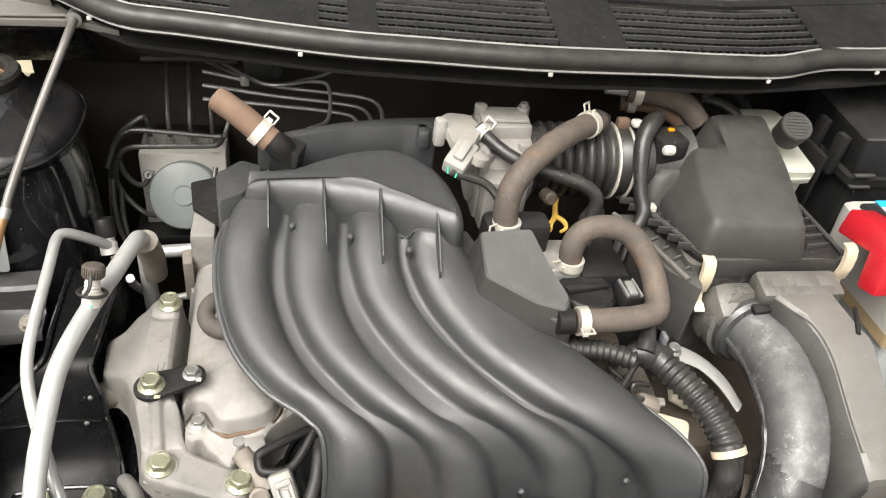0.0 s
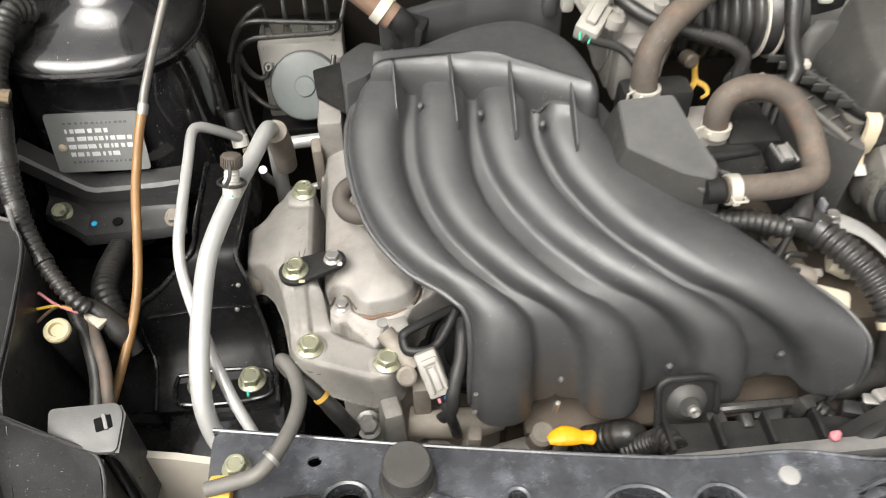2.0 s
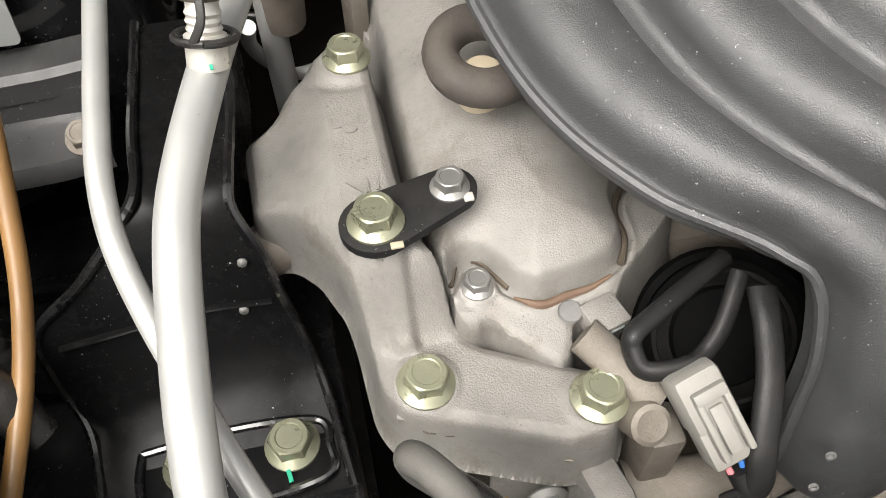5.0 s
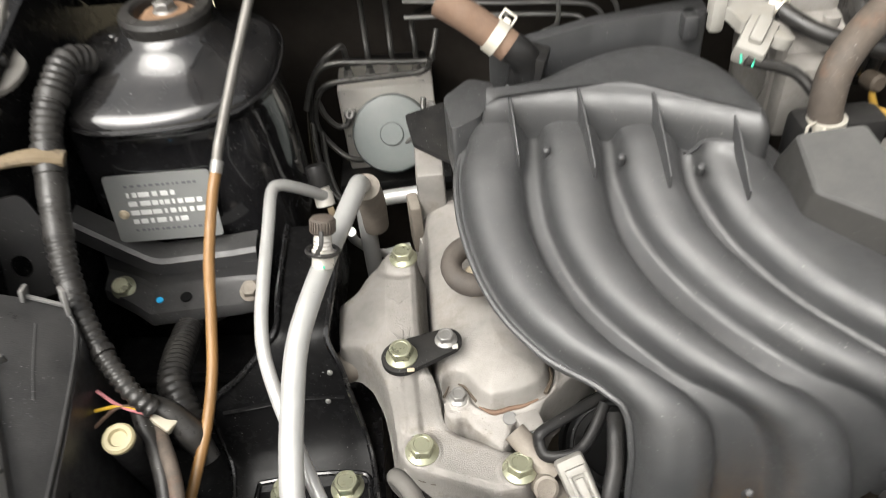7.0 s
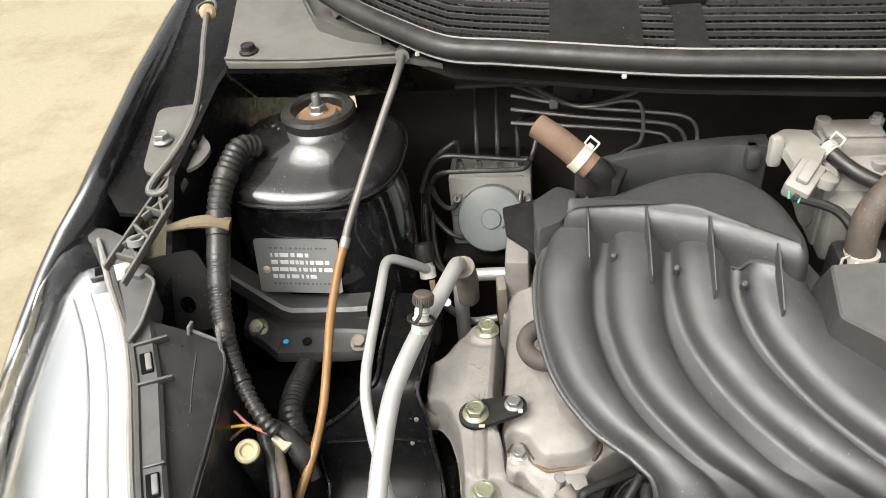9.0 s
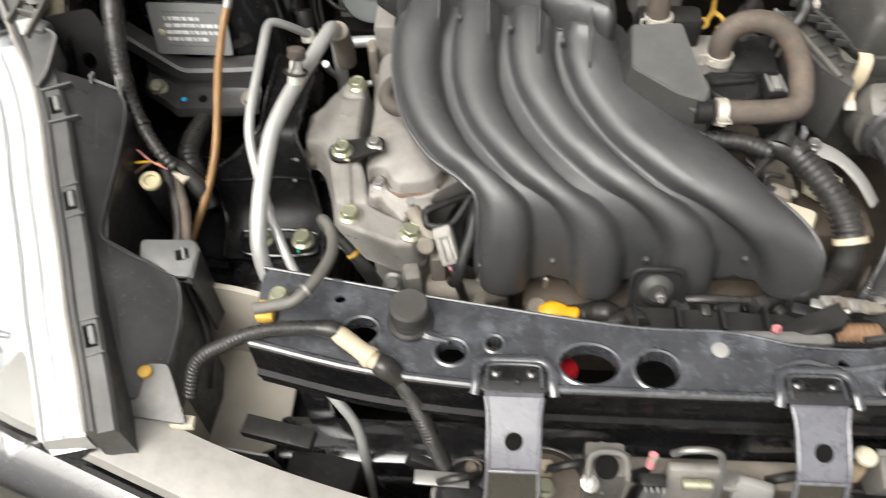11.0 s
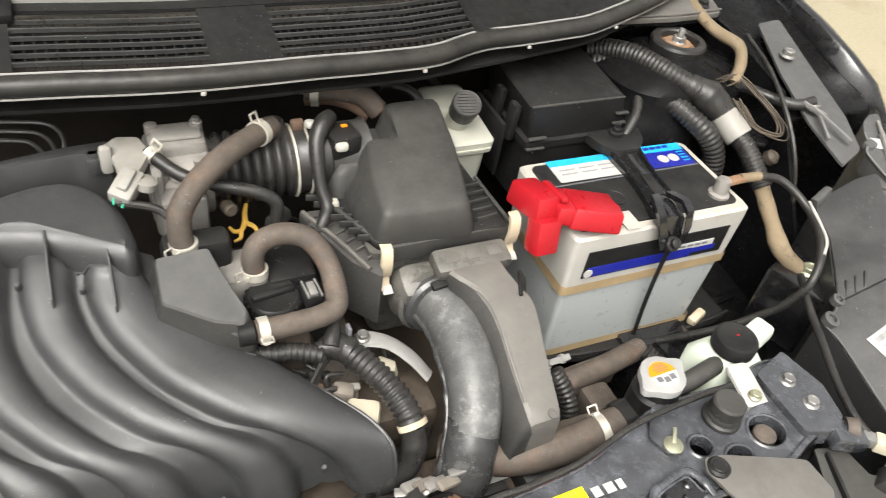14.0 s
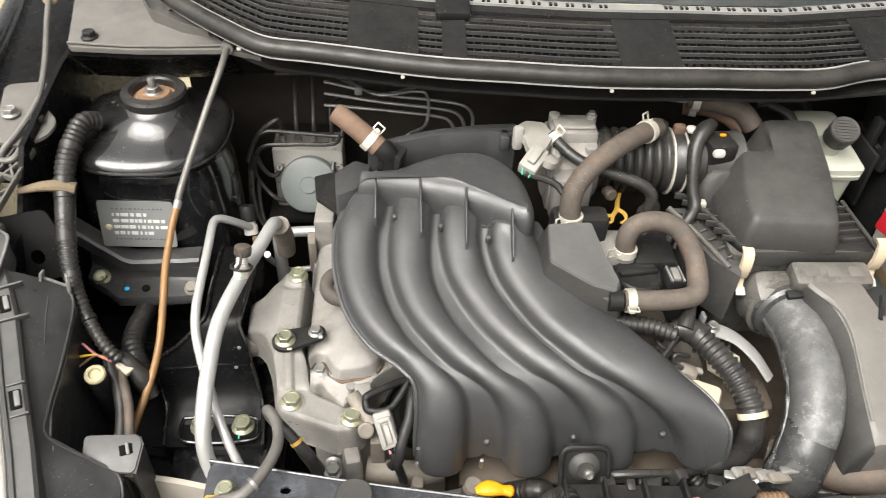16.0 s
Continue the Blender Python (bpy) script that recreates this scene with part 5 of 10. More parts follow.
def hump(d, w):
    """Height over the web at distance d from a runner's middle: a round back with a fillet at its foot."""
    t = d / w
    if t < 0.90:
        return (1 - (t * 0.985) ** 2.4) ** 0.46
    top = (1 - (0.90 * 0.985) ** 2.4) ** 0.46
    k = min(1.0, (t - 0.90) / 0.24)
    return top * (1 - k) ** 2.0


def frame_at(k, j):
    line = stations[k]
    t = (line[min(j + 1, COUNT - 1)] - line[max(j - 1, 0)]).normalized()
    a, c = stations[max(k - 1, 0)], stations[min(k + 1, 3)]
    x = (c[j] - a[j]).normalized()
    n = x.cross(t)
    if n.z < 0 and j < COUNT * 0.9:
        n = -n
    if n.y > 0 and n.z < 0.3:
        n = -n
    return x, n.normalized()


def runner_strip(k):
    rings = []
    for j in range(COUNT):
        u = max(0, j - LEAD) / (COUNT - 1 - LEAD)
        low = min(1.0, max(0.0, (u - 0.45) / 0.3))
        rise = (0.80 + 0.20 * min(1.0, max(0.0, (j - 12) / 16))) * (1 + 0.22 * low)
        tip = math.sqrt(max(0.0, 1 - (max(0.0, u - 0.865) / 0.07) ** 2))
        if u > 0.936:
            break
        x, n = frame_at(k, j)
        p = stations[k][j]
        w = BASE_W + 0.0035 * low
        close = min(1.0, max(0.0, (u - 0.84) / 0.06))
        top = []
        for s in range(-14, 15):
            f = s / 14
            f = math.copysign(abs(f) ** 1.15, f)
            m = k + (1 if s > 0 else -1)
            if 0 <= m <= 3:
                # towards a neighbour: run along the chord, blend the normals
                full = (stations[m][j] - p).length
                d = abs(f) * (full / 2 + (min(full / 2, w * 1.05) - full / 2) * close)
                t = d / full
                at = p.lerp(stations[m][j], t)
                nn = n.lerp(frame_at(m, j)[1], t).normalized()
                h, other = hump(d, w), hump(full - d, w)
            elif s > 0:
                # the last runner falls in a quarter round to its straight outer edge
                e, q = EDGE[j], math.pi / 2 * f
                at = p.lerp(e, math.sin(q))
                drop = (1 - math.cos(q)) - math.sin(q)
                top.append(p.lerp(at + n * ((p - e).dot(n) * -drop), 0.35 + 0.65 * tip))
                continue
            else:
                flank = 0.0265 if s < 0 else 0.030 + 0.012 * math.sin(math.pi * min(1.0, max(0.0, (u - 0.15) / 0.8)))
                d = abs(f) * (flank + (w * 1.05 - flank) * close)
                at, nn = p + x * (d if s > 0 else -d), n
                h, other = hump(d, w if s < 0 else w * (1 + 0.35 * (flank - 0.030) / 0.012)), 0.0
            h = max(h, other) + 0.25 * min(h, other)
            at = p.lerp(at, 0.35 + 0.65 * tip)
            top.append(at - nn * (HUMP * (1 - h * tip) * rise + 0.0004))
        under = [q - n * 0.008 for q in top[::-1]]
        rings.append(top + under)
    return loft(rings)


for k in range(4):
    part("runner", runner_strip(k), M["manifold"], man, angle=75)
rim = []
for j in range(LEAD + 4, int(COUNT * 0.86), 3):
    x, n = frame_at(0, j)
    rim.append(stations[0][j] + x * -0.0270 - n * (HUMP + 0.001))
part("rim", tube(rim, 0.0024, 8, 3), M["manifold"], man)
part("rim", tube(EDGE[LEAD + 12:int(COUNT * 0.88):3], 0.0022, 8, 3), M["manifold"], man)


PLENUM = [(-0.044, 0.596), (-0.043, 0.606), (-0.036, 0.616), (-0.020, 0.622), (0.002, 0.628), (0.028, 0.643), (0.056, 0.656), (0.088, 0.661), (0.112, 0.653), (0.132, 0.633), (0.145, 0.607), (0.151, 0.577), (0.1525, 0.556), (0.1495, 0.542), (0.141, 0.5375),
          (0.127, 0.5445), (0.104, 0.559), (0.074, 0.5735), (0.044, 0.5825), (0.014, 0.5900), (-0.014, 0.5955), (-0.032, 0.5945)]


def plenum():
    """A flat-topped chamber with a D-shaped plan and a soft brow along its front."""
    line = spline([(x, y, 0) for x, y in PLENUM + PLENUM[:1]], 5)[:-1]
    n = len(line)
    out = []
    for i, p in enumerate(line):
        d = (line[(i + 1) % n] - line[i - 1]).normalized()
        out.append(Vector((-d.y, d.x, 0)))
    area = sum(line[i - 1].x * line[i].y - line[i].x * line[i - 1].y for i in range(n))
    sign = 1 if area > 0 else -1
    mid = sum(line, Vector()) / n
    rings = []
    for z, inset in ((0.862, -0.001), (0.890, -0.0006), (0.9005, 0.0), (0.9065, 0.0012), (0.9115, 0.0032), (0.9153, 0.0062), (0.9178, 0.0100), (0.9190, 0.0150)):
        rings.append([p + out[i] * inset * sign + Vector((0, 0, z)) for i, p in enumerate(line)])
    for k in (0.75, 0.5, 0.25, 0.02):
        rings.append([Vector((mid.x, mid.y, 0)).lerp(Vector((q.x, q.y, 0)), k) + Vector((0, 0, 0.9190 + 0.0022 * (1 - k * k))) for q in rings[7]])
    return loft(rings)


part("plenum", plenum(), M["manifold"], man, angle=80)
# raised rear step of the plenum
part("rear_step", sheet(rounded([(-0.035, 0.645), (0.0, 0.662), (0.05, 0.680), (0.10, 0.690), (0.143, 0.694), (0.143, 0.672), (0.11, 0.676), (0.05, 0.668), (0.0, 0.650)], 0.003), [], 0.932, 0.06, bevel=0.002), M["manifold"], man)
part("step_tab", box((0.012, 0.018, 0.02), pose(0.128, 0.672, 0.922), 0.002), M["manifold"], man)
# fins over the runner mouths
for (x0, y0, z0), (x1, y1, z1) in (((-0.0235, 0.614, 0.9185), (-0.0228, 0.556, 0.8955)), ((0.0265, 0.598, 0.9195), (0.0276, 0.534, 0.8945)), ((0.0775, 0.583, 0.9195), (0.0758, 0.518, 0.8935)), ((0.1268, 0.563, 0.9190), (0.1255, 0.503, 0.8865))):
    rings = []
    for s in range(9):
        t = s / 8
        x, y = x0 + (x1 - x0) * t, y0 + (y1 - y0) * t
        zt = z0 + (z1 - z0) * t + 0.0035 * math.sin(math.pi * t)
        w = 0.0013 - 0.0004 * t
        rings.append([Vector((x - w * 1.5, y, zt - 0.030)), Vector((x - w, y, zt - 0.001)), Vector((x - w * 0.5, y, zt)), Vector((x + w * 0.5, y, zt)), Vector((x + w, y, zt - 0.001)), Vector((x + w * 1.5, y, zt - 0.030))])
    part("fin", loft(rings), M["manifold"], man)
rings = []
for t, x0, y0, z0, x1, y1, z1 in ((0, 0.128, 0.585, 0.918, 0.165, 0.580, 0.870), (1, 0.138, 0.556, 0.895, 0.170, 0.556, 0.872), (2, 0.142, 0.525, 0.872, 0.168, 0.525, 0.868), (3, 0.156, 0.492, 0.858, 0.172, 0.495, 0.860), (4, 0.182, 0.462, 0.850, 0.200, 0.462, 0.855), (5, 0.21, 0.435, 0.845, 0.235, 0.445, 0.850)):
    sag = (0.010, 0.008, 0.004, 0.002, 0.001, 0.0)[t]
    row = [Vector((x0, y0, z0)).lerp(Vector((x1, y1, z1)), k / 6) - Vector((0, 0, sag * math.sin(math.pi * k / 6))) for k in range(7)]
    rings.append(row + [q - Vector((0, 0, 0.02)) for q in row[::-1]])
part("shoulder", loft(rings), M["manifold"], man, angle=70)
part("nozzle", tube([(-0.024, 0.6235, 0.947), (-0.014, 0.622, 0.940), (-0.008, 0.626, 0.928), (-0.006, 0.630, 0.910)], [0.0105, 0.0115, 0.0125, 0.014], 16), M["black"], man)
part("nozzle_block", box((0.026, 0.024, 0.034), pose(-0.006, 0.629, 0.921, 0, 12, -20), 0.003), M["black"], man)
part("side_lug", sheet(rounded([(-0.072, 0.63), (-0.05, 0.655), (-0.03, 0.645), (-0.045, 0.60), (-0.068, 0.585)], 0.006), [], 0.902, 0.05, bevel=0.002), M["manifold"], man)
for x, y, z in ((0.030, 0.345, 0.770), (0.029, 0.341, 0.750)):
    part("rim_rivet", lathe([(0.0019, 0), (0.0019, 0.001), (0.0012, 0.001), (0.001, 0.0)], (x - 0.006, y - 0.001, z), (-0.2, -1, 0.3), 12), M["greyplastic"], man)
for x, y, z in ((-0.002, 0.562, 0.892), (0.049, 0.548, 0.890), (0.1005, 0.531, 0.888), (0.094, 0.352, 0.768), (0.183, 0.354, 0.772), (0.276, 0.356, 0.774)):
    part("moulding_pip", lathe([(0.0030, -0.006), (0.0028, 0.002), (0.0016, 0.0032)], (x, y, z), (0, -0.3, 1), 12), M["manifold"], man)
part("stud", lathe([(0.0022, 0), (0.0022, 0.018), (0.001, 0.019)], (0.088, 0.336, 0.748), (0, -0.2, 1), 8), M["steel"], man)

# front rubber mount on a bracket
gm = thing("manifold_bracket", (0.192, 0.328, 0.72), "black bracket with a grey rubber mount and pin", "bracket")
rings = []
out = rounded([(-0.024, -0.03), (-0.024, 0.022), (0.024, 0.022), (0.024, -0.03)], 0.012)
mm = pose(0.192, 0.330, 0.758, 62, 0, 0)
b = bmesh.new()
b = sheet(out, [oval(0, 0, 0.0165, 0.0165, 2, 24)[::-1]], 0.003, 0.006)
bmesh.ops.transform(b, matrix=mm, verts=b.verts)
part("plate", b, M["black"], gm)
rim = [mm @ Vector((x, y, 0.004)) for x, y in out]
part("plate_rim", tube(rim + [rim[0]], 0.0028, 8, 2), M["black"], gm)
ax = mm.to_3x3() @ Vector((0, 0, 1))
part("rubber_mount", lathe([(0.0165, -0.006), (0.0165, 0.004), (0.0145, 0.007), (0.009, 0.010), (0.008, 0.0085)], mm.translation, ax, 26), M["airbox"], gm)
part("pin", lathe([(0.005, 0.006), (0.005, 0.013), (0.0035, 0.015), (0.002, 0.012)], mm @ Vector((0.003, -0.004, 0)), ax, 14), M["steel"], gm)

# black box at the side of the manifold
rs = thing("breather_box", (0.20, 0.50, 0.82), "black plastic breather box with a hose neck", "box")
base = rounded([(0.158, 0.545), (0.216, 0.548), (0.228, 0.500), (0.242, 0.462), (0.234, 0.449), (0.205, 0.458), (0.156, 0.490)], 0.005)


def slab(scale, z_of):
    c = Vector((0.198, 0.498))
    return [Vector((c.x + (x - c.x) * scale, c.y + (y - c.y) * scale, z_of(c.y + (y - c.y) * scale))) for x, y in base]


rings = [slab(1.0, lambda y: 0.83), slab(1.0, lambda y: 0.856 + 0.2 * (y - 0.46)), slab(0.98, lambda y: 0.861 + 0.25 * (y - 0.46)), slab(0.84, lambda y: 0.880 + 0.30 * (y - 0.46)), slab(0.80, lambda y: 0.8825 + 0.30 * (y - 0.46))]
part("box_shell", loft(rings[:4]), M["airbox"], rs, angle=40)
part("box_lid", loft([rings[3], rings[4]]), M["panel"], rs, "smooth dark grey lid", angle=40)
part("neck", lathe([(0.014, -0.01), (0.0125, 0.004), (0.0125, 0.014)], (0.193, 0.553, 0.888), seg=20), M["black"], rs)
part("edge_rib", tube([(0.166, 0.493, 0.884), (0.195, 0.473, 0.876), (0.224, 0.457, 0.868)], 0.003, 8), M["manifold"], rs)
part("scuffed_edge", tube([(0.168, 0.4925, 0.8866), (0.195, 0.4735, 0.8786), (0.221, 0.4585, 0.8710)], [0.0008, 0.0014, 0.0007], 8, dents=0.4), M["bumper"], rs, "pale scuffed edge")
part("outlet", tube([(0.222, 0.456, 0.868), (0.236, 0.456, 0.868)], 0.011, 16), M["black"], rs)
part("rear_block", box((0.065, 0.03, 0.05), pose(0.205, 0.560, 0.878), 0.008), M["black"], rs)

# ---- hoses with clamps ----


def hose(name, pts, r, key, label, clamps=(), group="hoses", **kw):
    t = thing(name, pts[0], label, "hose", group)
    part("tube", tube(pts, r, 18, 8, **kw), M[key], t, angle=60)
    for at, axis, ear in clamps:
        clamp(t, at, axis, (r if not isinstance(r, list) else r[0]) + 0.0004, ear=ear)
    return t


hose("breather_hose", [(0.193, 0.553, 0.892), (0.191, 0.556, 0.918), (0.196, 0.563, 0.938), (0.215, 0.577, 0.955), (0.248, 0.603, 0.964), (0.282, 0.634, 0.960), (0.302, 0.654, 0.954)], 0.0118, "hose", "dusty brown rubber breather hose bent to the intake bellows",
     [((0.193, 0.553, 0.900), (0, 0.05, 1), (-1, -0.6, 0)), ((0.286, 0.638, 0.959), (0.7, 0.7, -0.12), (-0.3, 0.3, 1))], dents=0.03)
hose("coolant_bypass_hose", [(0.254, 0.528, 0.868), (0.253, 0.530, 0.893), (0.262, 0.534, 0.906), (0.283, 0.535, 0.911), (0.306, 0.528, 0.906), (0.320, 0.507, 0.891), (0.321, 0.480, 0.878), (0.316, 0.463, 0.872), (0.300, 0.457, 0.870), (0.270, 0.456, 0.868), (0.238, 0.456, 0.868)], 0.0112, "hose",
     "dusty brown hose looped over the oil filler cap", [((0.245, 0.456, 0.868), (1, 0, 0), (0.1, -0.9, 0.2)), ((0.254, 0.528, 0.874), (0, 0.05, 1), (-1, -0.3, 0))], dents=0.03)
hose("vacuum_hose", [(0.178, 0.647, 0.948), (0.190, 0.630, 0.941), (0.21, 0.612, 0.934), (0.24, 0.60, 0.928), (0.274, 0.591, 0.920), (0.290, 0.585, 0.908), (0.288, 0.580, 0.885)], 0.0068, "rubber", "thin black rubber vacuum hose with a spring clip", [((0.182, 0.641, 0.946), (0.6, -0.8, -0.3), (0, 0.4, 1))])
hose("heater_hose", [(-0.068, 0.648, 0.972), (-0.050, 0.637, 0.964), (-0.034, 0.628, 0.954), (-0.020, 0.622, 0.944)], [0.0115, 0.0118, 0.0118], "rusthose", "short rust-brown hose stub with a spring clamp", [((-0.030, 0.626, 0.951), (0.8, -0.3, -0.6), (0.5, 0.6, 0.6))])
hose("brake_vacuum_hose", [(0.352, 0.708, 0.962), (0.387, 0.700, 0.962), (0.417, 0.698, 0.952), (0.435, 0.69, 0.935)], 0.0125, "hose", "brown rubber vacuum hose behind the air cleaner", [((0.362, 0.706, 0.962), (1, -0.2, 0), (0, 0, 1))])
part("nipple", tube([(0.328, 0.712, 0.962), (0.356, 0.707, 0.962)], 0.006, 12), M["pipe"], thing("vacuum_pipe", (0.33, 0.712, 0.956), "thin bare metal vacuum pipe end", "pipe"))
hose("upper_radiator_hose", [(0.40, 0.360, 0.735), (0.44, 0.335, 0.742), (0.476, 0.320, 0.748), (0.52, 0.314, 0.755), (0.56, 0.314, 0.762), (0.60, 0.316, 0.768)], 0.0185, "hose", "fat dusty brown upper radiator hose", [((0.562, 0.314, 0.762), (1, 0, 0.15), (-0.2, 0.8, 0.6))], dents=0.02)

# ---- oil filler and coils ----
oil = thing("oil_filler_cap", (0.266, 0.504, 0.845), "ribbed black plastic oil filler cap", "cap")
b = lathe([(0.024, 0.0), (0.0275, 0.004), (0.0275, 0.010), (0.026, 0.013), (0.024, 0.0145), (0.022, 0.0135)], (0.266, 0.504, 0.848), seg=40)
oil_cap = part("cap", b, M["black"], oil)
part("grip", box((0.044, 0.008, 0.007), pose(0.266, 0.504, 0.8635, 0, 0, 8), 0.003), M["black"], oil)
rib = mesh_of("cap_rib", box((0.0022, 0.0030, 0.010), None, 0.0006), M["black"])
for i in range(22):
    w = 2 * math.pi * i / 22
    shared("cap_rib", rib, pose(0.266 + 0.0275 * math.cos(w), 0.504 + 0.0275 * math.sin(w), 0.855, 0, 0, math.degrees(w)), oil_cap)
part("filler_neck", lathe([(0.020, 0), (0.020, 0.015)], (0.266, 0.504, 0.836), seg=24), M["black"], oil)
co = thing("ignition_coil", (0.30, 0.49, 0.83), "black ignition coil with a grey plug connector", "ignition coil")
part("coil_body", box((0.05, 0.06, 0.03), pose(0.29, 0.548, 0.850), 0.005), M["black"], co)
part("connector", box((0.018, 0.026, 0.018), pose(0.300, 0.490, 0.866, 0, 0, 4), 0.003), M["black"], co, "dark grey plug connector")
part("connector_lock", box((0.008, 0.018, 0.004), pose(0.300, 0.488, 0.876), 0.001), M["greyplastic"], co)
for i in (-1, 1):
    part("connector_rib", box((0.002, 0.024, 0.003), pose(0.300 + 0.0065 * i, 0.489, 0.8755, 0, 0, 4), 0.0005), M["greyplastic"], co)
cl_ = thing("engine_castings", (0.29, 0.44, 0.74), "small dusty castings and cut wires under the looms", "castings")
part("boss", lathe([(0.013, -0.02), (0.012, 0.0), (0.008, 0.001), (0.007, -0.002)], (0.252, 0.440, 0.802), (-0.2, -0.2, 1), 20), M["alu"], cl_)
part("ledge", box((0.09, 0.045, 0.02), pose(0.285, 0.425, 0.778, 6, 4, -20), 0.006), M["alu_dark"], cl_)
part("block", box((0.028, 0.022, 0.02), pose(0.312, 0.418, 0.795, 0, 10, -20), 0.006, 0.8), M["alu_dark"], cl_)
part("spring_pack", tube([(0.288, 0.418, 0.79), (0.298, 0.405, 0.785)], 0.009, 12, 6, ribs=(0.003, 0.001)), M["rust"], cl_)
part("white_tab", box((0.010, 0.016, 0.004), pose(0.262, 0.428, 0.802, 0, 0, -30), 0.001), M["white"], cl_)
part("front_plate", box((0.22, 0.03, 0.012), pose(0.22, 0.43, 0.755, 0, 0, -4), 0.003), M["grime"], cl_)
single("alternator_cover", box((0.046, 0.040, 0.04), pose(0.278, 0.475, 0.812), 0.010, 0.8), M["grime"], "dusty dark casting under the coolant hose", "casting")

# ---- left of the engine ----
ac = thing("air_conditioning_pipe", (-0.17, 0.46, 0.70), "thick bare aluminium air conditioning pipe with service valve", "pipe", "air conditioning pipes")
AXIS = [(-0.150, 0.645, 0.700), (-0.149, 0.640, 0.780), (-0.146, 0.629, 0.818), (-0.1455, 0.614, 0.8385), (-0.1478, 0.597, 0.8450), (-0.1573, 0.560, 0.8446), (-0.1663, 0.530, 0.8434), (-0.1742, 0.500, 0.8413), (-0.1806, 0.475, 0.8379), (-0.1850, 0.456, 0.8332), (-0.1872, 0.437, 0.8272), (-0.1881, 0.410, 0.8192), (-0.1884, 0.385, 0.8105), (-0.1886, 0.362, 0.796), (-0.188, 0.346, 0.775), (-0.183, 0.335, 0.752), (-0.172, 0.325, 0.737), (-0.15, 0.31, 0.72)]
part("pipe", tube(AXIS, 0.0079, 20, 8), M["pipe"], ac, angle=60)
part("sleeve", tube([(-0.142, 0.618, 0.832), (-0.141, 0.634, 0.800), (-0.142, 0.642, 0.770)], 0.0122, 18), M["alu_dark"], ac, "dull brown-grey joint sleeve")
part("branch", tube([(-0.150, 0.684, 0.764), (-0.123, 0.681, 0.769), (-0.088, 0.678, 0.773)], 0.0072, 16), M["pipe"], ac, angle=60)
part("drain_pipe", tube([(-0.160, 0.612, 0.790), (-0.163, 0.632, 0.765), (-0.159, 0.648, 0.742), (-0.150, 0.660, 0.722), (-0.141, 0.667, 0.711), (-0.115, 0.672, 0.712)], 0.0042, 12), M["pipe"], ac, angle=60)
VALVE, UP = Vector((-0.1690, 0.5135, 0.8460)), (0.0060, 0.0150, 0.0400)
valve = part("valve_stem", lathe([(0.0080, 0), (0.0080, 0.012), (0.0062, 0.013), (0.0068, 0.0145), (0.0060, 0.016), (0.0068, 0.0175), (0.0060, 0.019), (0.0068, 0.0205), (0.006, 0.022), (0.006, 0.030)], VALVE, UP, 20), M["bright"], ac)
part("valve_cap", lathe([(0.0082, 0.0255), (0.0086, 0.0265), (0.0086, 0.0350), (0.0079, 0.0365), (0.0068, 0.037)], VALVE, UP, 24), M["hose"], ac, "brown knurled valve cap")
knurl = mesh_of("cap_ridge", box((0.0011, 0.0010, 0.0082), None, 0.0002), M["hose"])
up = Vector(UP).normalized()
side, fore = ring_frame(up)
for i in range(26):
    w = 2 * math.pi * i / 26
    m = Matrix((side * math.cos(w) + fore * math.sin(w), fore * math.cos(w) - side * math.sin(w), up)).transposed().to_4x4()
    m.translation = VALVE + up * 0.0308 + (side * math.cos(w) + fore * math.sin(w)) * 0.0088
    shared("cap_ridge", knurl, m, valve)
part("rubber_ring", tube([VALVE + up * 0.0115 + side * (0.0112 * math.cos(w)) + fore * (0.0112 * math.sin(w)) for w in (2 * math.pi * k / 16 for k in range(17))], 0.0016, 8, 3), M["rubber"], ac)
part("cap_strap", tube([VALVE + up * 0.030 + side * 0.010, VALVE + up * 0.020 + side * 0.0122, VALVE + up * 0.011 + side * 0.0112 - fore * 0.004], 0.0017, 8, 5, flat=0.5), M["rubber"], ac)
part("paint_mark", box((0.0012, 0.006, 0.0006), pose(-0.1672, 0.5075, 0.8513, 0, 0, 8), 0), M["green"], ac)
ac2 = thing("air_conditioning_pipe", (-0.20, 0.48, 0.70), "thin bare aluminium air conditioning pipe with capped valve", "pipe", "air conditioning pipes")
part("pipe", tube([(-0.181, 0.637, 0.812), (-0.189, 0.629, 0.824), (-0.200, 0.618, 0.839), (-0.2095, 0.6095, 0.8485), (-0.2143, 0.6000, 0.8492), (-0.2142, 0.570, 0.8451), (-0.2138, 0.540, 0.8412), (-0.2137, 0.510, 0.8367), (-0.2134, 0.480, 0.8300), (-0.2105, 0.456, 0.8205), (-0.2021, 0.430, 0.8076), (-0.1913, 0.405, 0.7934), (-0.1801, 0.380, 0.7781), (-0.1693, 0.360, 0.7625), (-0.158, 0.344, 0.745), (-0.15, 0.33, 0.73)], 0.0049, 14, 8), M["pipe"], ac2, angle=60)
V2, UP2 = (-0.181, 0.637, 0.802), (-0.12, 0.42, 0.9)
part("valve_stem", lathe([(0.0085, 0), (0.0085, 0.010), (0.0070, 0.012), (0.0070, 0.020), (0.006, 0.024)], V2, UP2, 16), M["bright"], ac2)
part("valve_cap", lathe([(0.0090, 0.017), (0.0094, 0.019), (0.0094, 0.033), (0.0085, 0.036), (0.005, 0.0365)], V2, UP2, 22), M["black"], ac2, "black screw cap")
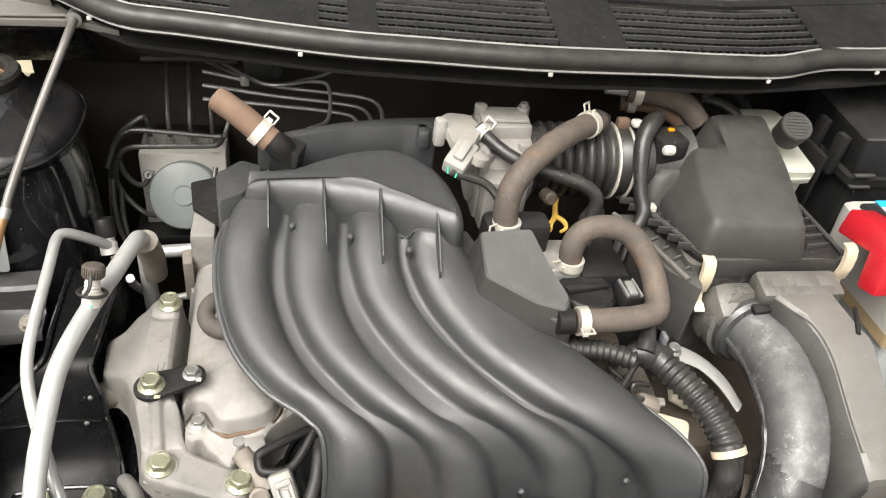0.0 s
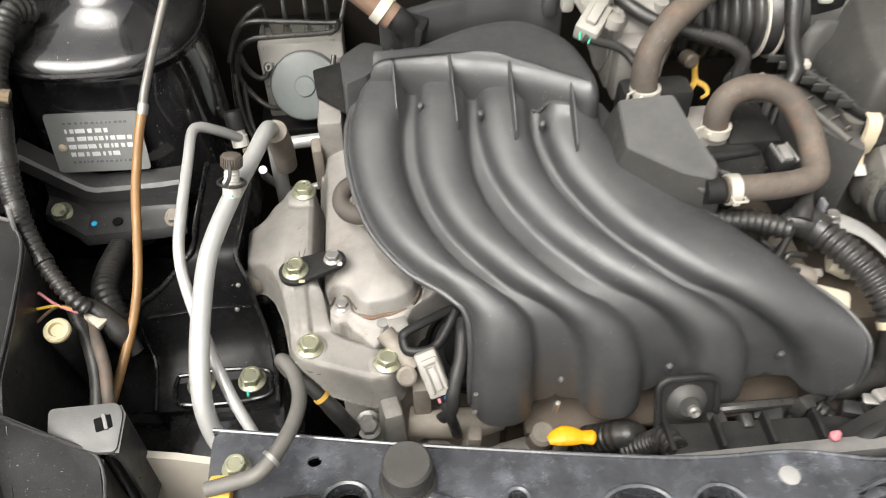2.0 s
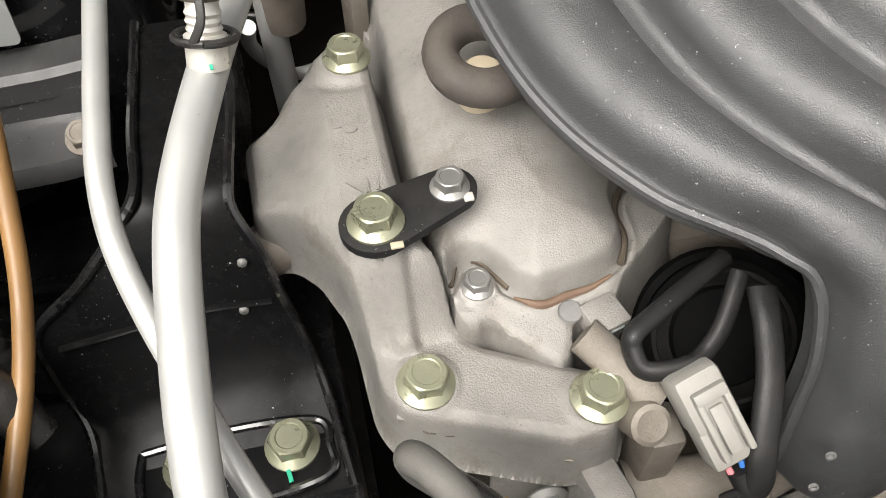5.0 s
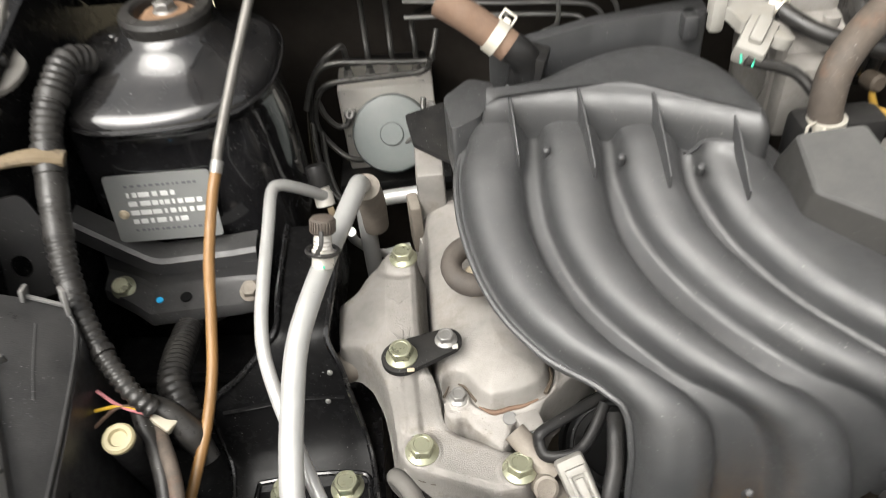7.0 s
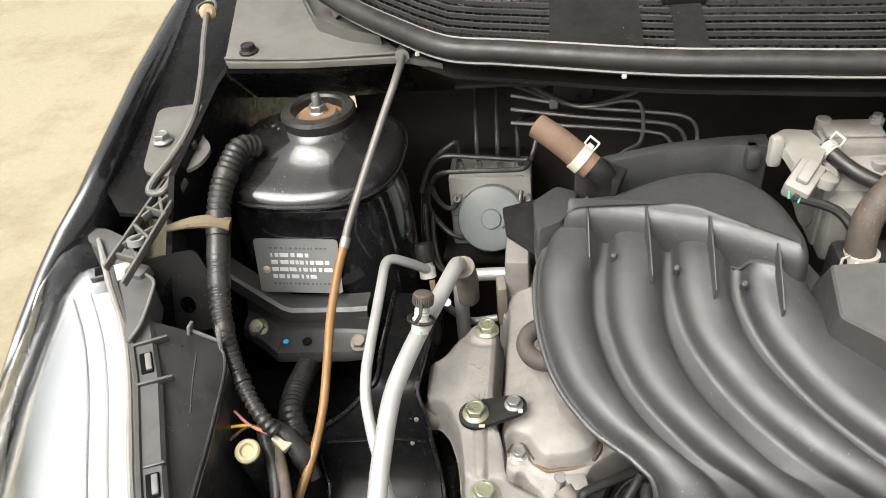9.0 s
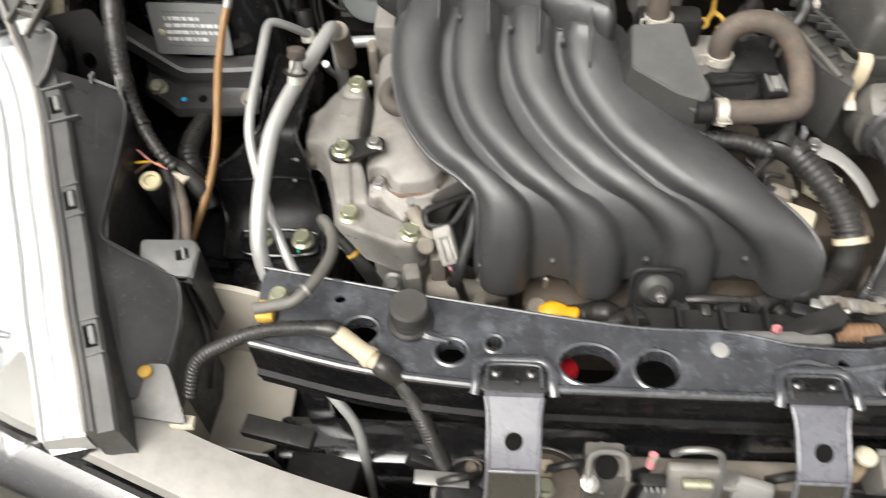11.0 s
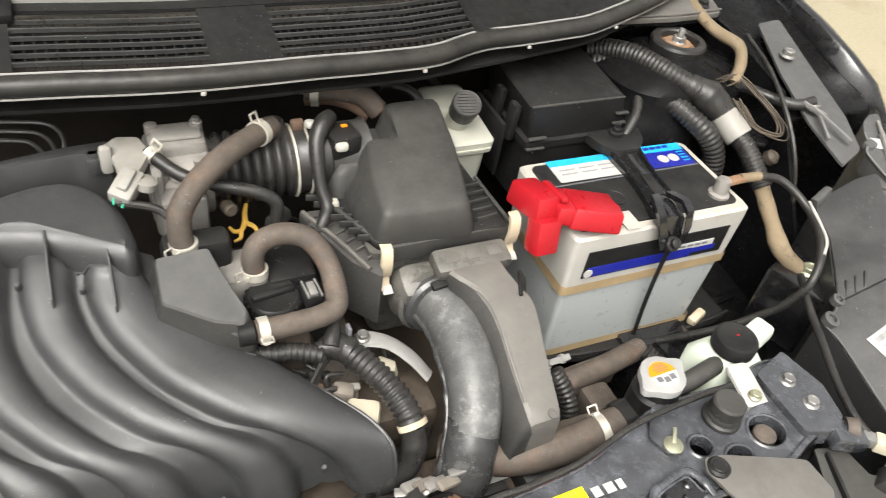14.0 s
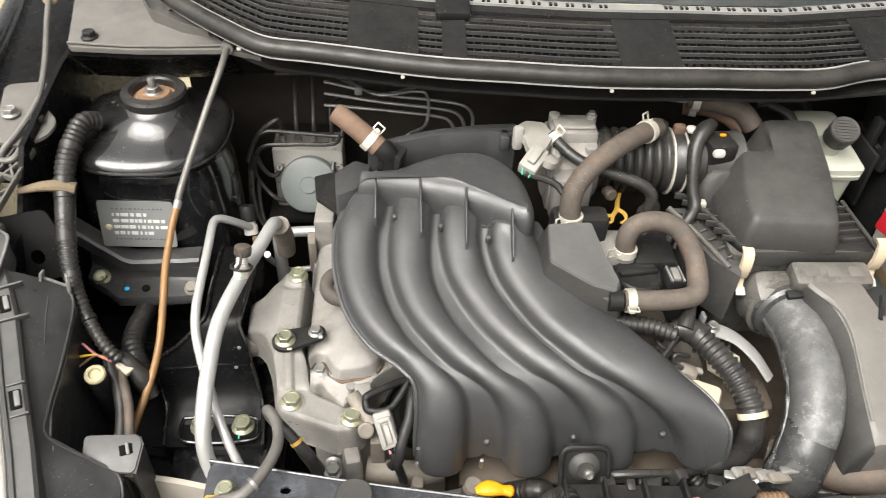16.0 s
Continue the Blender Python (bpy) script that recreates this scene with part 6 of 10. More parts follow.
part("clip_tab", bar((-0.176, 0.628, 0.806), (-0.174, 0.623, 0.790), 0.006, 0.0015), M["tapewrap"], ac2)

# brake pressure unit
ab = thing("brake_pressure_unit", (-0.127, 0.81, 0.70), "aluminium brake pressure unit with a round grey motor", "brake unit")
part("valve_block", box((0.098, 0.048, 0.10), pose(-0.127, 0.822, 0.752), 0.003), M["bright"], ab, "machined aluminium valve block")
part("motor", lathe([(0.036, -0.02), (0.040, 0.0), (0.040, 0.028), (0.038, 0.032), (0.034, 0.0335), (0.012, 0.034), (0.011, 0.037), (0.004, 0.0375)], (-0.124, 0.790, 0.752), (0, -0.86, 0.5), 36), M["absgrey"], ab, "round grey motor cap")
part("rear_cover", box((0.09, 0.05, 0.09), pose(-0.127, 0.865, 0.745), 0.006), M["black"], ab)
for x in (-0.166, -0.083):
    bolt(ab, (x, 0.793, 0.776), "steel", 0.55, (60, 0, 0))
NUTS = (-0.163, -0.141, -0.117, -0.093)
for x in NUTS:
    part("pipe_nut", lathe([(0.0056, 0), (0.0056, 0.007), (0.0046, 0.008), (0.0042, 0.013), (0.003, 0.014)], (x, 0.815, 0.802), seg=6), M["steel"], ab)
PIPES = (
    [(-0.163, 0.815, 0.815), (-0.163, 0.812, 0.838), (-0.167, 0.806, 0.845), (-0.186, 0.801, 0.832), (-0.200, 0.797, 0.812), (-0.208, 0.785, 0.790)],
    [(-0.070, 0.815, 0.850), (-0.076, 0.802, 0.832), (-0.083, 0.800, 0.825), (-0.138, 0.800, 0.829), (-0.178, 0.800, 0.831), (-0.196, 0.798, 0.818), (-0.204, 0.796, 0.795), (-0.210, 0.792, 0.749), (-0.212, 0.785, 0.700)],
    [(-0.079, 0.785, 0.834), (-0.083, 0.785, 0.825), (-0.096, 0.785, 0.821), (-0.145, 0.785, 0.820), (-0.181, 0.785, 0.817), (-0.195, 0.785, 0.801), (-0.200, 0.785, 0.772), (-0.188, 0.780, 0.749), (-0.169, 0.770, 0.737), (-0.144, 0.762, 0.742), (-0.109, 0.758, 0.760), (-0.094, 0.765, 0.772), (-0.089, 0.785, 0.792)],
    [(-0.195, 0.789, 0.797), (-0.190, 0.788, 0.780), (-0.180, 0.786, 0.768), (-0.170, 0.787, 0.768), (-0.165, 0.792, 0.780)],
    [(-0.141, 0.815, 0.812), (-0.141, 0.817, 0.835), (-0.143, 0.845, 0.862), (-0.145, 0.875, 0.882)],
    [(-0.117, 0.815, 0.812), (-0.117, 0.817, 0.835), (-0.118, 0.845, 0.862), (-0.120, 0.875, 0.882)],
    [(-0.093, 0.815, 0.812), (-0.093, 0.818, 0.835), (-0.094, 0.830, 0.850), (-0.088, 0.845, 0.854), (-0.075, 0.862, 0.850)],
    [(-0.204, 0.785, 0.775), (-0.203, 0.770, 0.745), (-0.196, 0.755, 0.715), (-0.180, 0.745, 0.700), (-0.150, 0.742, 0.698)],
    [(-0.196, 0.782, 0.765), (-0.195, 0.768, 0.735), (-0.188, 0.752, 0.708), (-0.172, 0.742, 0.692), (-0.150, 0.738, 0.690)],
)
for pts in PIPES:
    part("brake_pipe", tube(pts, 0.0030, 10, 8), M["brakepipe"], ab)
ab.location.z += 0.016
part("foot_bracket", box((0.12, 0.06, 0.01), pose(-0.127, 0.80, 0.698), 0.002), M["black"], ab)
wl = thing("brake_line", (0.0, 0.80, 0.90), "thin steel brake lines along the firewall", "pipe", "brake lines")
part("line", tube([(-0.09, 0.86, 0.91), (-0.03, 0.77, 0.925), (0.02, 0.778, 0.925), (0.038, 0.775, 0.92), (0.036, 0.74, 0.90), (0.012, 0.69, 0.915), (0.0, 0.66, 0.91)], 0.0022, 8), M["steel"], wl)
part("line", tube([(-0.10, 0.87, 0.90), (-0.03, 0.79, 0.915), (0.02, 0.80, 0.918), (0.05, 0.82, 0.92)], 0.0022, 8), M["steel"], wl)
single("black_shield", sheet(rounded([(-0.106, 0.70), (-0.058, 0.72), (-0.055, 0.61), (-0.10, 0.655)], 0.004), [], 0.845, 0.004, bevel=0.001), M["black"], "black plastic shield beside the manifold", "shield")
ear = thing("engine_ear", (-0.095, 0.655, 0.74), "tall aluminium lug of the front cover", "lug")
part("lug", box((0.024, 0.05, 0.08), pose(-0.088, 0.64, 0.80), 0.004), M["alu"], ear)

# identification plate on the tower
pl = thing("identification_plate", (-0.313, 0.606, 0.81), "stamped metal identification plate riveted to the tower", "plate")
pm = Matrix.Translation((-0.3125, 0.6250, 0.8265)) @ pose(0, 0, 0, 78, 0, 0) @ pose(0, 0, 0, 0, 0, -1)
b = sheet(rounded([(-0.044, -0.031), (0.044, -0.031), (0.044, 0.031), (-0.044, 0.031)], 0.004), [], 0.0008, 0.0012)
bmesh.ops.transform(b, matrix=pm, verts=b.verts)
face_plate = part("plate", b, M["plate"], pl)
random.seed(5)
for row in range(6):
    y = 0.021 - row * 0.0082
    x = -0.028
    while x < 0.032:
        w = random.uniform(0.002, 0.009) if row not in (0, 5) else random.uniform(0.0015, 0.0035)
        b = box((w, 0.0042 if row not in (0, 5) else 0.0022, 0.0005), pm @ pose(x + w / 2, y, 0.001), 0)
        part("print_bar", b, M["print"] if row not in (0, 5) else M["ink"], face_plate)
        x += w + random.uniform(0.0012, 0.003)
        if row in (1, 4) and x > 0.012:
            break
part("plate_rivet", lathe([(0.0042, 0), (0.0042, 0.0015), (0.002, 0.003)], pm @ Vector((-0.034, -0.004, 0.001)), (0, -1, 0.1), 14), M["clip"], pl)

# hood prop
rod = thing("hood_prop", (-0.24, 0.56, 0.72), "grey steel hood prop rod with an orange-brown sleeve", "prop rod")
part("rod", tube([(-0.199, 0.737, 1.004), (-0.2005, 0.700, 0.998), (-0.2135, 0.660, 0.9688), (-0.2262, 0.620, 0.9385), (-0.2385, 0.590, 0.9081), (-0.2425, 0.577, 0.894)], 0.0038, 12), M["rod"], rod)
part("sleeve", tube([(-0.2425, 0.577, 0.894), (-0.2476, 0.560, 0.8772), (-0.2535, 0.530, 0.8464), (-0.2552, 0.500, 0.8172), (-0.2567, 0.470, 0.7920), (-0.2612, 0.440, 0.7718), (-0.2682, 0.410, 0.7564), (-0.2758, 0.380, 0.7424)], 0.0041, 14), M["amber"], rod, "orange-brown plastic sleeve")
part("collar", tube([(-0.2410, 0.581, 0.898), (-0.2432, 0.5745, 0.8915)], 0.0047, 14), M["steel"], rod)
part("pivot", lathe([(0.007, -0.006), (0.007, 0.006)], (-0.199, 0.738, 1.004), (0, 1, 0), 16), M["steel"], rod)

# corrugated looms
def loom(name, pts, r, label, key="rubber", pitch=0.006, depth=0.0012, group="wiring looms"):
    t = thing(name, pts[0], label, "wiring loom", group)
    part("sleeve", tube(pts, r, 14, 8, ribs=(pitch, depth)), M[key], t, angle=80)
    return t


LM = [(-0.345, 0.675, 0.940), (-0.3557, 0.660, 0.947), (-0.3623, 0.640, 0.9384), (-0.3662, 0.620, 0.9273), (-0.3664, 0.600, 0.9135), (-0.3636, 0.580, 0.8983), (-0.3608, 0.560, 0.8837), (-0.3568, 0.540, 0.8699), (-0.3511, 0.520, 0.8565), (-0.3430, 0.500, 0.8434), (-0.3312, 0.480, 0.8310), (-0.3169, 0.460, 0.8193), (-0.3028, 0.445, 0.8081), (-0.290, 0.438, 0.796)]
lm = loom("wiring_loom", LM, [0.0102, 0.0106, 0.0106, 0.0104, 0.0100, 0.0098, 0.0096, 0.0092, 0.0086, 0.0080, 0.0070, 0.0064, 0.0062, 0.0060], "thick black corrugated wiring loom along the wing")
for j, span, r in ((2, 0.3, 0.0122), (4, 0.9, 0.0118), (5, 0.9, 0.0114), (6, 0.85, 0.0108), (8, 0.25, 0.0098), (10, 0.2, 0.0082)):
    a, b = Vector(LM[j]), Vector(LM[j + 1])
    part("tape_wrap", tube([a.lerp(b, 0.5 - span / 2), a.lerp(b, 0.5), a.lerp(b, 0.5 + span / 2)], r, 16, 8, dents=0.14), M["rubber"], lm, "black tape wrap")
part("tape_tag", tube([(-0.405, 0.570, 0.917), (-0.385, 0.580, 0.916), (-0.368, 0.586, 0.913), (-0.352, 0.588, 0.908)], [0.004, 0.007, 0.0085, 0.008], 10, flat=0.7), M["tapewrap"], lm, "beige cloth tape tag")
loom("wiring_loom", [(-0.300, 0.620, 0.705), (-0.3060, 0.585, 0.730), (-0.3045, 0.560, 0.7421), (-0.3020, 0.540, 0.7511), (-0.3000, 0.520, 0.7590), (-0.2972, 0.500, 0.7655), (-0.2934, 0.480, 0.7700), (-0.285, 0.462, 0.765), (-0.276, 0.448, 0.752)], 0.0112, "black corrugated loom below the tower bracket")
l3 = thing("taped_cable", (-0.30, 0.41, 0.74), "dusty taped cable going down beside the rod", "cable")
part("cable", tube([(-0.306, 0.447, 0.790), (-0.299, 0.432, 0.786), (-0.288, 0.412, 0.778), (-0.280, 0.385, 0.768), (-0.277, 0.360, 0.758), (-0.270, 0.335, 0.74), (-0.25, 0.30, 0.70), (-0.25, 0.26, 0.66)], 0.0062, 12, dents=0.1), M["rubber"], l3)
wp = thing("loose_wires", (-0.30, 0.44, 0.785), "cut pink, yellow and dark wires at a loom connector", "wires")
for (x0, y0, z0), key in (((-0.327, 0.447, 0.812), "pink"), ((-0.330, 0.434, 0.806), "wireyellow"), ((-0.328, 0.424, 0.800), "rusthose")):
    part("wire", tube([(x0, y0, z0), (-0.312, 0.440, 0.801), (-0.291, 0.438, 0.789)], 0.0014, 8), M[key], wp)
part("connector", box((0.017, 0.013, 0.010), pose(-0.2862, 0.4365, 0.7853, 0, 22, -35), 0.002), M["fluid"], wp, "cream connector")
part("loom_end", tube([(-0.296, 0.446, 0.796), (-0.283, 0.442, 0.785), (-0.272, 0.435, 0.768), (-0.262, 0.425, 0.750)], [0.006, 0.009, 0.0105, 0.008], 12, dents=0.15), M["rubber"], wp)
nt = thing("panel_nut", (-0.305, 0.411, 0.800), "round cream plastic panel nut", "nut")
part("nut", lathe([(0.0105, 0), (0.0105, 0.003), (0.0090, 0.0045), (0.0062, 0.0045), (0.005, 0.002), (0.002, 0.002)], (-0.305, 0.411, 0.804), (0.1, -0.3, 1), 24), M["creamnut"], nt)
part("stud_base", lathe([(0.012, -0.12), (0.010, -0.004), (0.009, 0.0)], (-0.305, 0.411, 0.804), (0.1, -0.3, 1), 18), M["black"], nt)
drop = thing("drop_tube", (-0.262, 0.35, 0.70), "greyish translucent tube behind the corner bracket", "hose", "hoses")
part("tube", tube([(-0.291, 0.432, 0.782), (-0.280, 0.410, 0.782), (-0.272, 0.390, 0.778), (-0.268, 0.370, 0.770), (-0.266, 0.350, 0.750), (-0.262, 0.335, 0.71)], 0.0050, 14, 8, dents=0.05), M["hose"], drop)
# tower foot bracket with two bolts
tb = thing("tower_bracket", (-0.30, 0.59, 0.74), "grey-black pressed steel channel bracket bolted below the tower", "bracket")
rings = []
for x, y0, z0, w in ((-0.381, 0.612, 0.763, 0.018), (-0.352, 0.598, 0.759, 0.024), (-0.337, 0.588, 0.756, 0.026), (-0.333, 0.586, 0.758, 0.026), (-0.262, 0.583, 0.763, 0.024), (-0.236, 0.580, 0.767, 0.020)):
    rings.append([Vector((x, y0 + q, z0 + r)) for q, r in ((w * 0.7, 0.016), (w * 0.55, 0.003), (w * 0.4, 0.0), (-w * 0.6, -0.003), (-w * 0.75, -0.009), (-w * 0.75, -0.013), (-w * 0.5, -0.007), (w * 0.6, -0.004), (w * 0.85, 0.015))])
part("bracket", loft(rings), M["splash"], tb)
rings = []
for x, y0, z0, h in ((-0.395, 0.625, 0.822, 0.018), (-0.372, 0.619, 0.808, 0.018), (-0.350, 0.613, 0.795, 0.017), (-0.334, 0.608, 0.787, 0.015), (-0.324, 0.606, 0.785, 0.014), (-0.262, 0.604, 0.789, 0.013), (-0.241, 0.603, 0.792, 0.012)):
    rings.append([Vector((x, y0 + q, z0 + r)) for q, r in ((0.020, 0.001), (0.0, 0.0), (-0.004, -0.003), (-0.006, -h), (-0.003, -h), (0.0, -0.006), (0.020, -0.005))])
part("rear_channel", loft(rings), M["splash"], tb)
bolt(tb, (-0.3640, 0.601, 0.760), "zinc", 0.95, (30, 0, 0))
bolt(tb, (-0.2476, 0.5755, 0.7665), "alu_dark", 0.85, (20, 0, 0), "brownish worn bolt")
part("slot", lathe([(0.005, 0), (0.005, 0.0012), (0.002, 0.001)], (-0.306, 0.5825, 0.7595), (0, -0.15, 1), 14), M["void"], tb)
part("paint_dot", lathe([(0.003, 0), (0.003, 0.0012), (0.001, 0.0014)], (-0.3295, 0.5835, 0.7575), (0, -0.15, 1), 12), M["cyan"], tb)
# hood hinge stay and wing fittings
hg = thing("hinge_stay", (-0.41, 0.60, 0.90), "grey cast headlamp stay with a plate, rod and lattice", "bracket")
part("plate", sheet(rounded([(-0.452, 0.705), (-0.405, 0.712), (-0.395, 0.668), (-0.378, 0.650), (-0.384, 0.628), (-0.410, 0.612), (-0.44, 0.62)], 0.010), [oval(-0.40, 0.688, 0.004, 0.004, 2, 12)[::-1]], lambda x, y: 0.955 + 0.24 * (y - 0.65), 0.004, bevel=0.001), M["dusty"], hg, "grey primed steel plate")
bolt(hg, (-0.431, 0.658, 0.958), "steel", 0.9)
part("rod_clip", box((0.014, 0.010, 0.008), pose(-0.398, 0.645, 0.960, 0, 0, 20), 0.002), M["black"], hg)
part("rod", tube([(-0.424, 0.815, 1.022), (-0.418, 0.78, 1.01), (-0.408, 0.73, 0.992), (-0.402, 0.684, 0.976), (-0.404, 0.655, 0.966), (-0.412, 0.63, 0.956), (-0.424, 0.605, 0.945), (-0.424, 0.595, 0.94), (-0.410, 0.596, 0.942), (-0.403, 0.62, 0.950)], 0.0036, 10), M["rod"], hg)
part("rod_grommet", lathe([(0.0085, -0.006), (0.0090, 0.003), (0.005, 0.006)], (-0.425, 0.82, 1.022), (0.3, -0.6, 0.4), 16), M["tape"], hg)
part("rod_clip_loop", tube([(-0.434, 0.815, 1.024), (-0.438, 0.828, 1.026), (-0.430, 0.838, 1.028), (-0.420, 0.834, 1.028), (-0.416, 0.822, 1.024)], 0.0016, 8), M["rod"], hg)
for p0, p1 in (((-0.416, 0.615, 0.940), (-0.440, 0.515, 0.915)), ((-0.396, 0.615, 0.940), (-0.418, 0.500, 0.910)), ((-0.420, 0.60, 0.936), (-0.400, 0.59, 0.934)), ((-0.424, 0.58, 0.932), (-0.402, 0.573, 0.929)), ((-0.428, 0.56, 0.927), (-0.408, 0.545, 0.922)), ((-0.408, 0.56, 0.925), (-0.432, 0.54, 0.92)),
               ((-0.418, 0.60, 0.936), (-0.404, 0.57, 0.928)), ((-0.402, 0.60, 0.936), (-0.424, 0.57, 0.928)), ((-0.435, 0.53, 0.917), (-0.412, 0.525, 0.915))):
    part("lattice_bar", bar(p0, p1, 0.003, 0.008), M["dusty"], hg)
part("lattice_ring", lathe([(0.008, -0.003), (0.008, 0.003), (0.005, 0.003), (0.005, -0.003)], (-0.422, 0.545, 0.922), (0, 0.2, 1), 18), M["primer"], hg)
wb = thing("wing_bracket", (-0.385, 0.53, 0.80), "black steel wing bracket with a hole", "bracket")
b = sheet(rounded([(-0.03, -0.04), (0.025, -0.04), (0.03, 0.0), (0.02, 0.04), (-0.03, 0.04)], 0.008), [oval(0.0, -0.012, 0.007, 0.009, 2, 16)[::-1]], 0.002, 0.003)
bmesh.ops.transform(b, matrix=pose(-0.395, 0.545, 0.86, 70, 0, 20), verts=b.verts)
part("plate", b, M["cowl"], wb)

# ---- headlamps and their covers, one each side ----


LAMP_SHIFT = 2 * CX + 0.105


def headlamp(side):
    """The left lamp, or its mirror image on the other side."""
    def put(name, bm, mat, parent, label="", angle=32):
        if side:
            for v in bm.verts:
                v.co.x = LAMP_SHIFT - v.co.x
            bmesh.ops.reverse_faces(bm, faces=bm.faces)
        return part(name, bm, mat, parent, label, angle)
    hl = thing("headlamp", (LAMP_SHIFT + 0.46 if side else -0.46, 0.40, 0.60), "large clear headlamp with a bright reflector and grey bezel", "headlamp", "headlamps")
    # y, outer x, inner x, inner height, outer drop
    sec = ((0.570, -0.512, -0.478, 0.901, 0.004), (0.545, -0.525, -0.462, 0.898, 0.018), (0.515, -0.535, -0.444, 0.893, 0.040), (0.473, -0.543, -0.416, 0.885, 0.055), (0.425, -0.546, -0.393, 0.872, 0.066), (0.357, -0.541, -0.367, 0.856, 0.088), (0.296, -0.527, -0.342, 0.842, 0.110), (0.242, -0.503, -0.323, 0.826, 0.124), (0.191, -0.470, -0.304, 0.806, 0.138), (0.150, -0.430, -0.290, 0.790, 0.148))

    def crown(y, xo, xi, z, drop, up, inset):
        w = xi - xo
        return [(xi - w * u - (inset if u == 0 else 0) + (inset if u == 1 else 0), y - 0.018 * u, z + up - drop * d + 0.004 * math.sin(math.pi * u)) for u, d in ((0, 0), (0.12, 0.01), (0.3, 0.07), (0.5, 0.2), (0.7, 0.42), (0.86, 0.7), (1, 1))]

    def shell(up, inset, deep):
        return [[Vector(v) for v in crown(*q, up, inset) + [(q[1] + inset + 0.004, q[0] - 0.018, q[3] - q[4] - deep), (q[2] - inset, q[0], q[3] - deep)]] for q in sec]
    put("reflector", loft(shell(-0.030, 0.008, 0.17)), M["chrome"], hl, "bright silvered reflector", angle=40)
    rings = []
    for q in sec:
        c = [Vector(v) for v in crown(*q, 0.0, 0.0)]
        rings.append(c + [v - Vector((0, 0, 0.003)) for v in c[::-1]])
    lens = put("lens", loft(rings), M["glass"], hl, "clear lens", angle=60)
    lens.visible_shadow = False
    # bezel under the inner edge of the lens, with its two raised seams
    rings = []
    for y, xo, xi, z, drop in sec[2:]:
        w = min(0.040, 0.45 * (xi - xo))
        rings.append([Vector(v) for v in ((xi - 0.002, y, z - 0.006), (xi - w * 0.5, y - 0.001, z - 0.009), (xi - w, y - 0.003, z - 0.014), (xi - w - 0.004, y - 0.003, z - 0.030), (xi - 0.002, y, z - 0.030))])
    put("bezel", loft(rings), M["bezel"], hl, "pale grey inner bezel", angle=50)
    for u in (0.55, 1.0):
        put("bezel_seam", tube([(xi - u * min(0.040, 0.45 * (xi - xo)), y - 0.003 * u, z - 0.0055 - 0.007 * u) for y, xo, xi, z, drop in sec[2:]], 0.0022, 8), M["bezel"], hl)
    # curved trim between the main beam and the indicator
    arc = [(-0.536, 0.352, 0.752), (-0.520, 0.318, 0.757), (-0.497, 0.284, 0.762), (-0.468, 0.258, 0.768), (-0.436, 0.240, 0.774), (-0.405, 0.230, 0.780)]
    put("lamp_trim", tube(arc, [0.004, 0.008, 0.010, 0.010, 0.008, 0.005], 12, 8, flat=0.5), M["steel"], hl, "dark chrome curved trim")
    put("lamp_trim", tube([(x + 0.016, y + 0.010, z + 0.006) for x, y, z in arc], 0.0035, 10, 8), M["chrome"], hl)
    # housing edge beside the lens
    rings = []
    for y, xo, xi, z, drop in sec[1:]:
        k = 0.030 if y > 0.5 else 0.026
        rings.append([Vector(v) for v in ((xi + 0.001, y, z + 0.001), (xi + 0.006, y, z + 0.005), (xi + 0.009, y, z + 0.004), (xi + 0.010, y, z + 0.001), (xi + k - 0.003, y + 0.004, z + 0.000), (xi + k, y + 0.004, z - 0.004), (xi + k + 0.004, y + 0.004, z - 0.16), (xi + 0.001, y, z - 0.16))])
    put("housing", loft(rings), M["panel"], hl, "dark grey housing edge")
    put("gasket", tube([(xi + 0.001, y, z + 0.003) for y, xo, xi, z, drop in sec], 0.0028, 8, dents=0.25), M["bumper"], hl, "pale uneven lens seam")
    ys, xs, zs = [q[0] for q in sec[::-1]], [q[2] for q in sec[::-1]], [q[3] for q in sec[::-1]]

    def on_edge(y):
        slope = (np.interp(y + 0.02, ys, xs) - np.interp(y - 0.02, ys, xs)) / 0.04
        fall = (np.interp(y + 0.02, ys, zs) - np.interp(y - 0.02, ys, zs)) / 0.04
        return Matrix.Translation((np.interp(y, ys, xs), y, np.interp(y, ys, zs))) @ pose(0, 0, 0, math.degrees(math.atan(fall)), 0, -math.degrees(math.atan(slope)))
    for y in (0.452, 0.418):
        put("housing_rib", box((0.032, 0.0026, 0.008), on_edge(y) @ pose(0.020, 0, 0.001), 0.0008), M["panel"], hl)
    for y in (0.352, 0.322, 0.232, 0.205):
        put("housing_rib", box((0.016, 0.0024, 0.005), on_edge(y) @ pose(0.018, 0, 0.001), 0.0008), M["panel"], hl)
    for y in (0.435, 0.337, 0.219):
        put("clip_window", box((0.010, 0.020, 0.003), on_edge(y) @ pose(0.016, 0, 0.0015), 0.001), M["void"], hl)
        put("clip_tongue", box((0.005, 0.016, 0.004), on_edge(y) @ pose(0.018, 0, 0.003), 0.001), M["greyplastic"], hl)
    # upper ear
    ear_z = lambda x, y: 0.898 + 0.18 * (y - 0.54) + 0.10 * (x + 0.45)
    ear = [(-0.500, 0.590), (-0.478, 0.588), (-0.452, 0.574), (-0.432, 0.552), (-0.418, 0.530), (-0.402, 0.518), (-0.398, 0.505), (-0.396, 0.472), (-0.400, 0.455), (-0.404, 0.455), (-0.436, 0.512), (-0.462, 0.552), (-0.490, 0.572)]
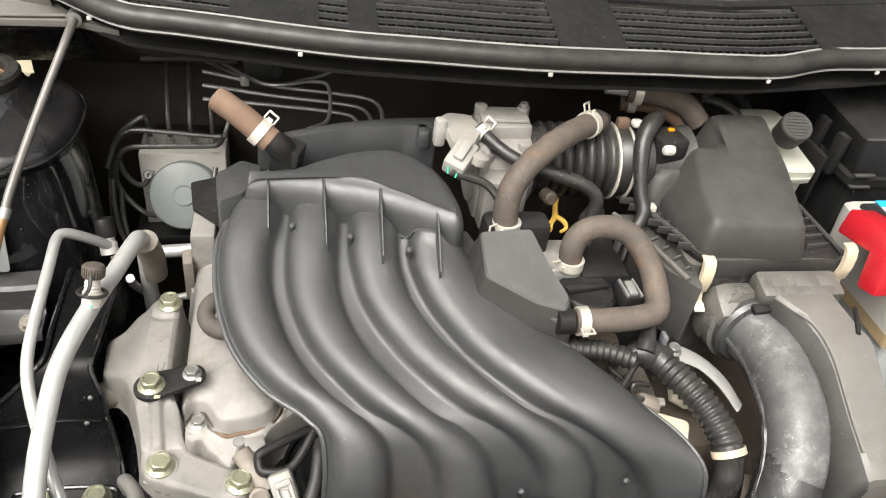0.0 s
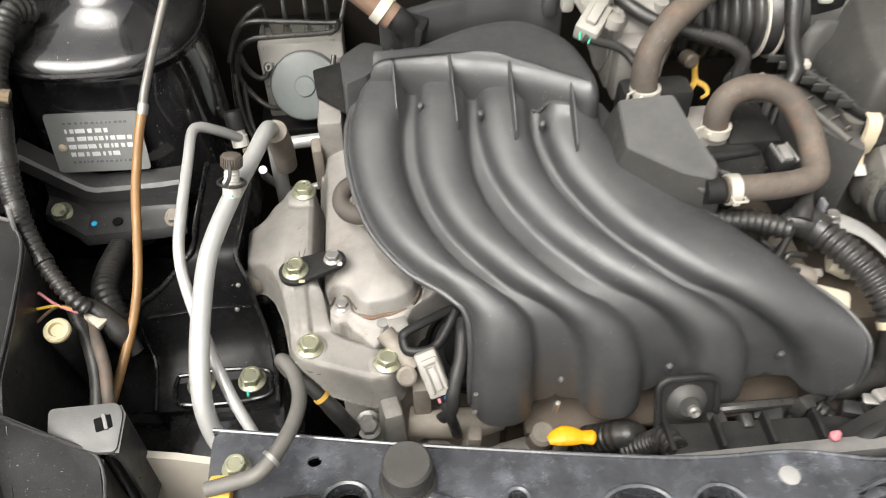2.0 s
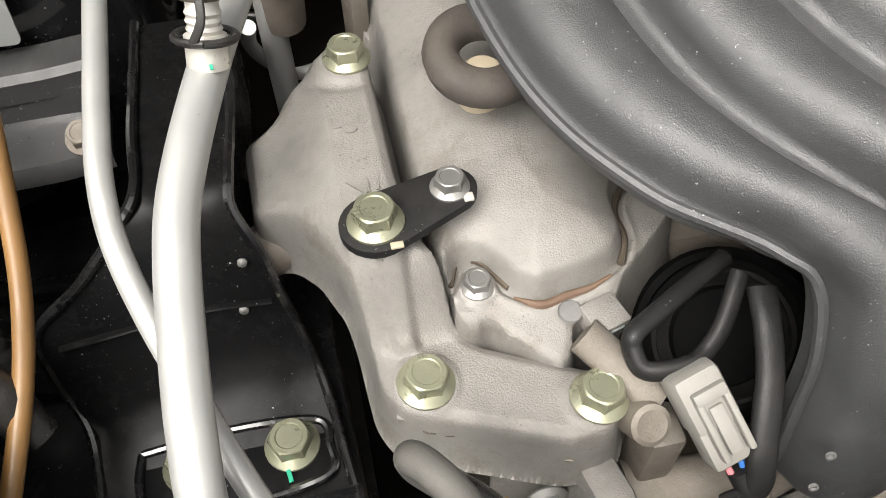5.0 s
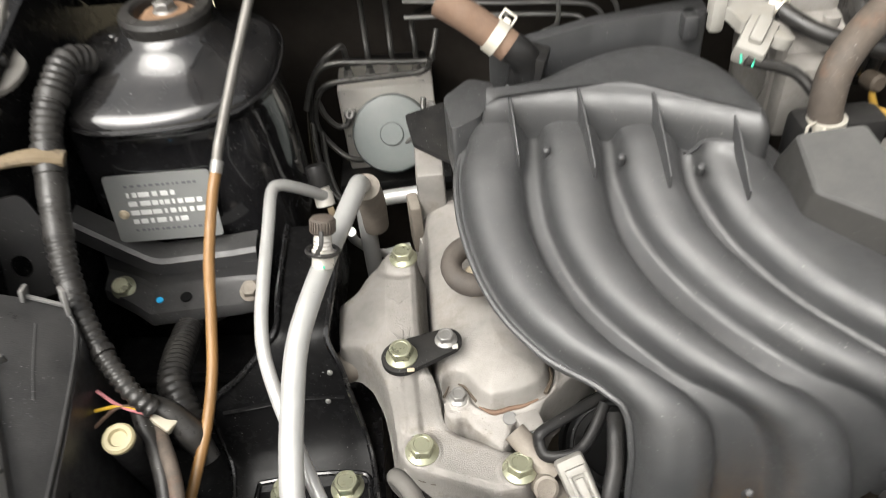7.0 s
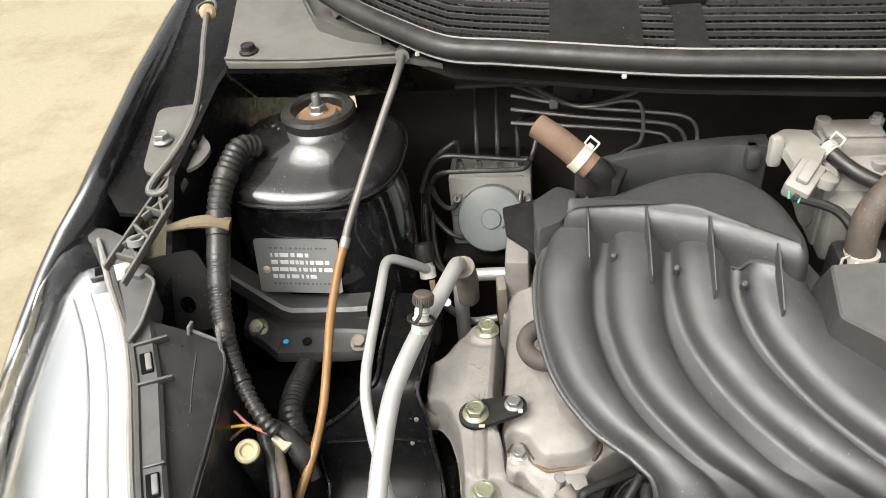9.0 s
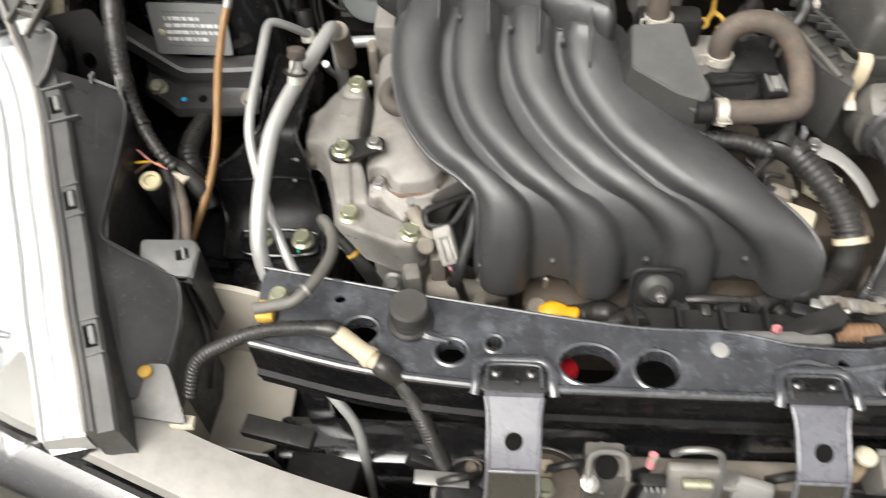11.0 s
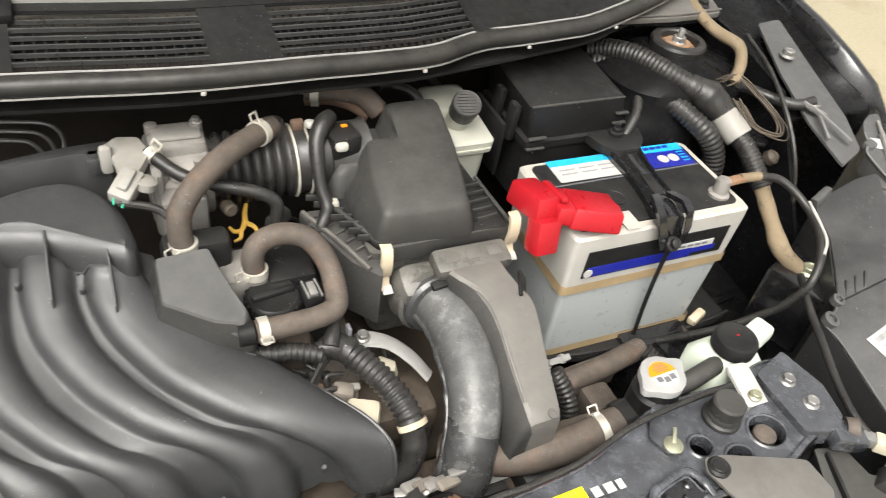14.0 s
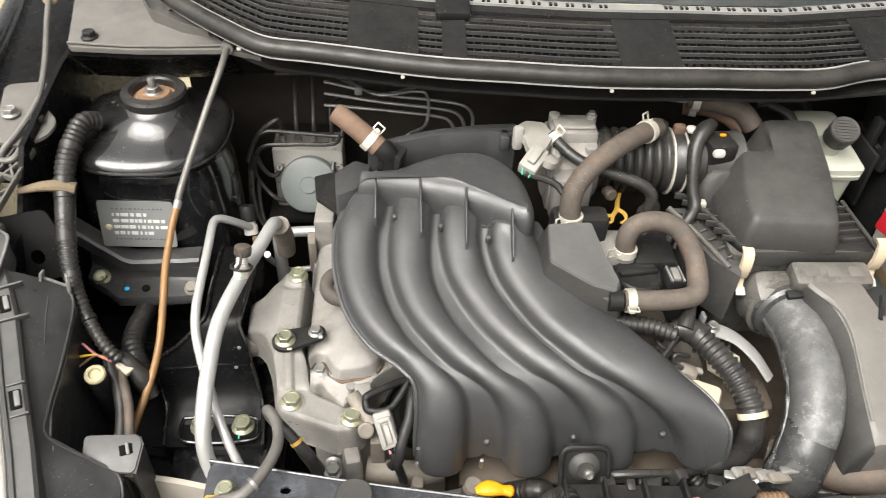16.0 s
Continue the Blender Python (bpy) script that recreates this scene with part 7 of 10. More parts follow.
    ear_part = put("upper_ear", sheet(rounded(ear, 0.007), [], ear_z, 0.030, bevel=0.0025), M["panel"], hl, "dark grey upper ear of the housing")
    put("ear_socket", box((0.014, 0.012, 0.006), pose(-0.457, 0.532, ear_z(-0.457, 0.532), 8, 0, 25), 0.001), M["void"], ear_part)
    put("ear_socket_rim", box((0.016, 0.0025, 0.007), pose(-0.456, 0.524, ear_z(-0.456, 0.524) + 0.001, 8, 0, 25), 0.0008), M["panel"], ear_part)
    put("sticker", box((0.016, 0.021, 0.0008), pose(-0.438, 0.531, ear_z(-0.438, 0.531) + 0.0008, 8, 0, 25), 0.0002), M["paper"], ear_part, "small white paper sticker")
    put("ear_nub", box((0.022, 0.016, 0.014), pose(-0.421, 0.530, ear_z(-0.421, 0.53) - 0.002, 8, 0, -20), 0.004), M["panel"], ear_part)
    put("ear_rim", tube([(x, y, ear_z(x, y) + 0.001) for x, y in ear[3:9]], 0.0016, 8, 4), M["greyplastic"], ear_part)
    return hl


headlamp(0)
headlamp(1)

sp = thing("splash_panel", (-0.33, 0.40, 0.6), "large dark grey plastic splash panel beside the headlamp", "panel")


def splash_z(x, y):
    return 0.6105 - 0.61 * x + 0.067 * y - 0.30 * max(0.0, 0.30 - y)


out = rounded([(-0.403, 0.482), (-0.372, 0.487), (-0.345, 0.490), (-0.333, 0.467), (-0.326, 0.400), (-0.3225, 0.348), (-0.316, 0.322), (-0.275, 0.311), (-0.255, 0.303), (-0.249, 0.270), (-0.254, 0.215), (-0.275, 0.195), (-0.290, 0.205), (-0.330, 0.300), (-0.352, 0.362), (-0.382, 0.430)], 0.005)
part("top", sheet(out, [], splash_z, 0.004, bevel=0.001), M["splash"], sp)
for line in ([(-0.356, 0.470), (-0.350, 0.44), (-0.344, 0.415)], [(-0.310, 0.315), (-0.30, 0.27), (-0.29, 0.235)]):
    part("fold_line", tube([(x, y, splash_z(x, y) - 0.0002) for x, y in line], 0.0008, 6), M["splash"], sp)
edge = [(-0.345, 0.490), (-0.333, 0.467), (-0.326, 0.400), (-0.3225, 0.348), (-0.316, 0.322), (-0.275, 0.311), (-0.255, 0.303), (-0.249, 0.270), (-0.254, 0.215)]
part("face", wall([(x + 0.001, y) for x, y in edge], [(0.56, splash_z(x, y) - 0.002) for x, y in edge], 0.003), M["splash"], sp)
part("edge_bead", tube([(x, y, splash_z(x, y) + 0.0005) for x, y in edge], 0.0014, 8, 4), M["splash"], sp)
for x, y, h, turn in ((-0.366, 0.489, 0.012, 0), (-0.342, 0.488, 0.022, 35)):
    part("tab", box((0.003, 0.010, h), pose(x, y, splash_z(x, y) + h / 2 - 0.004, -10, 12, turn), 0.001), M["greyplastic"], sp, "pale upright tab")
part("tab_rib", bar((-0.366, 0.489, splash_z(-0.366, 0.489) + 0.001), (-0.344, 0.488, splash_z(-0.344, 0.488) + 0.003), 0.003, 0.003), M["greyplastic"], sp)
tb2 = thing("corner_bracket", (-0.27, 0.325, 0.74), "dusty dark grey corner bracket with a clip slot", "bracket")
part("plate", sheet(rounded([(-0.293, 0.337), (-0.243, 0.338), (-0.2385, 0.330), (-0.241, 0.304), (-0.256, 0.3045), (-0.278, 0.313), (-0.291, 0.317)], 0.005), [], lambda x, y: 0.801 + 0.35 * (y - 0.325), 0.003, bevel=0.001), M["panel"], tb2)
part("skirt", wall([(-0.2425, 0.337), (-0.2385, 0.330), (-0.241, 0.304)], [(0.70, 0.803), (0.70, 0.801), (0.70, 0.792)], 0.003), M["splash"], tb2)
part("clip_slot", box((0.012, 0.010, 0.002), pose(-0.2520, 0.324, 0.8012, 19, 0, 18), 0.0008), M["void"], tb2)
part("clip_bar", box((0.003, 0.012, 0.003), pose(-0.2505, 0.3245, 0.8020, 19, 0, 18), 0.0008), M["greyplastic"], tb2)

# front left corner: beige duct wall, loom and clips
bw = thing("side_duct", (-0.22, 0.28, 0.50), "dusty beige plastic side duct", "duct")
part("wall", wall([(-0.275, 0.335), (-0.215, 0.325), (-0.172, 0.315)], (0.50, 0.745), 0.006), M["beige"], bw)
part("wall", wall([(-0.268, 0.330), (-0.258, 0.27), (-0.252, 0.21), (-0.25, 0.18)], (0.50, 0.705), 0.006), M["beige"], bw)
part("floor", sheet([(-0.27, 0.335), (-0.17, 0.318), (-0.17, 0.22), (-0.25, 0.18)], [], 0.62, 0.006), M["beige"], bw)
cb = thing("corner_tab", (-0.27, 0.22, 0.74), "pale grey plastic corner tab with a yellow clip", "tab")
part("tab", sheet(rounded([(-0.303, 0.226), (-0.250, 0.228), (-0.225, 0.178), (-0.29, 0.185)], 0.006), [], lambda x, y: 0.765 + 0.3 * (y - 0.22), 0.003, bevel=0.001), M["greyplastic"], cb)
part("clip", lathe([(0.006, 0), (0.006, 0.004), (0.003, 0.005)], (-0.268, 0.219, 0.765), seg=14), M["ochre"], cb)
part("clip", box((0.022, 0.012, 0.010), pose(-0.232, 0.184, 0.742), 0.003), M["fluid"], cb, "cream clip")
l4 = loom("wiring_loom", [(-0.228, 0.205, 0.752), (-0.222, 0.220, 0.774), (-0.210, 0.2263, 0.7885), (-0.190, 0.2311, 0.800), (-0.170, 0.2347, 0.8104), (-0.150, 0.2370, 0.8160), (-0.130, 0.2380, 0.8180), (-0.112, 0.2385, 0.8185), (-0.098, 0.238, 0.8175)], 0.0058, "thin black corrugated loom lying on the support", pitch=0.004, depth=0.0008)
part("connector_wrap", tube([(-0.110, 0.2385, 0.8185), (-0.098, 0.238, 0.8175), (-0.091, 0.236, 0.8165)], [0.0066, 0.0078, 0.0070], 12, dents=0.15), M["rubber"], l4)
part("plug", tube([(-0.094, 0.2375, 0.8165), (-0.089, 0.2335, 0.8160), (-0.075, 0.2230, 0.8160), (-0.062, 0.2135, 0.8150), (-0.056, 0.2095, 0.8140)], [0.0066, 0.0082, 0.0080, 0.0084, 0.0062], 14, flat=0.8), M["clip"], l4, "cream plug connector")
part("plug_collar", tube([(-0.0655, 0.2160, 0.8155), (-0.0605, 0.2125, 0.8150)], 0.0094, 14), M["clip"], l4)
part("sleeve", tube([(-0.056, 0.2090, 0.814), (-0.045, 0.206, 0.807), (-0.035, 0.203, 0.790), (-0.026, 0.198, 0.76), (-0.014, 0.186, 0.725), (-0.004, 0.180, 0.68)], 0.0074, 14, 8, ribs=(0.004, 0.0009)), M["rubber"], l4)
part("sleeve_boot", tube([(-0.058, 0.2100, 0.8142), (-0.050, 0.2075, 0.811), (-0.040, 0.2045, 0.800)], [0.0075, 0.0100, 0.0085], 14, dents=0.2), M["rubber"], l4)
oc = thing("orange_clip", (-0.157, 0.262, 0.806), "orange plastic clip under a bolt on the support", "clip")
part("clip", box((0.016, 0.020, 0.010), pose(-0.158, 0.258, 0.811), 0.003), M["ochre"], oc)
bolt(oc, (-0.150, 0.276, 0.806), "zinc", 0.9)
hs = thing("cooler_hose", (-0.12, 0.31, 0.75), "grey rubber cooler hose looped over the support", "hose", "hoses")
part("tube", tube([(-0.165, 0.256, 0.818), (-0.148, 0.256, 0.824), (-0.131, 0.258, 0.829), (-0.119, 0.270, 0.832), (-0.109, 0.292, 0.831), (-0.106, 0.315, 0.827), (-0.111, 0.338, 0.822), (-0.118, 0.351, 0.820), (-0.123, 0.358, 0.815), (-0.121, 0.360, 0.800), (-0.112, 0.357, 0.785)], 0.0053, 16), M["dusty"], hs, angle=60)
part("boot", tube([(-0.117, 0.3575, 0.806), (-0.112, 0.355, 0.797), (-0.104, 0.350, 0.789), (-0.094, 0.343, 0.778), (-0.084, 0.337, 0.764), (-0.076, 0.335, 0.745)], [0.0042, 0.0046, 0.0050, 0.0060, 0.0068, 0.0068], 14, dents=0.12), M["rubber"], hs, "black taped cable")
part("band", tube([(-0.0975, 0.3455, 0.7825), (-0.0955, 0.3440, 0.7800)], 0.0066, 16), M["ochre"], hs, "thin amber band")
part("clamp_band", tube([(-0.1225, 0.266, 0.8315), (-0.1205, 0.268, 0.832)], 0.0070, 14), M["steel"], hs)
sl = thing("condenser_pipe", (-0.08, 0.20, 0.55), "bent bare aluminium condenser pipe", "pipe")
part("pipe", tube([(-0.125, 0.235, 0.755), (-0.104, 0.216, 0.740), (-0.086, 0.205, 0.705), (-0.081, 0.195, 0.66), (-0.080, 0.185, 0.58), (-0.080, 0.185, 0.50)], 0.005, 12), M["pipe"], sl)

# cover side: connectors and wires by the manifold
cn = thing("sensor_connector", (0.0, 0.37, 0.73), "grey plug connector with blue and pink wires", "connector")
cm = pose(-0.0095, 0.3735, 0.766, 38, -14, 12)
plug_housing = part("housing", box((0.0205, 0.026, 0.017), cm @ pose(0, 0.004, 0), 0.003, 0.92), M["greige"], cn)
part("shroud", box((0.0185, 0.018, 0.0145), cm @ pose(0, -0.014, 0), 0.002), M["greige"], plug_housing)
for i in (-1, 1):
    part("latch_rail", box((0.0028, 0.026, 0.005), cm @ pose(0.001 + 0.0055 * i, -0.006, 0.009), 0.001), M["greige"], plug_housing)
part("latch", box((0.0058, 0.020, 0.0035), cm @ pose(0.001, -0.008, 0.0082), 0.001), M["greige"], plug_housing)
part("latch_bridge", box((0.0135, 0.005, 0.0058), cm @ pose(0.001, 0.007, 0.009), 0.001), M["greige"], plug_housing)
part("mouth", box((0.013, 0.001, 0.009), cm @ pose(0, -0.0232, 0), 0), M["void"], plug_housing)
for i, key in enumerate(("pink", "wireblue")):
    part("wire", tube([cm @ Vector((-0.003 + 0.006 * i, -0.020, 0)), cm @ Vector((-0.003 + 0.005 * i, -0.030, 0)), cm @ Vector((0, -0.042, -0.004))], 0.0014, 8), M[key], cn)
part("boot", tube([cm @ Vector((0, -0.028, 0)), cm @ Vector((0, -0.045, -0.004)), (0.010, 0.350, 0.70)], 0.0048, 14), M["black"], cn)
cw = thing("cover_cables", (0.0, 0.40, 0.74), "black sleeved cables looped under the manifold edge", "cables")
part("cable", tube([(0.020, 0.428, 0.779), (0.004, 0.420, 0.780), (-0.016, 0.409, 0.781), (-0.029, 0.402, 0.780), (-0.031, 0.398, 0.776), (-0.029, 0.391, 0.7715), (-0.022, 0.388, 0.7715), (-0.010, 0.388, 0.773), (-0.002, 0.392, 0.775), (0.005, 0.398, 0.782), (0.015, 0.412, 0.792)], 0.0042, 14, 8, flat=0.8), M["black"], cw, angle=60)
part("cable", tube([(0.0203, 0.404, 0.791), (0.0175, 0.390, 0.786), (0.0150, 0.376, 0.776), (0.0100, 0.363, 0.767), (0.0060, 0.352, 0.757), (0.0040, 0.345, 0.746), (-0.004, 0.345, 0.735)], 0.0056, 14, 8, flat=0.6, dents=0.08), M["black"], cw, angle=60)
pulley = thing("crank_pulley", (0.022, 0.41, 0.70), "black round pulley cover behind the wires", "pulley")
axis = Vector((-0.25, -0.62, 0.74))
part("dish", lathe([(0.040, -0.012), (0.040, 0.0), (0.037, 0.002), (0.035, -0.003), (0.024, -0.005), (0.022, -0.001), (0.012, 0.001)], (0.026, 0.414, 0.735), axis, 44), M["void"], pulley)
part("dish_ring", lathe([(0.031, -0.004), (0.0315, -0.0015), (0.0295, -0.0015), (0.029, -0.004)], (0.026, 0.414, 0.735), axis, 44), M["cowl"], pulley)
sn = thing("cam_sensor", (-0.03, 0.405, 0.76), "grey sensor bracket on the front cover", "sensor")
part("bracket", box((0.017, 0.015, 0.010), pose(-0.0345, 0.4180, 0.7675, 6, 4, 18), 0.0015), M["alu"], sn)
part("paint_dab", box((0.010, 0.0008, 0.003), pose(-0.0325, 0.4102, 0.7680, 6, 4, 18), 0), M["absgrey"], sn)
part("barrel", tube([(-0.046, 0.410, 0.772), (-0.036, 0.398, 0.766), (-0.022, 0.384, 0.756)], 0.0085, 16, flat=0.7), M["alu_dark"], sn)
part("stub", lathe([(0.0085, -0.012), (0.0085, 0.003), (0.0065, 0.004), (0.004, 0.0035)], (-0.030, 0.375, 0.757), (0.1, -0.7, 0.7), 22), M["alu_dark"], sn)

# ---- throttle and intake ----
th = thing("throttle_body", (0.205, 0.655, 0.84), "grey cast aluminium throttle body with a motor housing", "throttle body")
part("bore", lathe([(0.036, -0.03), (0.036, 0.03), (0.033, 0.032)], (0.205, 0.655, 0.898), (1, 0, 0), 32), M["alu"], th)
part("flange", box((0.012, 0.080, 0.080), pose(0.182, 0.655, 0.898), 0.006), M["alu"], th)
part("gear_case", box((0.058, 0.034, 0.044), pose(0.208, 0.668, 0.925), 0.006), M["alu"], th)
part("case_lid", box((0.050, 0.028, 0.006), pose(0.208, 0.671, 0.949), 0.003), M["alu"], th)
part("lower_case", box((0.046, 0.032, 0.060), pose(0.203, 0.615, 0.885), 0.006), M["alu"], th)
for x, y, z in ((0.230, 0.678, 0.952), (0.186, 0.680, 0.952), (0.226, 0.640, 0.932), (0.188, 0.632, 0.925)):
    part("boss", lathe([(0.0065, -0.012), (0.0065, 0.003), (0.004, 0.004)], (x, y, z), seg=14), M["alu"], th)
bolt(th, (0.230, 0.678, 0.955), "steel", 0.5)
part("side_plug", lathe([(0.007, 0), (0.007, 0.012), (0.005, 0.014)], (0.243, 0.600, 0.902), (0.2, -1, 0.2), 16), M["grime"], th)
ib = thing("connector_bracket", (0.153, 0.64, 0.90), "pale bracket with a white plug connector on the throttle", "connector")
part("bracket", sheet(rounded([(0.136, 0.662), (0.152, 0.675), (0.172, 0.668), (0.180, 0.640), (0.166, 0.612), (0.148, 0.618), (0.146, 0.642)], 0.004), [], lambda x, y: 0.948 + 0.1 * (x - 0.15), 0.010, bevel=0.001), M["greige"], ib)
part("post", box((0.012, 0.012, 0.03), pose(0.140, 0.648, 0.942), 0.004), M["greige"], ib)
im = pose(0.153, 0.603, 0.940, 20, 12, -32)
plug_body = part("plug_body", box((0.022, 0.034, 0.018), im, 0.003), M["greige"], ib)
part("plug_latch", box((0.010, 0.024, 0.006), im @ pose(0, 0.002, 0.011), 0.002), M["greige"], plug_body)
part("plug_ear", lathe([(0.010, -0.004), (0.010, 0.004), (0.006, 0.006)], im @ Vector((0.014, 0.010, 0)), (0.3, 0, 1), 16), M["greige"], ib)
part("lead", tube([im @ Vector((0.0, -0.018, 0)), (0.176, 0.582, 0.925), (0.19, 0.570, 0.912), (0.20, 0.565, 0.90)], 0.0042, 10), M["rubber"], ib)
for k in (-1, 1):
    part("pin_wire", tube([im @ Vector((0.005 * k, -0.016, 0.003)), im @ Vector((0.004 * k + 0.002, -0.022, 0.0))], 0.0009, 8), M["green"], ib)

be = thing("intake_bellows", (0.29, 0.652, 0.86), "black ribbed rubber intake bellows with wire clamps", "hose")
pts = []
rings = []
prof = [(0.036, 0.0)]
for i in range(7):
    x = 0.006 + i * 0.0115
    prof += [(0.034, x), (0.0385, x + 0.003), (0.0395, x + 0.0055), (0.0385, x + 0.008)]
prof += [(0.036, 0.088), (0.038, 0.090), (0.038, 0.108), (0.0385, 0.110), (0.0385, 0.124), (0.036, 0.126)]
part("bellows", lathe(prof, (0.236, 0.654, 0.908), (1, -0.02, 0.02), 40), M["rubber"], be, angle=50)
for x in (0.323, 0.3385):
    part("wire_clamp", lathe([(0.0392, -0.0012), (0.0405, -0.0008), (0.0405, 0.0008), (0.0392, 0.0012)], (x, 0.652, 0.909), (1, -0.02, 0.02), 40), M["clamp"], be)
part("clamp_lug", box((0.014, 0.010, 0.012), pose(0.330, 0.655, 0.952), 0.003), M["rusthose"], be)
part("hose_tee", lathe([(0.014, 0), (0.014, 0.018), (0.012, 0.020)], (0.306, 0.657, 0.938), (-0.2, 0.1, 1), 18), M["rubber"], be)
sn = thing("air_flow_sensor", (0.385, 0.655, 0.90), "black air flow sensor with white connectors and taped lead", "sensor")
part("pipe", lathe([(0.037, 0.0), (0.037, 0.045), (0.040, 0.050)], (0.356, 0.652, 0.908), (1, 0, 0), 32), M["airbox"], sn)
part("sensor_body", box((0.034, 0.034, 0.026), pose(0.374, 0.637, 0.938, 0, 0, 10), 0.004), M["black"], sn)
part("tab", box((0.012, 0.012, 0.008), pose(0.342, 0.648, 0.956), 0.004), M["white"], sn)
part("tab", box((0.014, 0.010, 0.010), pose(0.368, 0.617, 0.944), 0.004), M["white"], sn)
part("lock", box((0.007, 0.004, 0.003), pose(0.378, 0.642, 0.953), 0.001), M["orange"], sn)
part("taped_lead", tube([(0.366, 0.652, 0.962), (0.354, 0.642, 0.958), (0.344, 0.628, 0.946), (0.341, 0.610, 0.924), (0.342, 0.598, 0.905), (0.345, 0.586, 0.890), (0.335, 0.575, 0.875)], [0.007, 0.010, 0.009, 0.007, 0.007, 0.008, 0.006], 12, dents=0.12), M["rubber"], sn)
part("lead_clip", box((0.016, 0.010, 0.012), pose(0.349, 0.588, 0.892), 0.002), M["clamp"], sn)

# dark stuff behind and under the throttle
dg = thing("wire_guide", (0.257, 0.605, 0.86), "yellow-brown plastic forked wire guide in the gap", "clip")
part("stem", tube([(0.268, 0.628, 0.877), (0.264, 0.618, 0.873), (0.262, 0.608, 0.869), (0.256, 0.600, 0.865)], [0.0022, 0.0028, 0.0032, 0.0026], 10), M["ochre"], dg)
part("prong", tube([(0.262, 0.608, 0.869), (0.270, 0.602, 0.867), (0.271, 0.594, 0.864), (0.264, 0.590, 0.862)], [0.0028, 0.0024, 0.002, 0.0016], 8), M["ochre"], dg)
part("prong", tube([(0.256, 0.600, 0.865), (0.249, 0.600, 0.866), (0.245, 0.606, 0.868)], [0.0026, 0.0022, 0.0016], 8), M["ochre"], dg)
part("prong", tube([(0.256, 0.600, 0.865), (0.254, 0.593, 0.862), (0.247, 0.590, 0.861)], [0.0026, 0.002, 0.0016], 8), M["ochre"], dg)
single("gearbox_housing", box((0.30, 0.30, 0.30), pose(0.46, 0.55, 0.50), 0.03), M["grime"], "dark stained aluminium gearbox housing under the air cleaner", "gearbox")
ck = thing("coolant_outlet", (0.27, 0.58, 0.84), "grey casting with a pipe stub behind the oil cap", "casting")
part("casting", box((0.05, 0.05, 0.04), pose(0.242, 0.545, 0.852), 0.008), M["alu"], ck)
part("stub", tube([(0.286, 0.580, 0.885), (0.30, 0.60, 0.880)], 0.010, 14), M["rubber"], ck)

# ---- air cleaner ----
ar = thing("air_cleaner", (0.45, 0.58, 0.74), "grey-black plastic air cleaner box with cream clips", "air cleaner")


def rect_ring(x0, x1, y0, y1, z, r, skew=0.0):
    out = rounded([(x0, y0), (x1, y0), (x1, y1), (x0, y1)], r, 4)
    return [Vector((x, y, z + skew * (y - y0))) for x, y in out]


def lid_ring(pts, r, z, rise=0.0):
    return [Vector((x, y, z + rise * (y - 0.52))) for x, y in rounded(pts, r, 4)]


FOOT = [(0.377, 0.517), (0.484, 0.511), (0.505, 0.600), (0.514, 0.682), (0.402, 0.682), (0.394, 0.664), (0.370, 0.630), (0.367, 0.562)]
MID = [(0.3795, 0.519), (0.4815, 0.514), (0.500, 0.600), (0.507, 0.680), (0.425, 0.680), (0.424, 0.640), (0.384, 0.630), (0.375, 0.566)]
EDGE_TOP = [(0.3825, 0.5225), (0.4785, 0.5185), (0.4945, 0.600), (0.5010, 0.677), (0.433, 0.677), (0.4305, 0.626), (0.398, 0.628), (0.385, 0.572)]
FLAT = [(0.3870, 0.5275), (0.4745, 0.5240), (0.4900, 0.600), (0.4960, 0.672), (0.438, 0.672), (0.4350, 0.621), (0.402, 0.623), (0.3895, 0.572)]
rings = [lid_ring(FOOT, 0.010, 0.885), lid_ring(FOOT, 0.010, 0.893), lid_ring(MID, 0.011, 0.905, 0.08), lid_ring(EDGE_TOP, 0.010, 0.9175, 0.21), lid_ring(FLAT, 0.008, 0.9225, 0.215), lid_ring([(0.43 + (x - 0.43) * 0.5, 0.60 + (y - 0.60) * 0.5) for x, y in FLAT], 0.006, 0.9235, 0.215)]
part("lid", loft(rings), M["airbox"], ar, "smooth dark grey lid with a sloped front", angle=60)
part("inlet_shoulder", loft([rect_ring(0.352, 0.436, 0.600, 0.682, 0.885, 0.015), rect_ring(0.356, 0.436, 0.606, 0.680, 0.912, 0.016), rect_ring(0.366, 0.436, 0.612, 0.676, 0.921, 0.014)]), M["airbox"], ar, angle=50)
part("lid_rim", sheet(rounded([(0.346, 0.600), (0.381, 0.519), (0.530, 0.515), (0.524, 0.60), (0.518, 0.682), (0.35, 0.682)], 0.008), [], 0.887, 0.010, bevel=0.002), M["black"], ar)
part("lower_case", loft([rect_ring(0.385, 0.512, 0.53, 0.668, 0.74, 0.015), rect_ring(0.372, 0.528, 0.518, 0.672, 0.85, 0.012), rect_ring(0.370, 0.530, 0.516, 0.673, 0.878, 0.010)]), M["caked"], ar, "dirt-caked grey lower case")
for i in range(7):
    part("rim_rib", box((0.022, 0.0022, 0.008), pose(0.3715 - 0.0055 * i, 0.532 + 0.0125 * i, 0.889, 0, 0, -12), 0.0006), M["airbox"], ar)
for i in range(5):
    part("rim_rib", box((0.026, 0.0022, 0.008), pose(0.508 + 0.001 * i, 0.530 + 0.014 * i, 0.889, 0, 0, 6), 0.0006), M["airbox"], ar)
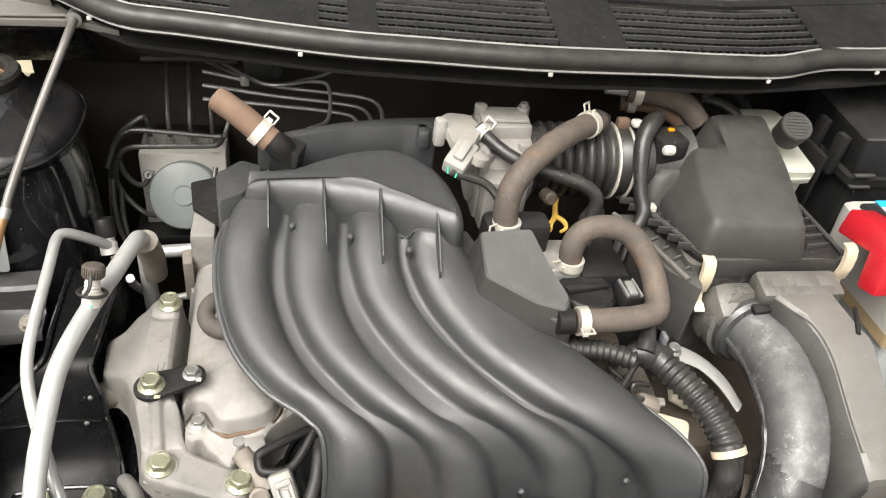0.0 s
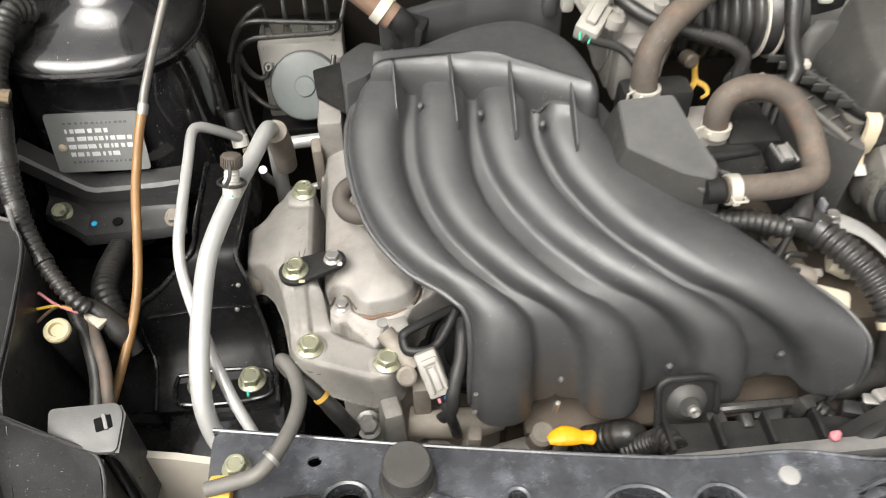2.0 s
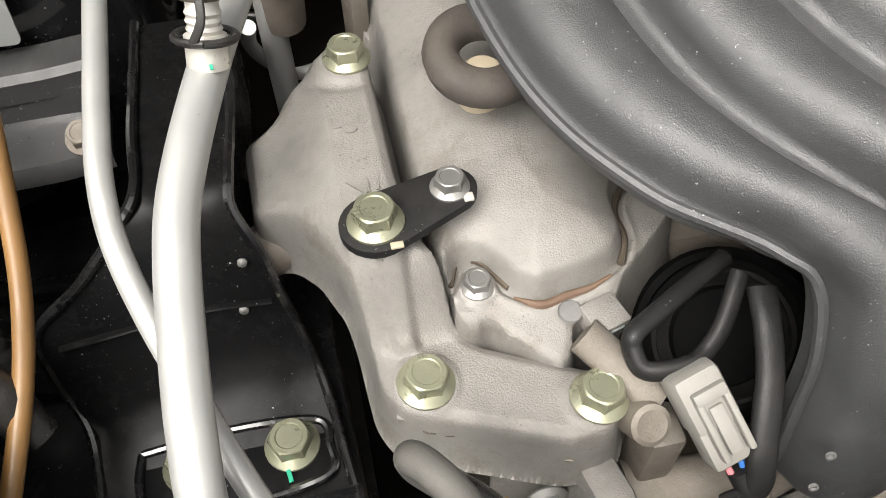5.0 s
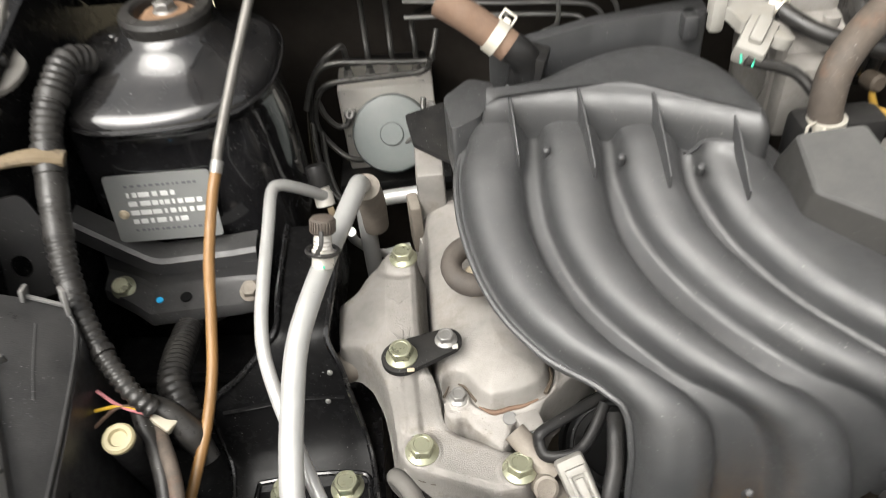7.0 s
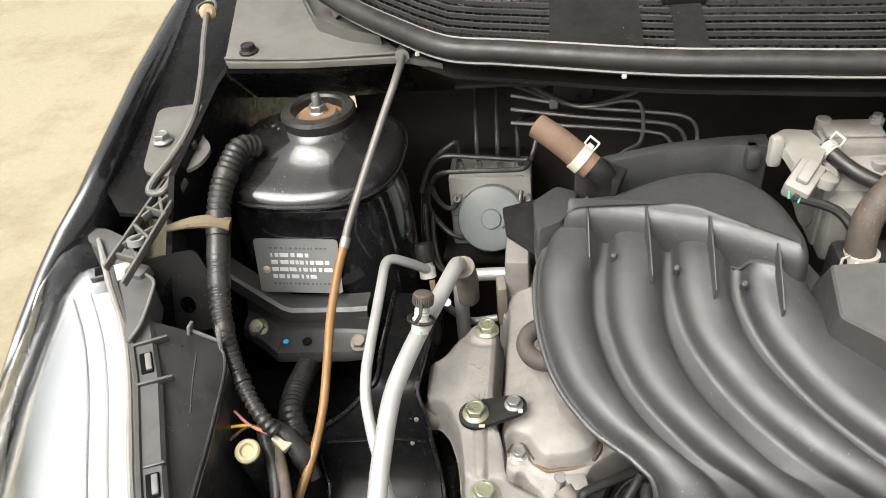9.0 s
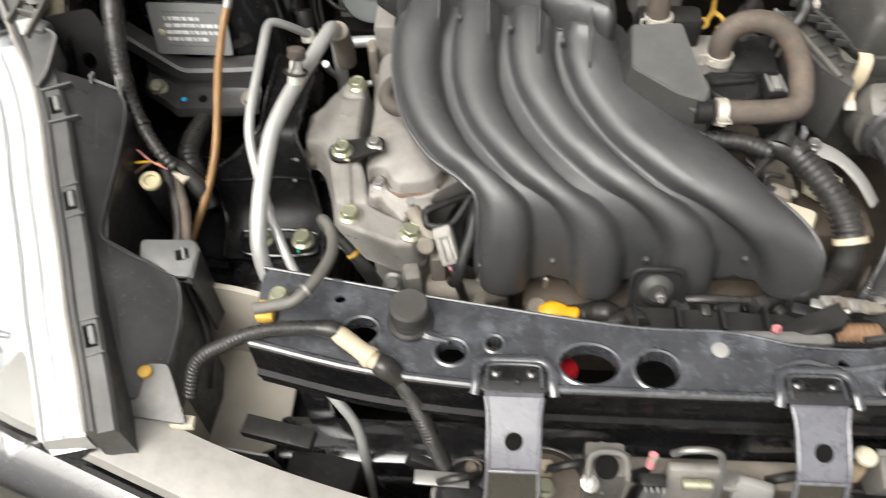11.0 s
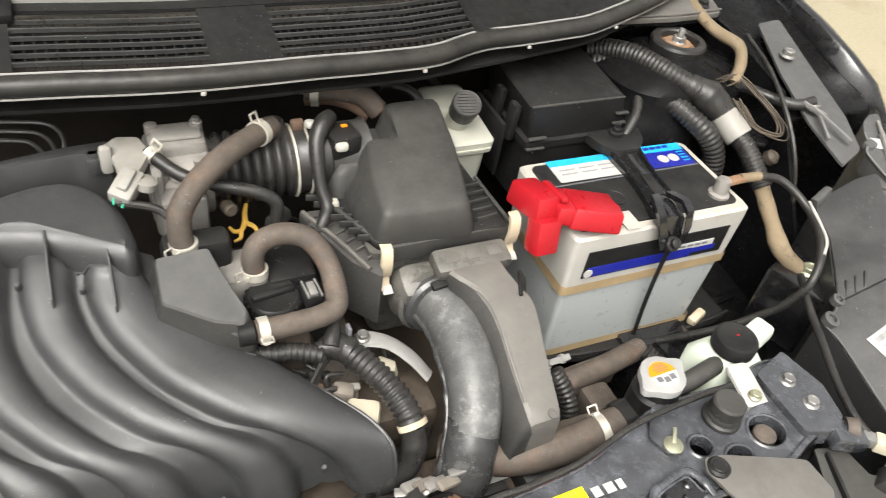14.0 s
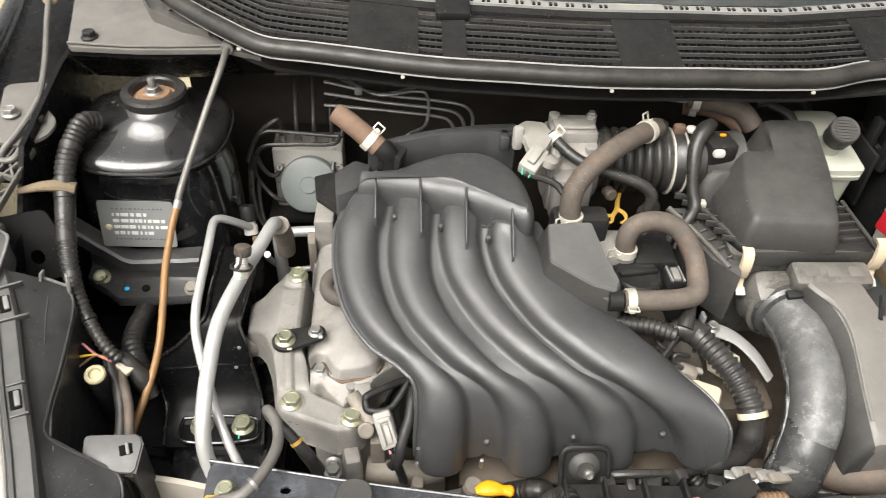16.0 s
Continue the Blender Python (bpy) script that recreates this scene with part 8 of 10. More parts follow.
part("rim_edge", tube([(0.345, 0.602, 0.890), (0.363, 0.560, 0.890), (0.380, 0.519, 0.8895)], 0.0028, 8), M["airbox"], ar)
part("rim_edge", tube([(0.526, 0.600, 0.8895), (0.530, 0.516, 0.8895)], 0.0025, 8), M["airbox"], ar)
part("front_band", box((0.150, 0.006, 0.022), pose(0.456, 0.516, 0.876, 0, 1, 1.5), 0.002), M["airbox"], ar)
for x, y, z in ((0.3845, 0.508, 0.868), (0.5335, 0.512, 0.878)):
    c = part("clip", loft([[Vector((x - 0.006, y - 0.001 + a, z + h)), Vector((x + 0.006, y - 0.001 + a, z + h)), Vector((x + 0.006, y + 0.004 + a, z + h)), Vector((x - 0.006, y + 0.004 + a, z + h))] for a, h in ((0.006, 0.022), (0.001, 0.020), (-0.002, 0.012), (-0.003, 0.0), (-0.001, -0.014), (0.003, -0.019), (0.001, -0.026), (-0.006, -0.030))]), M["clip"], ar, "cream plastic clip", angle=50)
    part("clip_foot", box((0.011, 0.010, 0.003), pose(x + 0.002, y - 0.006, z - 0.031, 30), 0.001), M["white"], ar)
part("left_flange", sheet(rounded([(0.318, 0.605), (0.352, 0.605), (0.384, 0.520), (0.376, 0.492), (0.352, 0.520)], 0.005), [], lambda x, y: 0.868 + 0.05 * (y - 0.5), 0.07, bevel=0.003), M["leftflange"], ar)
part("flange_rail", tube([(0.322, 0.602, 0.876), (0.345, 0.555, 0.874), (0.366, 0.505, 0.870)], 0.003, 8), M["dusty"], ar)
for i in range(6):
    part("flange_rib", box((0.012, 0.0016, 0.004), pose(0.340 + 0.0065 * i, 0.593 - 0.0145 * i, 0.8725, 0, 0, 25), 0.0005), M["dusty"], ar)
part("snout", box((0.075, 0.05, 0.06), pose(0.428, 0.506, 0.828, 24), 0.014, 0.85), M["caked"], ar)
part("snout_ring", lathe([(0.034, -0.006), (0.0415, -0.004), (0.0415, 0.008), (0.036, 0.010)], (0.4345, 0.497, 0.8215), (0.1, -1, 0.12), 36), M["caked"], ar)
part("snout_top", box((0.088, 0.032, 0.020), pose(0.476, 0.495, 0.866, 12), 0.006), M["caked"], ar)
for i in range(3):
    part("snout_notch", box((0.017, 0.014, 0.005), pose(0.452 + 0.025 * i, 0.494, 0.8745, 12), 0.002), M["dusty"], ar)

du = thing("intake_duct", (0.42, 0.38, 0.66), "chalky black rubber intake duct bent downwards", "duct")
DP = [(0.435, 0.497, 0.820), (0.4385, 0.476, 0.8225), (0.4410, 0.450, 0.8230), (0.4405, 0.430, 0.8217), (0.4395, 0.410, 0.8186), (0.4375, 0.390, 0.8130), (0.4330, 0.370, 0.8040), (0.4265, 0.352, 0.7920), (0.4185, 0.337, 0.7740)]
DLOW = [(0.4275, 0.354, 0.7935), (0.4185, 0.337, 0.7740), (0.411, 0.325, 0.748), (0.404, 0.318, 0.715), (0.398, 0.318, 0.68), (0.392, 0.325, 0.62)]
part("duct", tube(DP, [0.0285, 0.0295, 0.0292, 0.0290, 0.0288, 0.0284, 0.0280, 0.0276, 0.0274], 32, 8), M["duct"], du, angle=70)
part("lower_duct", tube(DLOW, [0.0272, 0.0282, 0.0284, 0.0282, 0.028, 0.028], 32, 8, dents=0.03), M["ductlow"], du, "wet black lower half with chalky streaks", angle=70)
for side in (-1, 1):
    seam = [(x + side * 0.0282, y, z - 0.002) for x, y, z in DP[1:]] + [(x + side * 0.0280, y, z) for x, y, z in DLOW[2:5]]
    part("seam", tube(seam, 0.0034, 8, 12, flat=0.7, dents=0.9), M["ductlow"], du, "raised ragged moulding seam")
part("streak_ridge", tube([(x - 0.010, y - 0.010, z + 0.0205) for x, y, z in DLOW[:4]], 0.0022, 8, 10, flat=0.5, dents=0.7), M["duct"], du)
part("collar", lathe([(0.0300, -0.010), (0.0365, -0.009), (0.0370, 0.006), (0.0340, 0.010), (0.0300, 0.011)], (0.4355, 0.487, 0.8215), (0.1, -1, 0.12), 36), M["ductlow"], du)
part("collar_tab", box((0.026, 0.010, 0.006), pose(0.438, 0.479, 0.855, 12, 0, 6), 0.0015), M["black"], du)
re = thing("intake_resonator", (0.485, 0.40, 0.75), "flat-faced grey-brown plastic intake resonator box", "duct")
rings, flank = [], []
for y, z, xl, xr in ((0.492, 0.870, 0.440, 0.505), (0.476, 0.8725, 0.443, 0.5035), (0.466, 0.8715, 0.449, 0.5045), (0.456, 0.8695, 0.458, 0.5070), (0.442, 0.8660, 0.4635, 0.5110), (0.432, 0.8635, 0.4660, 0.5160), (0.421, 0.8605, 0.4675, 0.5170), (0.402, 0.8535, 0.4680, 0.5145), (0.367, 0.8375, 0.4665, 0.5085), (0.335, 0.8235, 0.4660, 0.5045), (0.3205, 0.8165, 0.4660, 0.5022), (0.3155, 0.8120, 0.4675, 0.5005), (0.3135, 0.8040, 0.4690, 0.4990)):
    k = min(1.0, max(0.0, (0.478 - y) / 0.03))
    rings.append([Vector(v) for v in ((xl + 0.005, y, z), (xr - 0.003, y, z), (xr - 0.0005, y, z - 0.0012), (xr + 0.0008, y, z - 0.005), (xr + 0.005, y + 0.004, z - 0.075), (xl + 0.003, y + 0.004, z - 0.075), (xl + 0.001, y, z - 0.003))])
    flank.append([Vector(v) for v in ((xl + 0.002, y, z - 0.0025), (xl - 0.004 * k, y, z - 0.009), (xl - 0.013 * k, y, z - 0.028), (xl - 0.015 * k, y + 0.004, z - 0.074), (xl + 0.002, y + 0.004, z - 0.074))])
shell = part("shell", loft(rings), M["resonator"], re, angle=30)
# flank in darker plastic than the shell, so its shade is in the colour
part("flank", loft(flank), M["airbox"], re, "resonator flank darkened in colour, as its shaded side", angle=40)
part("edge_ridge", tube([(0.455, 0.4575, 0.8700), (0.4660, 0.442, 0.8663), (0.4700, 0.421, 0.8608), (0.4705, 0.402, 0.8538), (0.4690, 0.367, 0.8378), (0.4685, 0.335, 0.8238)], 0.0016, 8), M["resonator"], shell)
# black block set on the edge as its dark notch
part("side_dent", box((0.016, 0.034, 0.004), pose(0.515, 0.447, 0.862, 12, 55, -14), 0.002), M["black"], re)
part("front_dimple", lathe([(0.0055, 0), (0.005, 0.001), (0.0035, 0.0008), (0.003, -0.0005)], (0.493, 0.3185, 0.8165), (0, -0.3, 1), 18), M["dusty"], re)

# ---- looms over the gearbox ----
ch = loom("engine_loom", [(0.237, 0.458, 0.833), (0.255, 0.453, 0.835), (0.275, 0.448, 0.836), (0.298, 0.438, 0.834)], 0.0085, "black corrugated engine loom with tape", pitch=0.006, depth=0.0014)
part("sleeve", tube([(0.315, 0.449, 0.831), (0.3228, 0.440, 0.831), (0.3313, 0.425, 0.8297), (0.3398, 0.410, 0.8276), (0.3477, 0.395, 0.8241), (0.3544, 0.380, 0.8189), (0.3591, 0.365, 0.8122), (0.3615, 0.354, 0.803)], 0.0118, 16, 8, ribs=(0.0065, 0.0018)), M["rubber"], ch, angle=80)
part("taped_end", tube([(0.3610, 0.356, 0.805), (0.3615, 0.346, 0.788), (0.358, 0.342, 0.768), (0.348, 0.341, 0.748), (0.332, 0.345, 0.732)], [0.0128, 0.0122, 0.0118, 0.0115, 0.011], 16, 10, dents=0.16), M["rubber"], ch, "black tape-wrapped end")
part("tape_knot", tube([(0.292, 0.444, 0.834), (0.305, 0.446, 0.836), (0.318, 0.444, 0.833), (0.326, 0.436, 0.831)], [0.009, 0.0125, 0.0135, 0.0128], 14, 10, dents=0.25), M["rubber"], ch, "black tape knot")
part("tie", lathe([(0.0135, -0.003), (0.0149, -0.003), (0.0149, 0.003), (0.0135, 0.003)], (0.3612, 0.3565, 0.8055), (0.16, -0.72, -0.62), 22), M["clip"], ch, "pale cable tie")
for i in range(5):
    part("wire", tube([(0.300, 0.438, 0.834), (0.292 - 0.004 * i, 0.428 - 0.004 * i, 0.826), (0.283 - 0.005 * i, 0.418 - 0.003 * i, 0.81)], 0.0022, 8), M["rubber"], ch)
part("tail", tube([(0.305, 0.440, 0.842), (0.312, 0.455, 0.850), (0.318, 0.470, 0.856)], [0.010, 0.007, 0.006], 12, dents=0.2), M["rubber"], ch)
part("blue_tab", box((0.004, 0.010, 0.012), pose(0.327, 0.452, 0.846), 0.001), M["ink"], ch)
gb = thing("gearbox_lug", (0.37, 0.44, 0.76), "pale aluminium lug with a bolt on the gearbox", "lug")
part("lug", tube([(0.338, 0.456, 0.822), (0.352, 0.455, 0.822), (0.372, 0.448, 0.816), (0.390, 0.432, 0.806), (0.405, 0.415, 0.79)], [0.010, 0.011, 0.010, 0.010, 0.009], 14, flat=0.3), M["primer"], gb, angle=70)
bolt(gb, (0.344, 0.456, 0.826), "steel", 0.7)
part("casting", box((0.09, 0.06, 0.06), pose(0.365, 0.415, 0.745), 0.012), M["grime"], gb)
part("bulb", lathe([(0.001, -0.018), (0.012, -0.014), (0.016, 0), (0.012, 0.014), (0.001, 0.018)], (0.355, 0.428, 0.800), (1, -0.4, 0), 20), M["fluid"], gb)
part("cream_lug", box((0.034, 0.026, 0.02), pose(0.325, 0.392, 0.790, 10, 0, -25), 0.006), M["fluid"], gb, "cream plastic lug")
part("rusty_pipe", tube([(0.29, 0.43, 0.79), (0.31, 0.418, 0.79)], 0.010, 14), M["rusthose"], gb)
for i, (x, y, z) in enumerate(((0.285, 0.345, 0.715), (0.315, 0.338, 0.72), (0.345, 0.33, 0.73))):
    t = loom("lower_loom", [(x, y, z), (x + 0.012, y - 0.012, z - 0.006), (x + 0.02, y - 0.02, z - 0.02)], 0.008, "short black corrugated loom under the manifold")

# ---- radiator, fan shroud, cap and tanks ----
fs = thing("fan_shroud", (0.25, 0.29, 0.55), "black plastic fan shroud with a grey upper rail", "fan shroud")
part("shroud_top", box((0.24, 0.032, 0.010), pose(0.285, 0.296, 0.745, 0, 0, -2), 0.003), M["black"], fs)
part("upper_rail", box((0.185, 0.016, 0.018), pose(0.252, 0.279, 0.752, 0, -2, 0), 0.007), M["greyplastic"], fs, "grey upper rail")
part("back", box((0.28, 0.012, 0.20), pose(0.31, 0.302, 0.64), 0.003), M["black"], fs)
for i in range(5):
    part("rib", box((0.004, 0.028, 0.018), pose(0.17 + i * 0.04, 0.300, 0.752), 0.001), M["black"], fs)
part("bracket_arm", box((0.05, 0.012, 0.012), pose(0.335, 0.290, 0.762, 0, -15, 20), 0.003), M["black"], fs)
part("spring", tube([(0.352, 0.292, 0.748), (0.392, 0.292, 0.748)], 0.009, 14, 20, ribs=(0.005, 0.002)), M["rust"], fs, "rusty spring", angle=80)
for i in range(4):
    part("metal_tab", box((0.026, 0.012, 0.006), pose(0.352 + 0.010 * i, 0.318 - 0.004 * i, 0.762 + 0.003 * i, 0, 20, 15), 0.002), M["alu_dark" if i % 2 else "alu"], fs)
fl = thing("fan_label", (0.455, 0.325, 0.71), "white printed paper label on the fan shroud", "label")
fm = pose(0.455, 0.328, 0.722, 20, 0, 2)
fan_paper = part("paper", box((0.05, 0.022, 0.0012), fm, 0), M["paper"], fl)
for i in range(5):
    part("print_bar", box((0.005 + 0.002 * (i % 3), 0.004, 0.0006), fm @ pose(-0.018 + 0.009 * i, 0.004 - 0.006 * (i % 2), 0.001), 0), M["ink"], fan_paper)
single("lower_shroud", box((0.30, 0.08, 0.02), pose(0.47, 0.33, 0.70), 0.005), M["hose"], "brown dusty shroud ledge under the hose", "shroud")

rd = thing("radiator", (0.60, 0.31, 0.40), "black radiator tank with a filler neck", "radiator")
part("tank", box((0.30, 0.04, 0.30), pose(0.62, 0.316, 0.585), 0.01), M["black"], rd)
part("tank_step", box((0.10, 0.04, 0.05), pose(0.628, 0.318, 0.755), 0.008), M["black"], rd)
part("neck", lathe([(0.026, 0), (0.026, 0.03), (0.022, 0.034), (0.020, 0.05)], (0.621, 0.318, 0.775), seg=28), M["black"], rd)
part("hose_neck", tube([(0.585, 0.316, 0.765), (0.605, 0.317, 0.768)], 0.0205, 20), M["black"], rd)
part("overflow", tube([(0.640, 0.317, 0.800), (0.665, 0.318, 0.803), (0.690, 0.322, 0.806), (0.715, 0.330, 0.800)], 0.0105, 14), M["airbox"], rd)
out = []
for k in range(48):
    w = 2 * math.pi * k / 48
    r = 0.0240 + 0.0085 * math.exp(-((math.sin(w - 0.35)) / 0.28) ** 2)
    out.append((0.621 + r * math.cos(w), 0.319 + r * math.sin(w)))
rc = part("radiator_cap", sheet(out, [], 0.829, 0.009, bevel=0.003), M["pipe"], rd, "bare aluminium cap with two ears", angle=60)
part("label_field", sheet(oval(0.621, 0.319, 0.0165, 0.0165, 2, 32), [], 0.8300, 0.001), M["paper"], rc)
half = [(0.621 + 0.0158 * math.cos(w), 0.3195 + 0.0150 * math.sin(w)) for w in [0.05 + math.pi * k / 24 for k in range(25)]]
part("label_orange", sheet(half, [], 0.8306, 0.0008), M["orange"], rc, "orange warning field")
for i in range(4):
    part("print_bar", box((0.018 - 0.003 * abs(i - 1), 0.0011, 0.0006), pose(0.621, 0.3225 + 0.0027 * i, 0.8311), 0), M["rust"], rc)
for i in range(3):
    part("print_bar", box((0.006, 0.006, 0.0006), pose(0.613 + 0.008 * i, 0.3135 - 0.002 * (i % 2), 0.8303), 0), M["ink"], rc)

ex = thing("coolant_reservoir", (0.735, 0.325, 0.70), "milky plastic coolant reservoir with a black cap", "reservoir")
part("tank", loft([rect_ring(0.700, 0.775, 0.312, 0.372, 0.66, 0.015), rect_ring(0.700, 0.778, 0.310, 0.372, 0.79, 0.016), rect_ring(0.708, 0.765, 0.314, 0.362, 0.808, 0.018), rect_ring(0.716, 0.752, 0.32, 0.354, 0.816, 0.016)]), M["coolant"], ex, angle=50)
part("neck", lathe([(0.021, -0.01), (0.021, 0.006), (0.020, 0.010)], (0.733, 0.336, 0.812), seg=28), M["coolant"], ex)
part("cap", lathe([(0.0245, 0), (0.0245, 0.013), (0.023, 0.016), (0.020, 0.0165), (0.018, 0.0155)], (0.733, 0.336, 0.816), seg=40), M["black"], ex, "black screw cap")
part("cap_mark", box((0.004, 0.0015, 0.0008), pose(0.735, 0.338, 0.8325), 0), M["red"], ex)
part("horn", box((0.042, 0.026, 0.022), pose(0.772, 0.343, 0.814, 0, -8, 18), 0.006), M["coolant"], ex)
part("mount_tab", sheet(rounded([(0.702, 0.312), (0.728, 0.310), (0.732, 0.262), (0.722, 0.253), (0.706, 0.258)], 0.006), [], lambda x, y: 0.822 - 0.02 * (0.31 - y) / 0.05, 0.005, bevel=0.0012), M["white"], ex, "white mounting tab")
bolt(ex, (0.716, 0.275, 0.811), "zinc", 0.65)

# raised corner of the support on the right, with its bolts, and the trim plate
cr = thing("support_corner", (0.76, 0.27, 0.80), "black steel corner plate with two zinc bolts", "plate")
part("plate", sheet(rounded([(0.736, 0.297), (0.788, 0.315), (0.800, 0.262), (0.790, 0.222), (0.766, 0.211), (0.736, 0.220)], 0.005), [], 0.814, 0.022, bevel=0.003), M["support"], cr)
bolt(cr, (0.764, 0.279, 0.813), "steel", 0.8)
bolt(cr, (0.768, 0.247, 0.813), "steel", 0.8)
part("pivot", lathe([(0.012, -0.006), (0.012, 0.006), (0.006, 0.009)], (0.801, 0.213, 0.800), (0.8, -0.5, 0.2), 20), M["hose"], cr)
part("lower_flange", box((0.04, 0.03, 0.02), pose(0.793, 0.210, 0.795, 0, 10, -20), 0.004), M["support"], cr)
tp = thing("trim_plate", (0.66, 0.19, 0.80), "grey plastic trim plate clipped at the support corner", "trim")
part("plate", sheet(rounded([(0.602, 0.216), (0.608, 0.227), (0.628, 0.224), (0.697, 0.199), (0.711, 0.193), (0.716, 0.160), (0.700, 0.138), (0.645, 0.146), (0.612, 0.186)], 0.004), [], lambda x, y: 0.818 - 0.12 * (0.215 - y), 0.003, bevel=0.001), M["dusty"], tp)
part("plug", lathe([(0.012, -0.01), (0.012, 0.003), (0.010, 0.005), (0.004, 0.006)], (0.704, 0.238, 0.797), seg=22), M["hose"], cr, "dusty rubber plug in the hole")
part("clip", lathe([(0.0115, 0), (0.0115, 0.002), (0.009, 0.004), (0.007, 0.0035), (0.006, 0.0045)], (0.615, 0.214, 0.818), seg=24), M["black"], tp)
tbk = thing("support_tab", (0.60, 0.26, 0.806), "small steel tab with a pale zinc clip", "tab")
part("tab", sheet(rounded([(0.575, 0.268), (0.60, 0.300), (0.640, 0.290), (0.618, 0.262), (0.60, 0.245), (0.585, 0.245)], 0.006), [], 0.810, 0.003, bevel=0.001), M["support"], tbk)
part("clip", lathe([(0.010, 0), (0.010, 0.002), (0.006, 0.004)], (0.592, 0.252, 0.811), seg=20), M["zinc"], tbk)
part("clip_tail", bar((0.592, 0.252, 0.815), (0.602, 0.266, 0.818), 0.004, 0.002), M["zinc"], tbk)

# labels on the support
yl = thing("warning_label", (0.445, 0.232, 0.8055), "yellow warning label stuck on the support", "label")
lm_ = pose(0.4435, 0.2315, 0.8085, 0, 0, 2.5)
yellow_field = part("label", box((0.080, 0.0215, 0.0006), lm_, 0), M["yellow"], yl)
for i in range(4):
    part("print_bar", box((0.052 - 0.006 * (i % 2), 0.0014, 0.0004), lm_ @ pose(0.006, 0.007 - 0.0046 * i, 0.0006), 0), M["ochre"], yellow_field)
part("print_mark", box((0.006, 0.005, 0.0004), lm_ @ pose(-0.033, -0.006, 0.0006), 0), M["ink"], yellow_field)
wl_ = thing("pictogram_label", (0.503, 0.236, 0.8055), "clear label with white pictogram blocks", "label")
for x, w in ((0.494, 0.009), (0.508, 0.010), (0.520, 0.007)):
    part("print_block", box((w, 0.010, 0.0005), pose(x, 0.2345, 0.8085, 0, 0, 3), 0), M["paper"], wl_)
hc = thing("release_cable", (0.52, 0.27, 0.81), "black hood release cable along the support", "cable")
part("cable", tube([(0.345, 0.250, 0.806), (0.40, 0.258, 0.811), (0.432, 0.258, 0.812), (0.492, 0.263, 0.816), (0.563, 0.281, 0.817), (0.634, 0.289, 0.817), (0.685, 0.292, 0.815), (0.72, 0.30, 0.80)], 0.0032, 10), M["rubber"], hc)

# ---- battery ----
bt = thing("battery", (0.72, 0.545, 0.68), "white-cased car battery with blue labels and a black lid", "battery")
X0, X1, Y0, Y1 = 0.592, 0.842, 0.472, 0.616
part("case", loft([rect_ring(X0 + 0.012, X1 - 0.012, Y0 + 0.008, Y1 - 0.008, 0.680, 0.008), rect_ring(X0 + 0.006, X1 - 0.006, Y0 + 0.004, Y1 - 0.004, 0.800, 0.008)]), M["caselow"], bt, "translucent bluish white case")
part("upper_case", loft([rect_ring(X0 + 0.004, X1 - 0.004, Y0 + 0.002, Y1 - 0.002, 0.800, 0.008), rect_ring(X0, X1, Y0, Y1, 0.868, 0.010), rect_ring(X0, X1, Y0, Y1, 0.882, 0.010), rect_ring(X0 + 0.003, X1 - 0.003, Y0 + 0.003, Y1 - 0.003, 0.885, 0.010)]), M["case"], bt, "white upper case")
part("lid", sheet(rounded([(X0 + 0.012, Y0 + 0.012), (X1 - 0.012, Y0 + 0.012), (X1 - 0.012, Y1 - 0.010), (X0 + 0.012, Y1 - 0.010)], 0.008), [], 0.8875, 0.004, bevel=0.001), M["black"], bt, "black lid")
for z, w in ((0.804, 0.014), (0.688, 0.012)):
    k = 0.0020 if z > 0.75 else 0.009
    part("glue_band", loft([rect_ring(X0 + k, X1 - k, Y0 + k * 0.5, Y1 - k * 0.5, z - w / 2, 0.008), rect_ring(X0 + k, X1 - k, Y0 + k * 0.5, Y1 - k * 0.5, z + w / 2, 0.008)], cap=False), M["tape"], bt, "brown aged glue band")
part("white_corner", box((0.020, 0.030, 0.001), pose(0.668, 0.486, 0.8885, 0, 0, 0), 0), M["case"], bt)
label_front = part("label_front", box((0.205, 0.0010, 0.040), pose(0.716, 0.4708, 0.843, 0, 0.5, 0), 0), M["black"], bt, "black front label")
part("label_stripe", box((0.150, 0.0010, 0.014), pose(0.694, 0.4700, 0.832, 0, 0.5, 0), 0), M["blue"], bt, "blue stripe")
part("label_stripe", box((0.070, 0.0010, 0.009), pose(0.765, 0.4700, 0.842, 0, 0.5, 0), 0), M["paper"], bt, "white stripe")
part("label_stripe", box((0.060, 0.0010, 0.007), pose(0.775, 0.4698, 0.833, 0, 0.5, 0), 0), M["blue"], bt)
part("label_mark", lathe([(0.006, 0), (0.006, 0.001)], (0.620, 0.4694, 0.832), (0, -1, 0), 16), M["paper"], bt)
for i in range(5):
    part("print_bar", box((0.008, 0.0008, 0.003), pose(0.742 + 0.011 * i, 0.4694, 0.8425), 0), M["ink"], label_front)
label_white = part("label_top", box((0.085, 0.040, 0.0008), pose(0.668, 0.586, 0.8885, 0, 0, -1), 0), M["paper"], bt, "white instruction label")
part("label_band", box((0.085, 0.011, 0.0008), pose(0.668, 0.602, 0.8892, 0, 0, -1), 0), M["cyan"], bt, "light blue band")
for i in range(6):
    part("print_bar", box((0.022, 0.0016, 0.0005), pose(0.645 + 0.028 * (i % 3), 0.588 - 0.008 * (i // 3), 0.8892), 0), M["primer"], label_white)
label_blue = part("label_top", box((0.064, 0.044, 0.0008), pose(0.793, 0.586, 0.8885, 0, 0, -2), 0), M["blue"], bt, "dark blue top label")
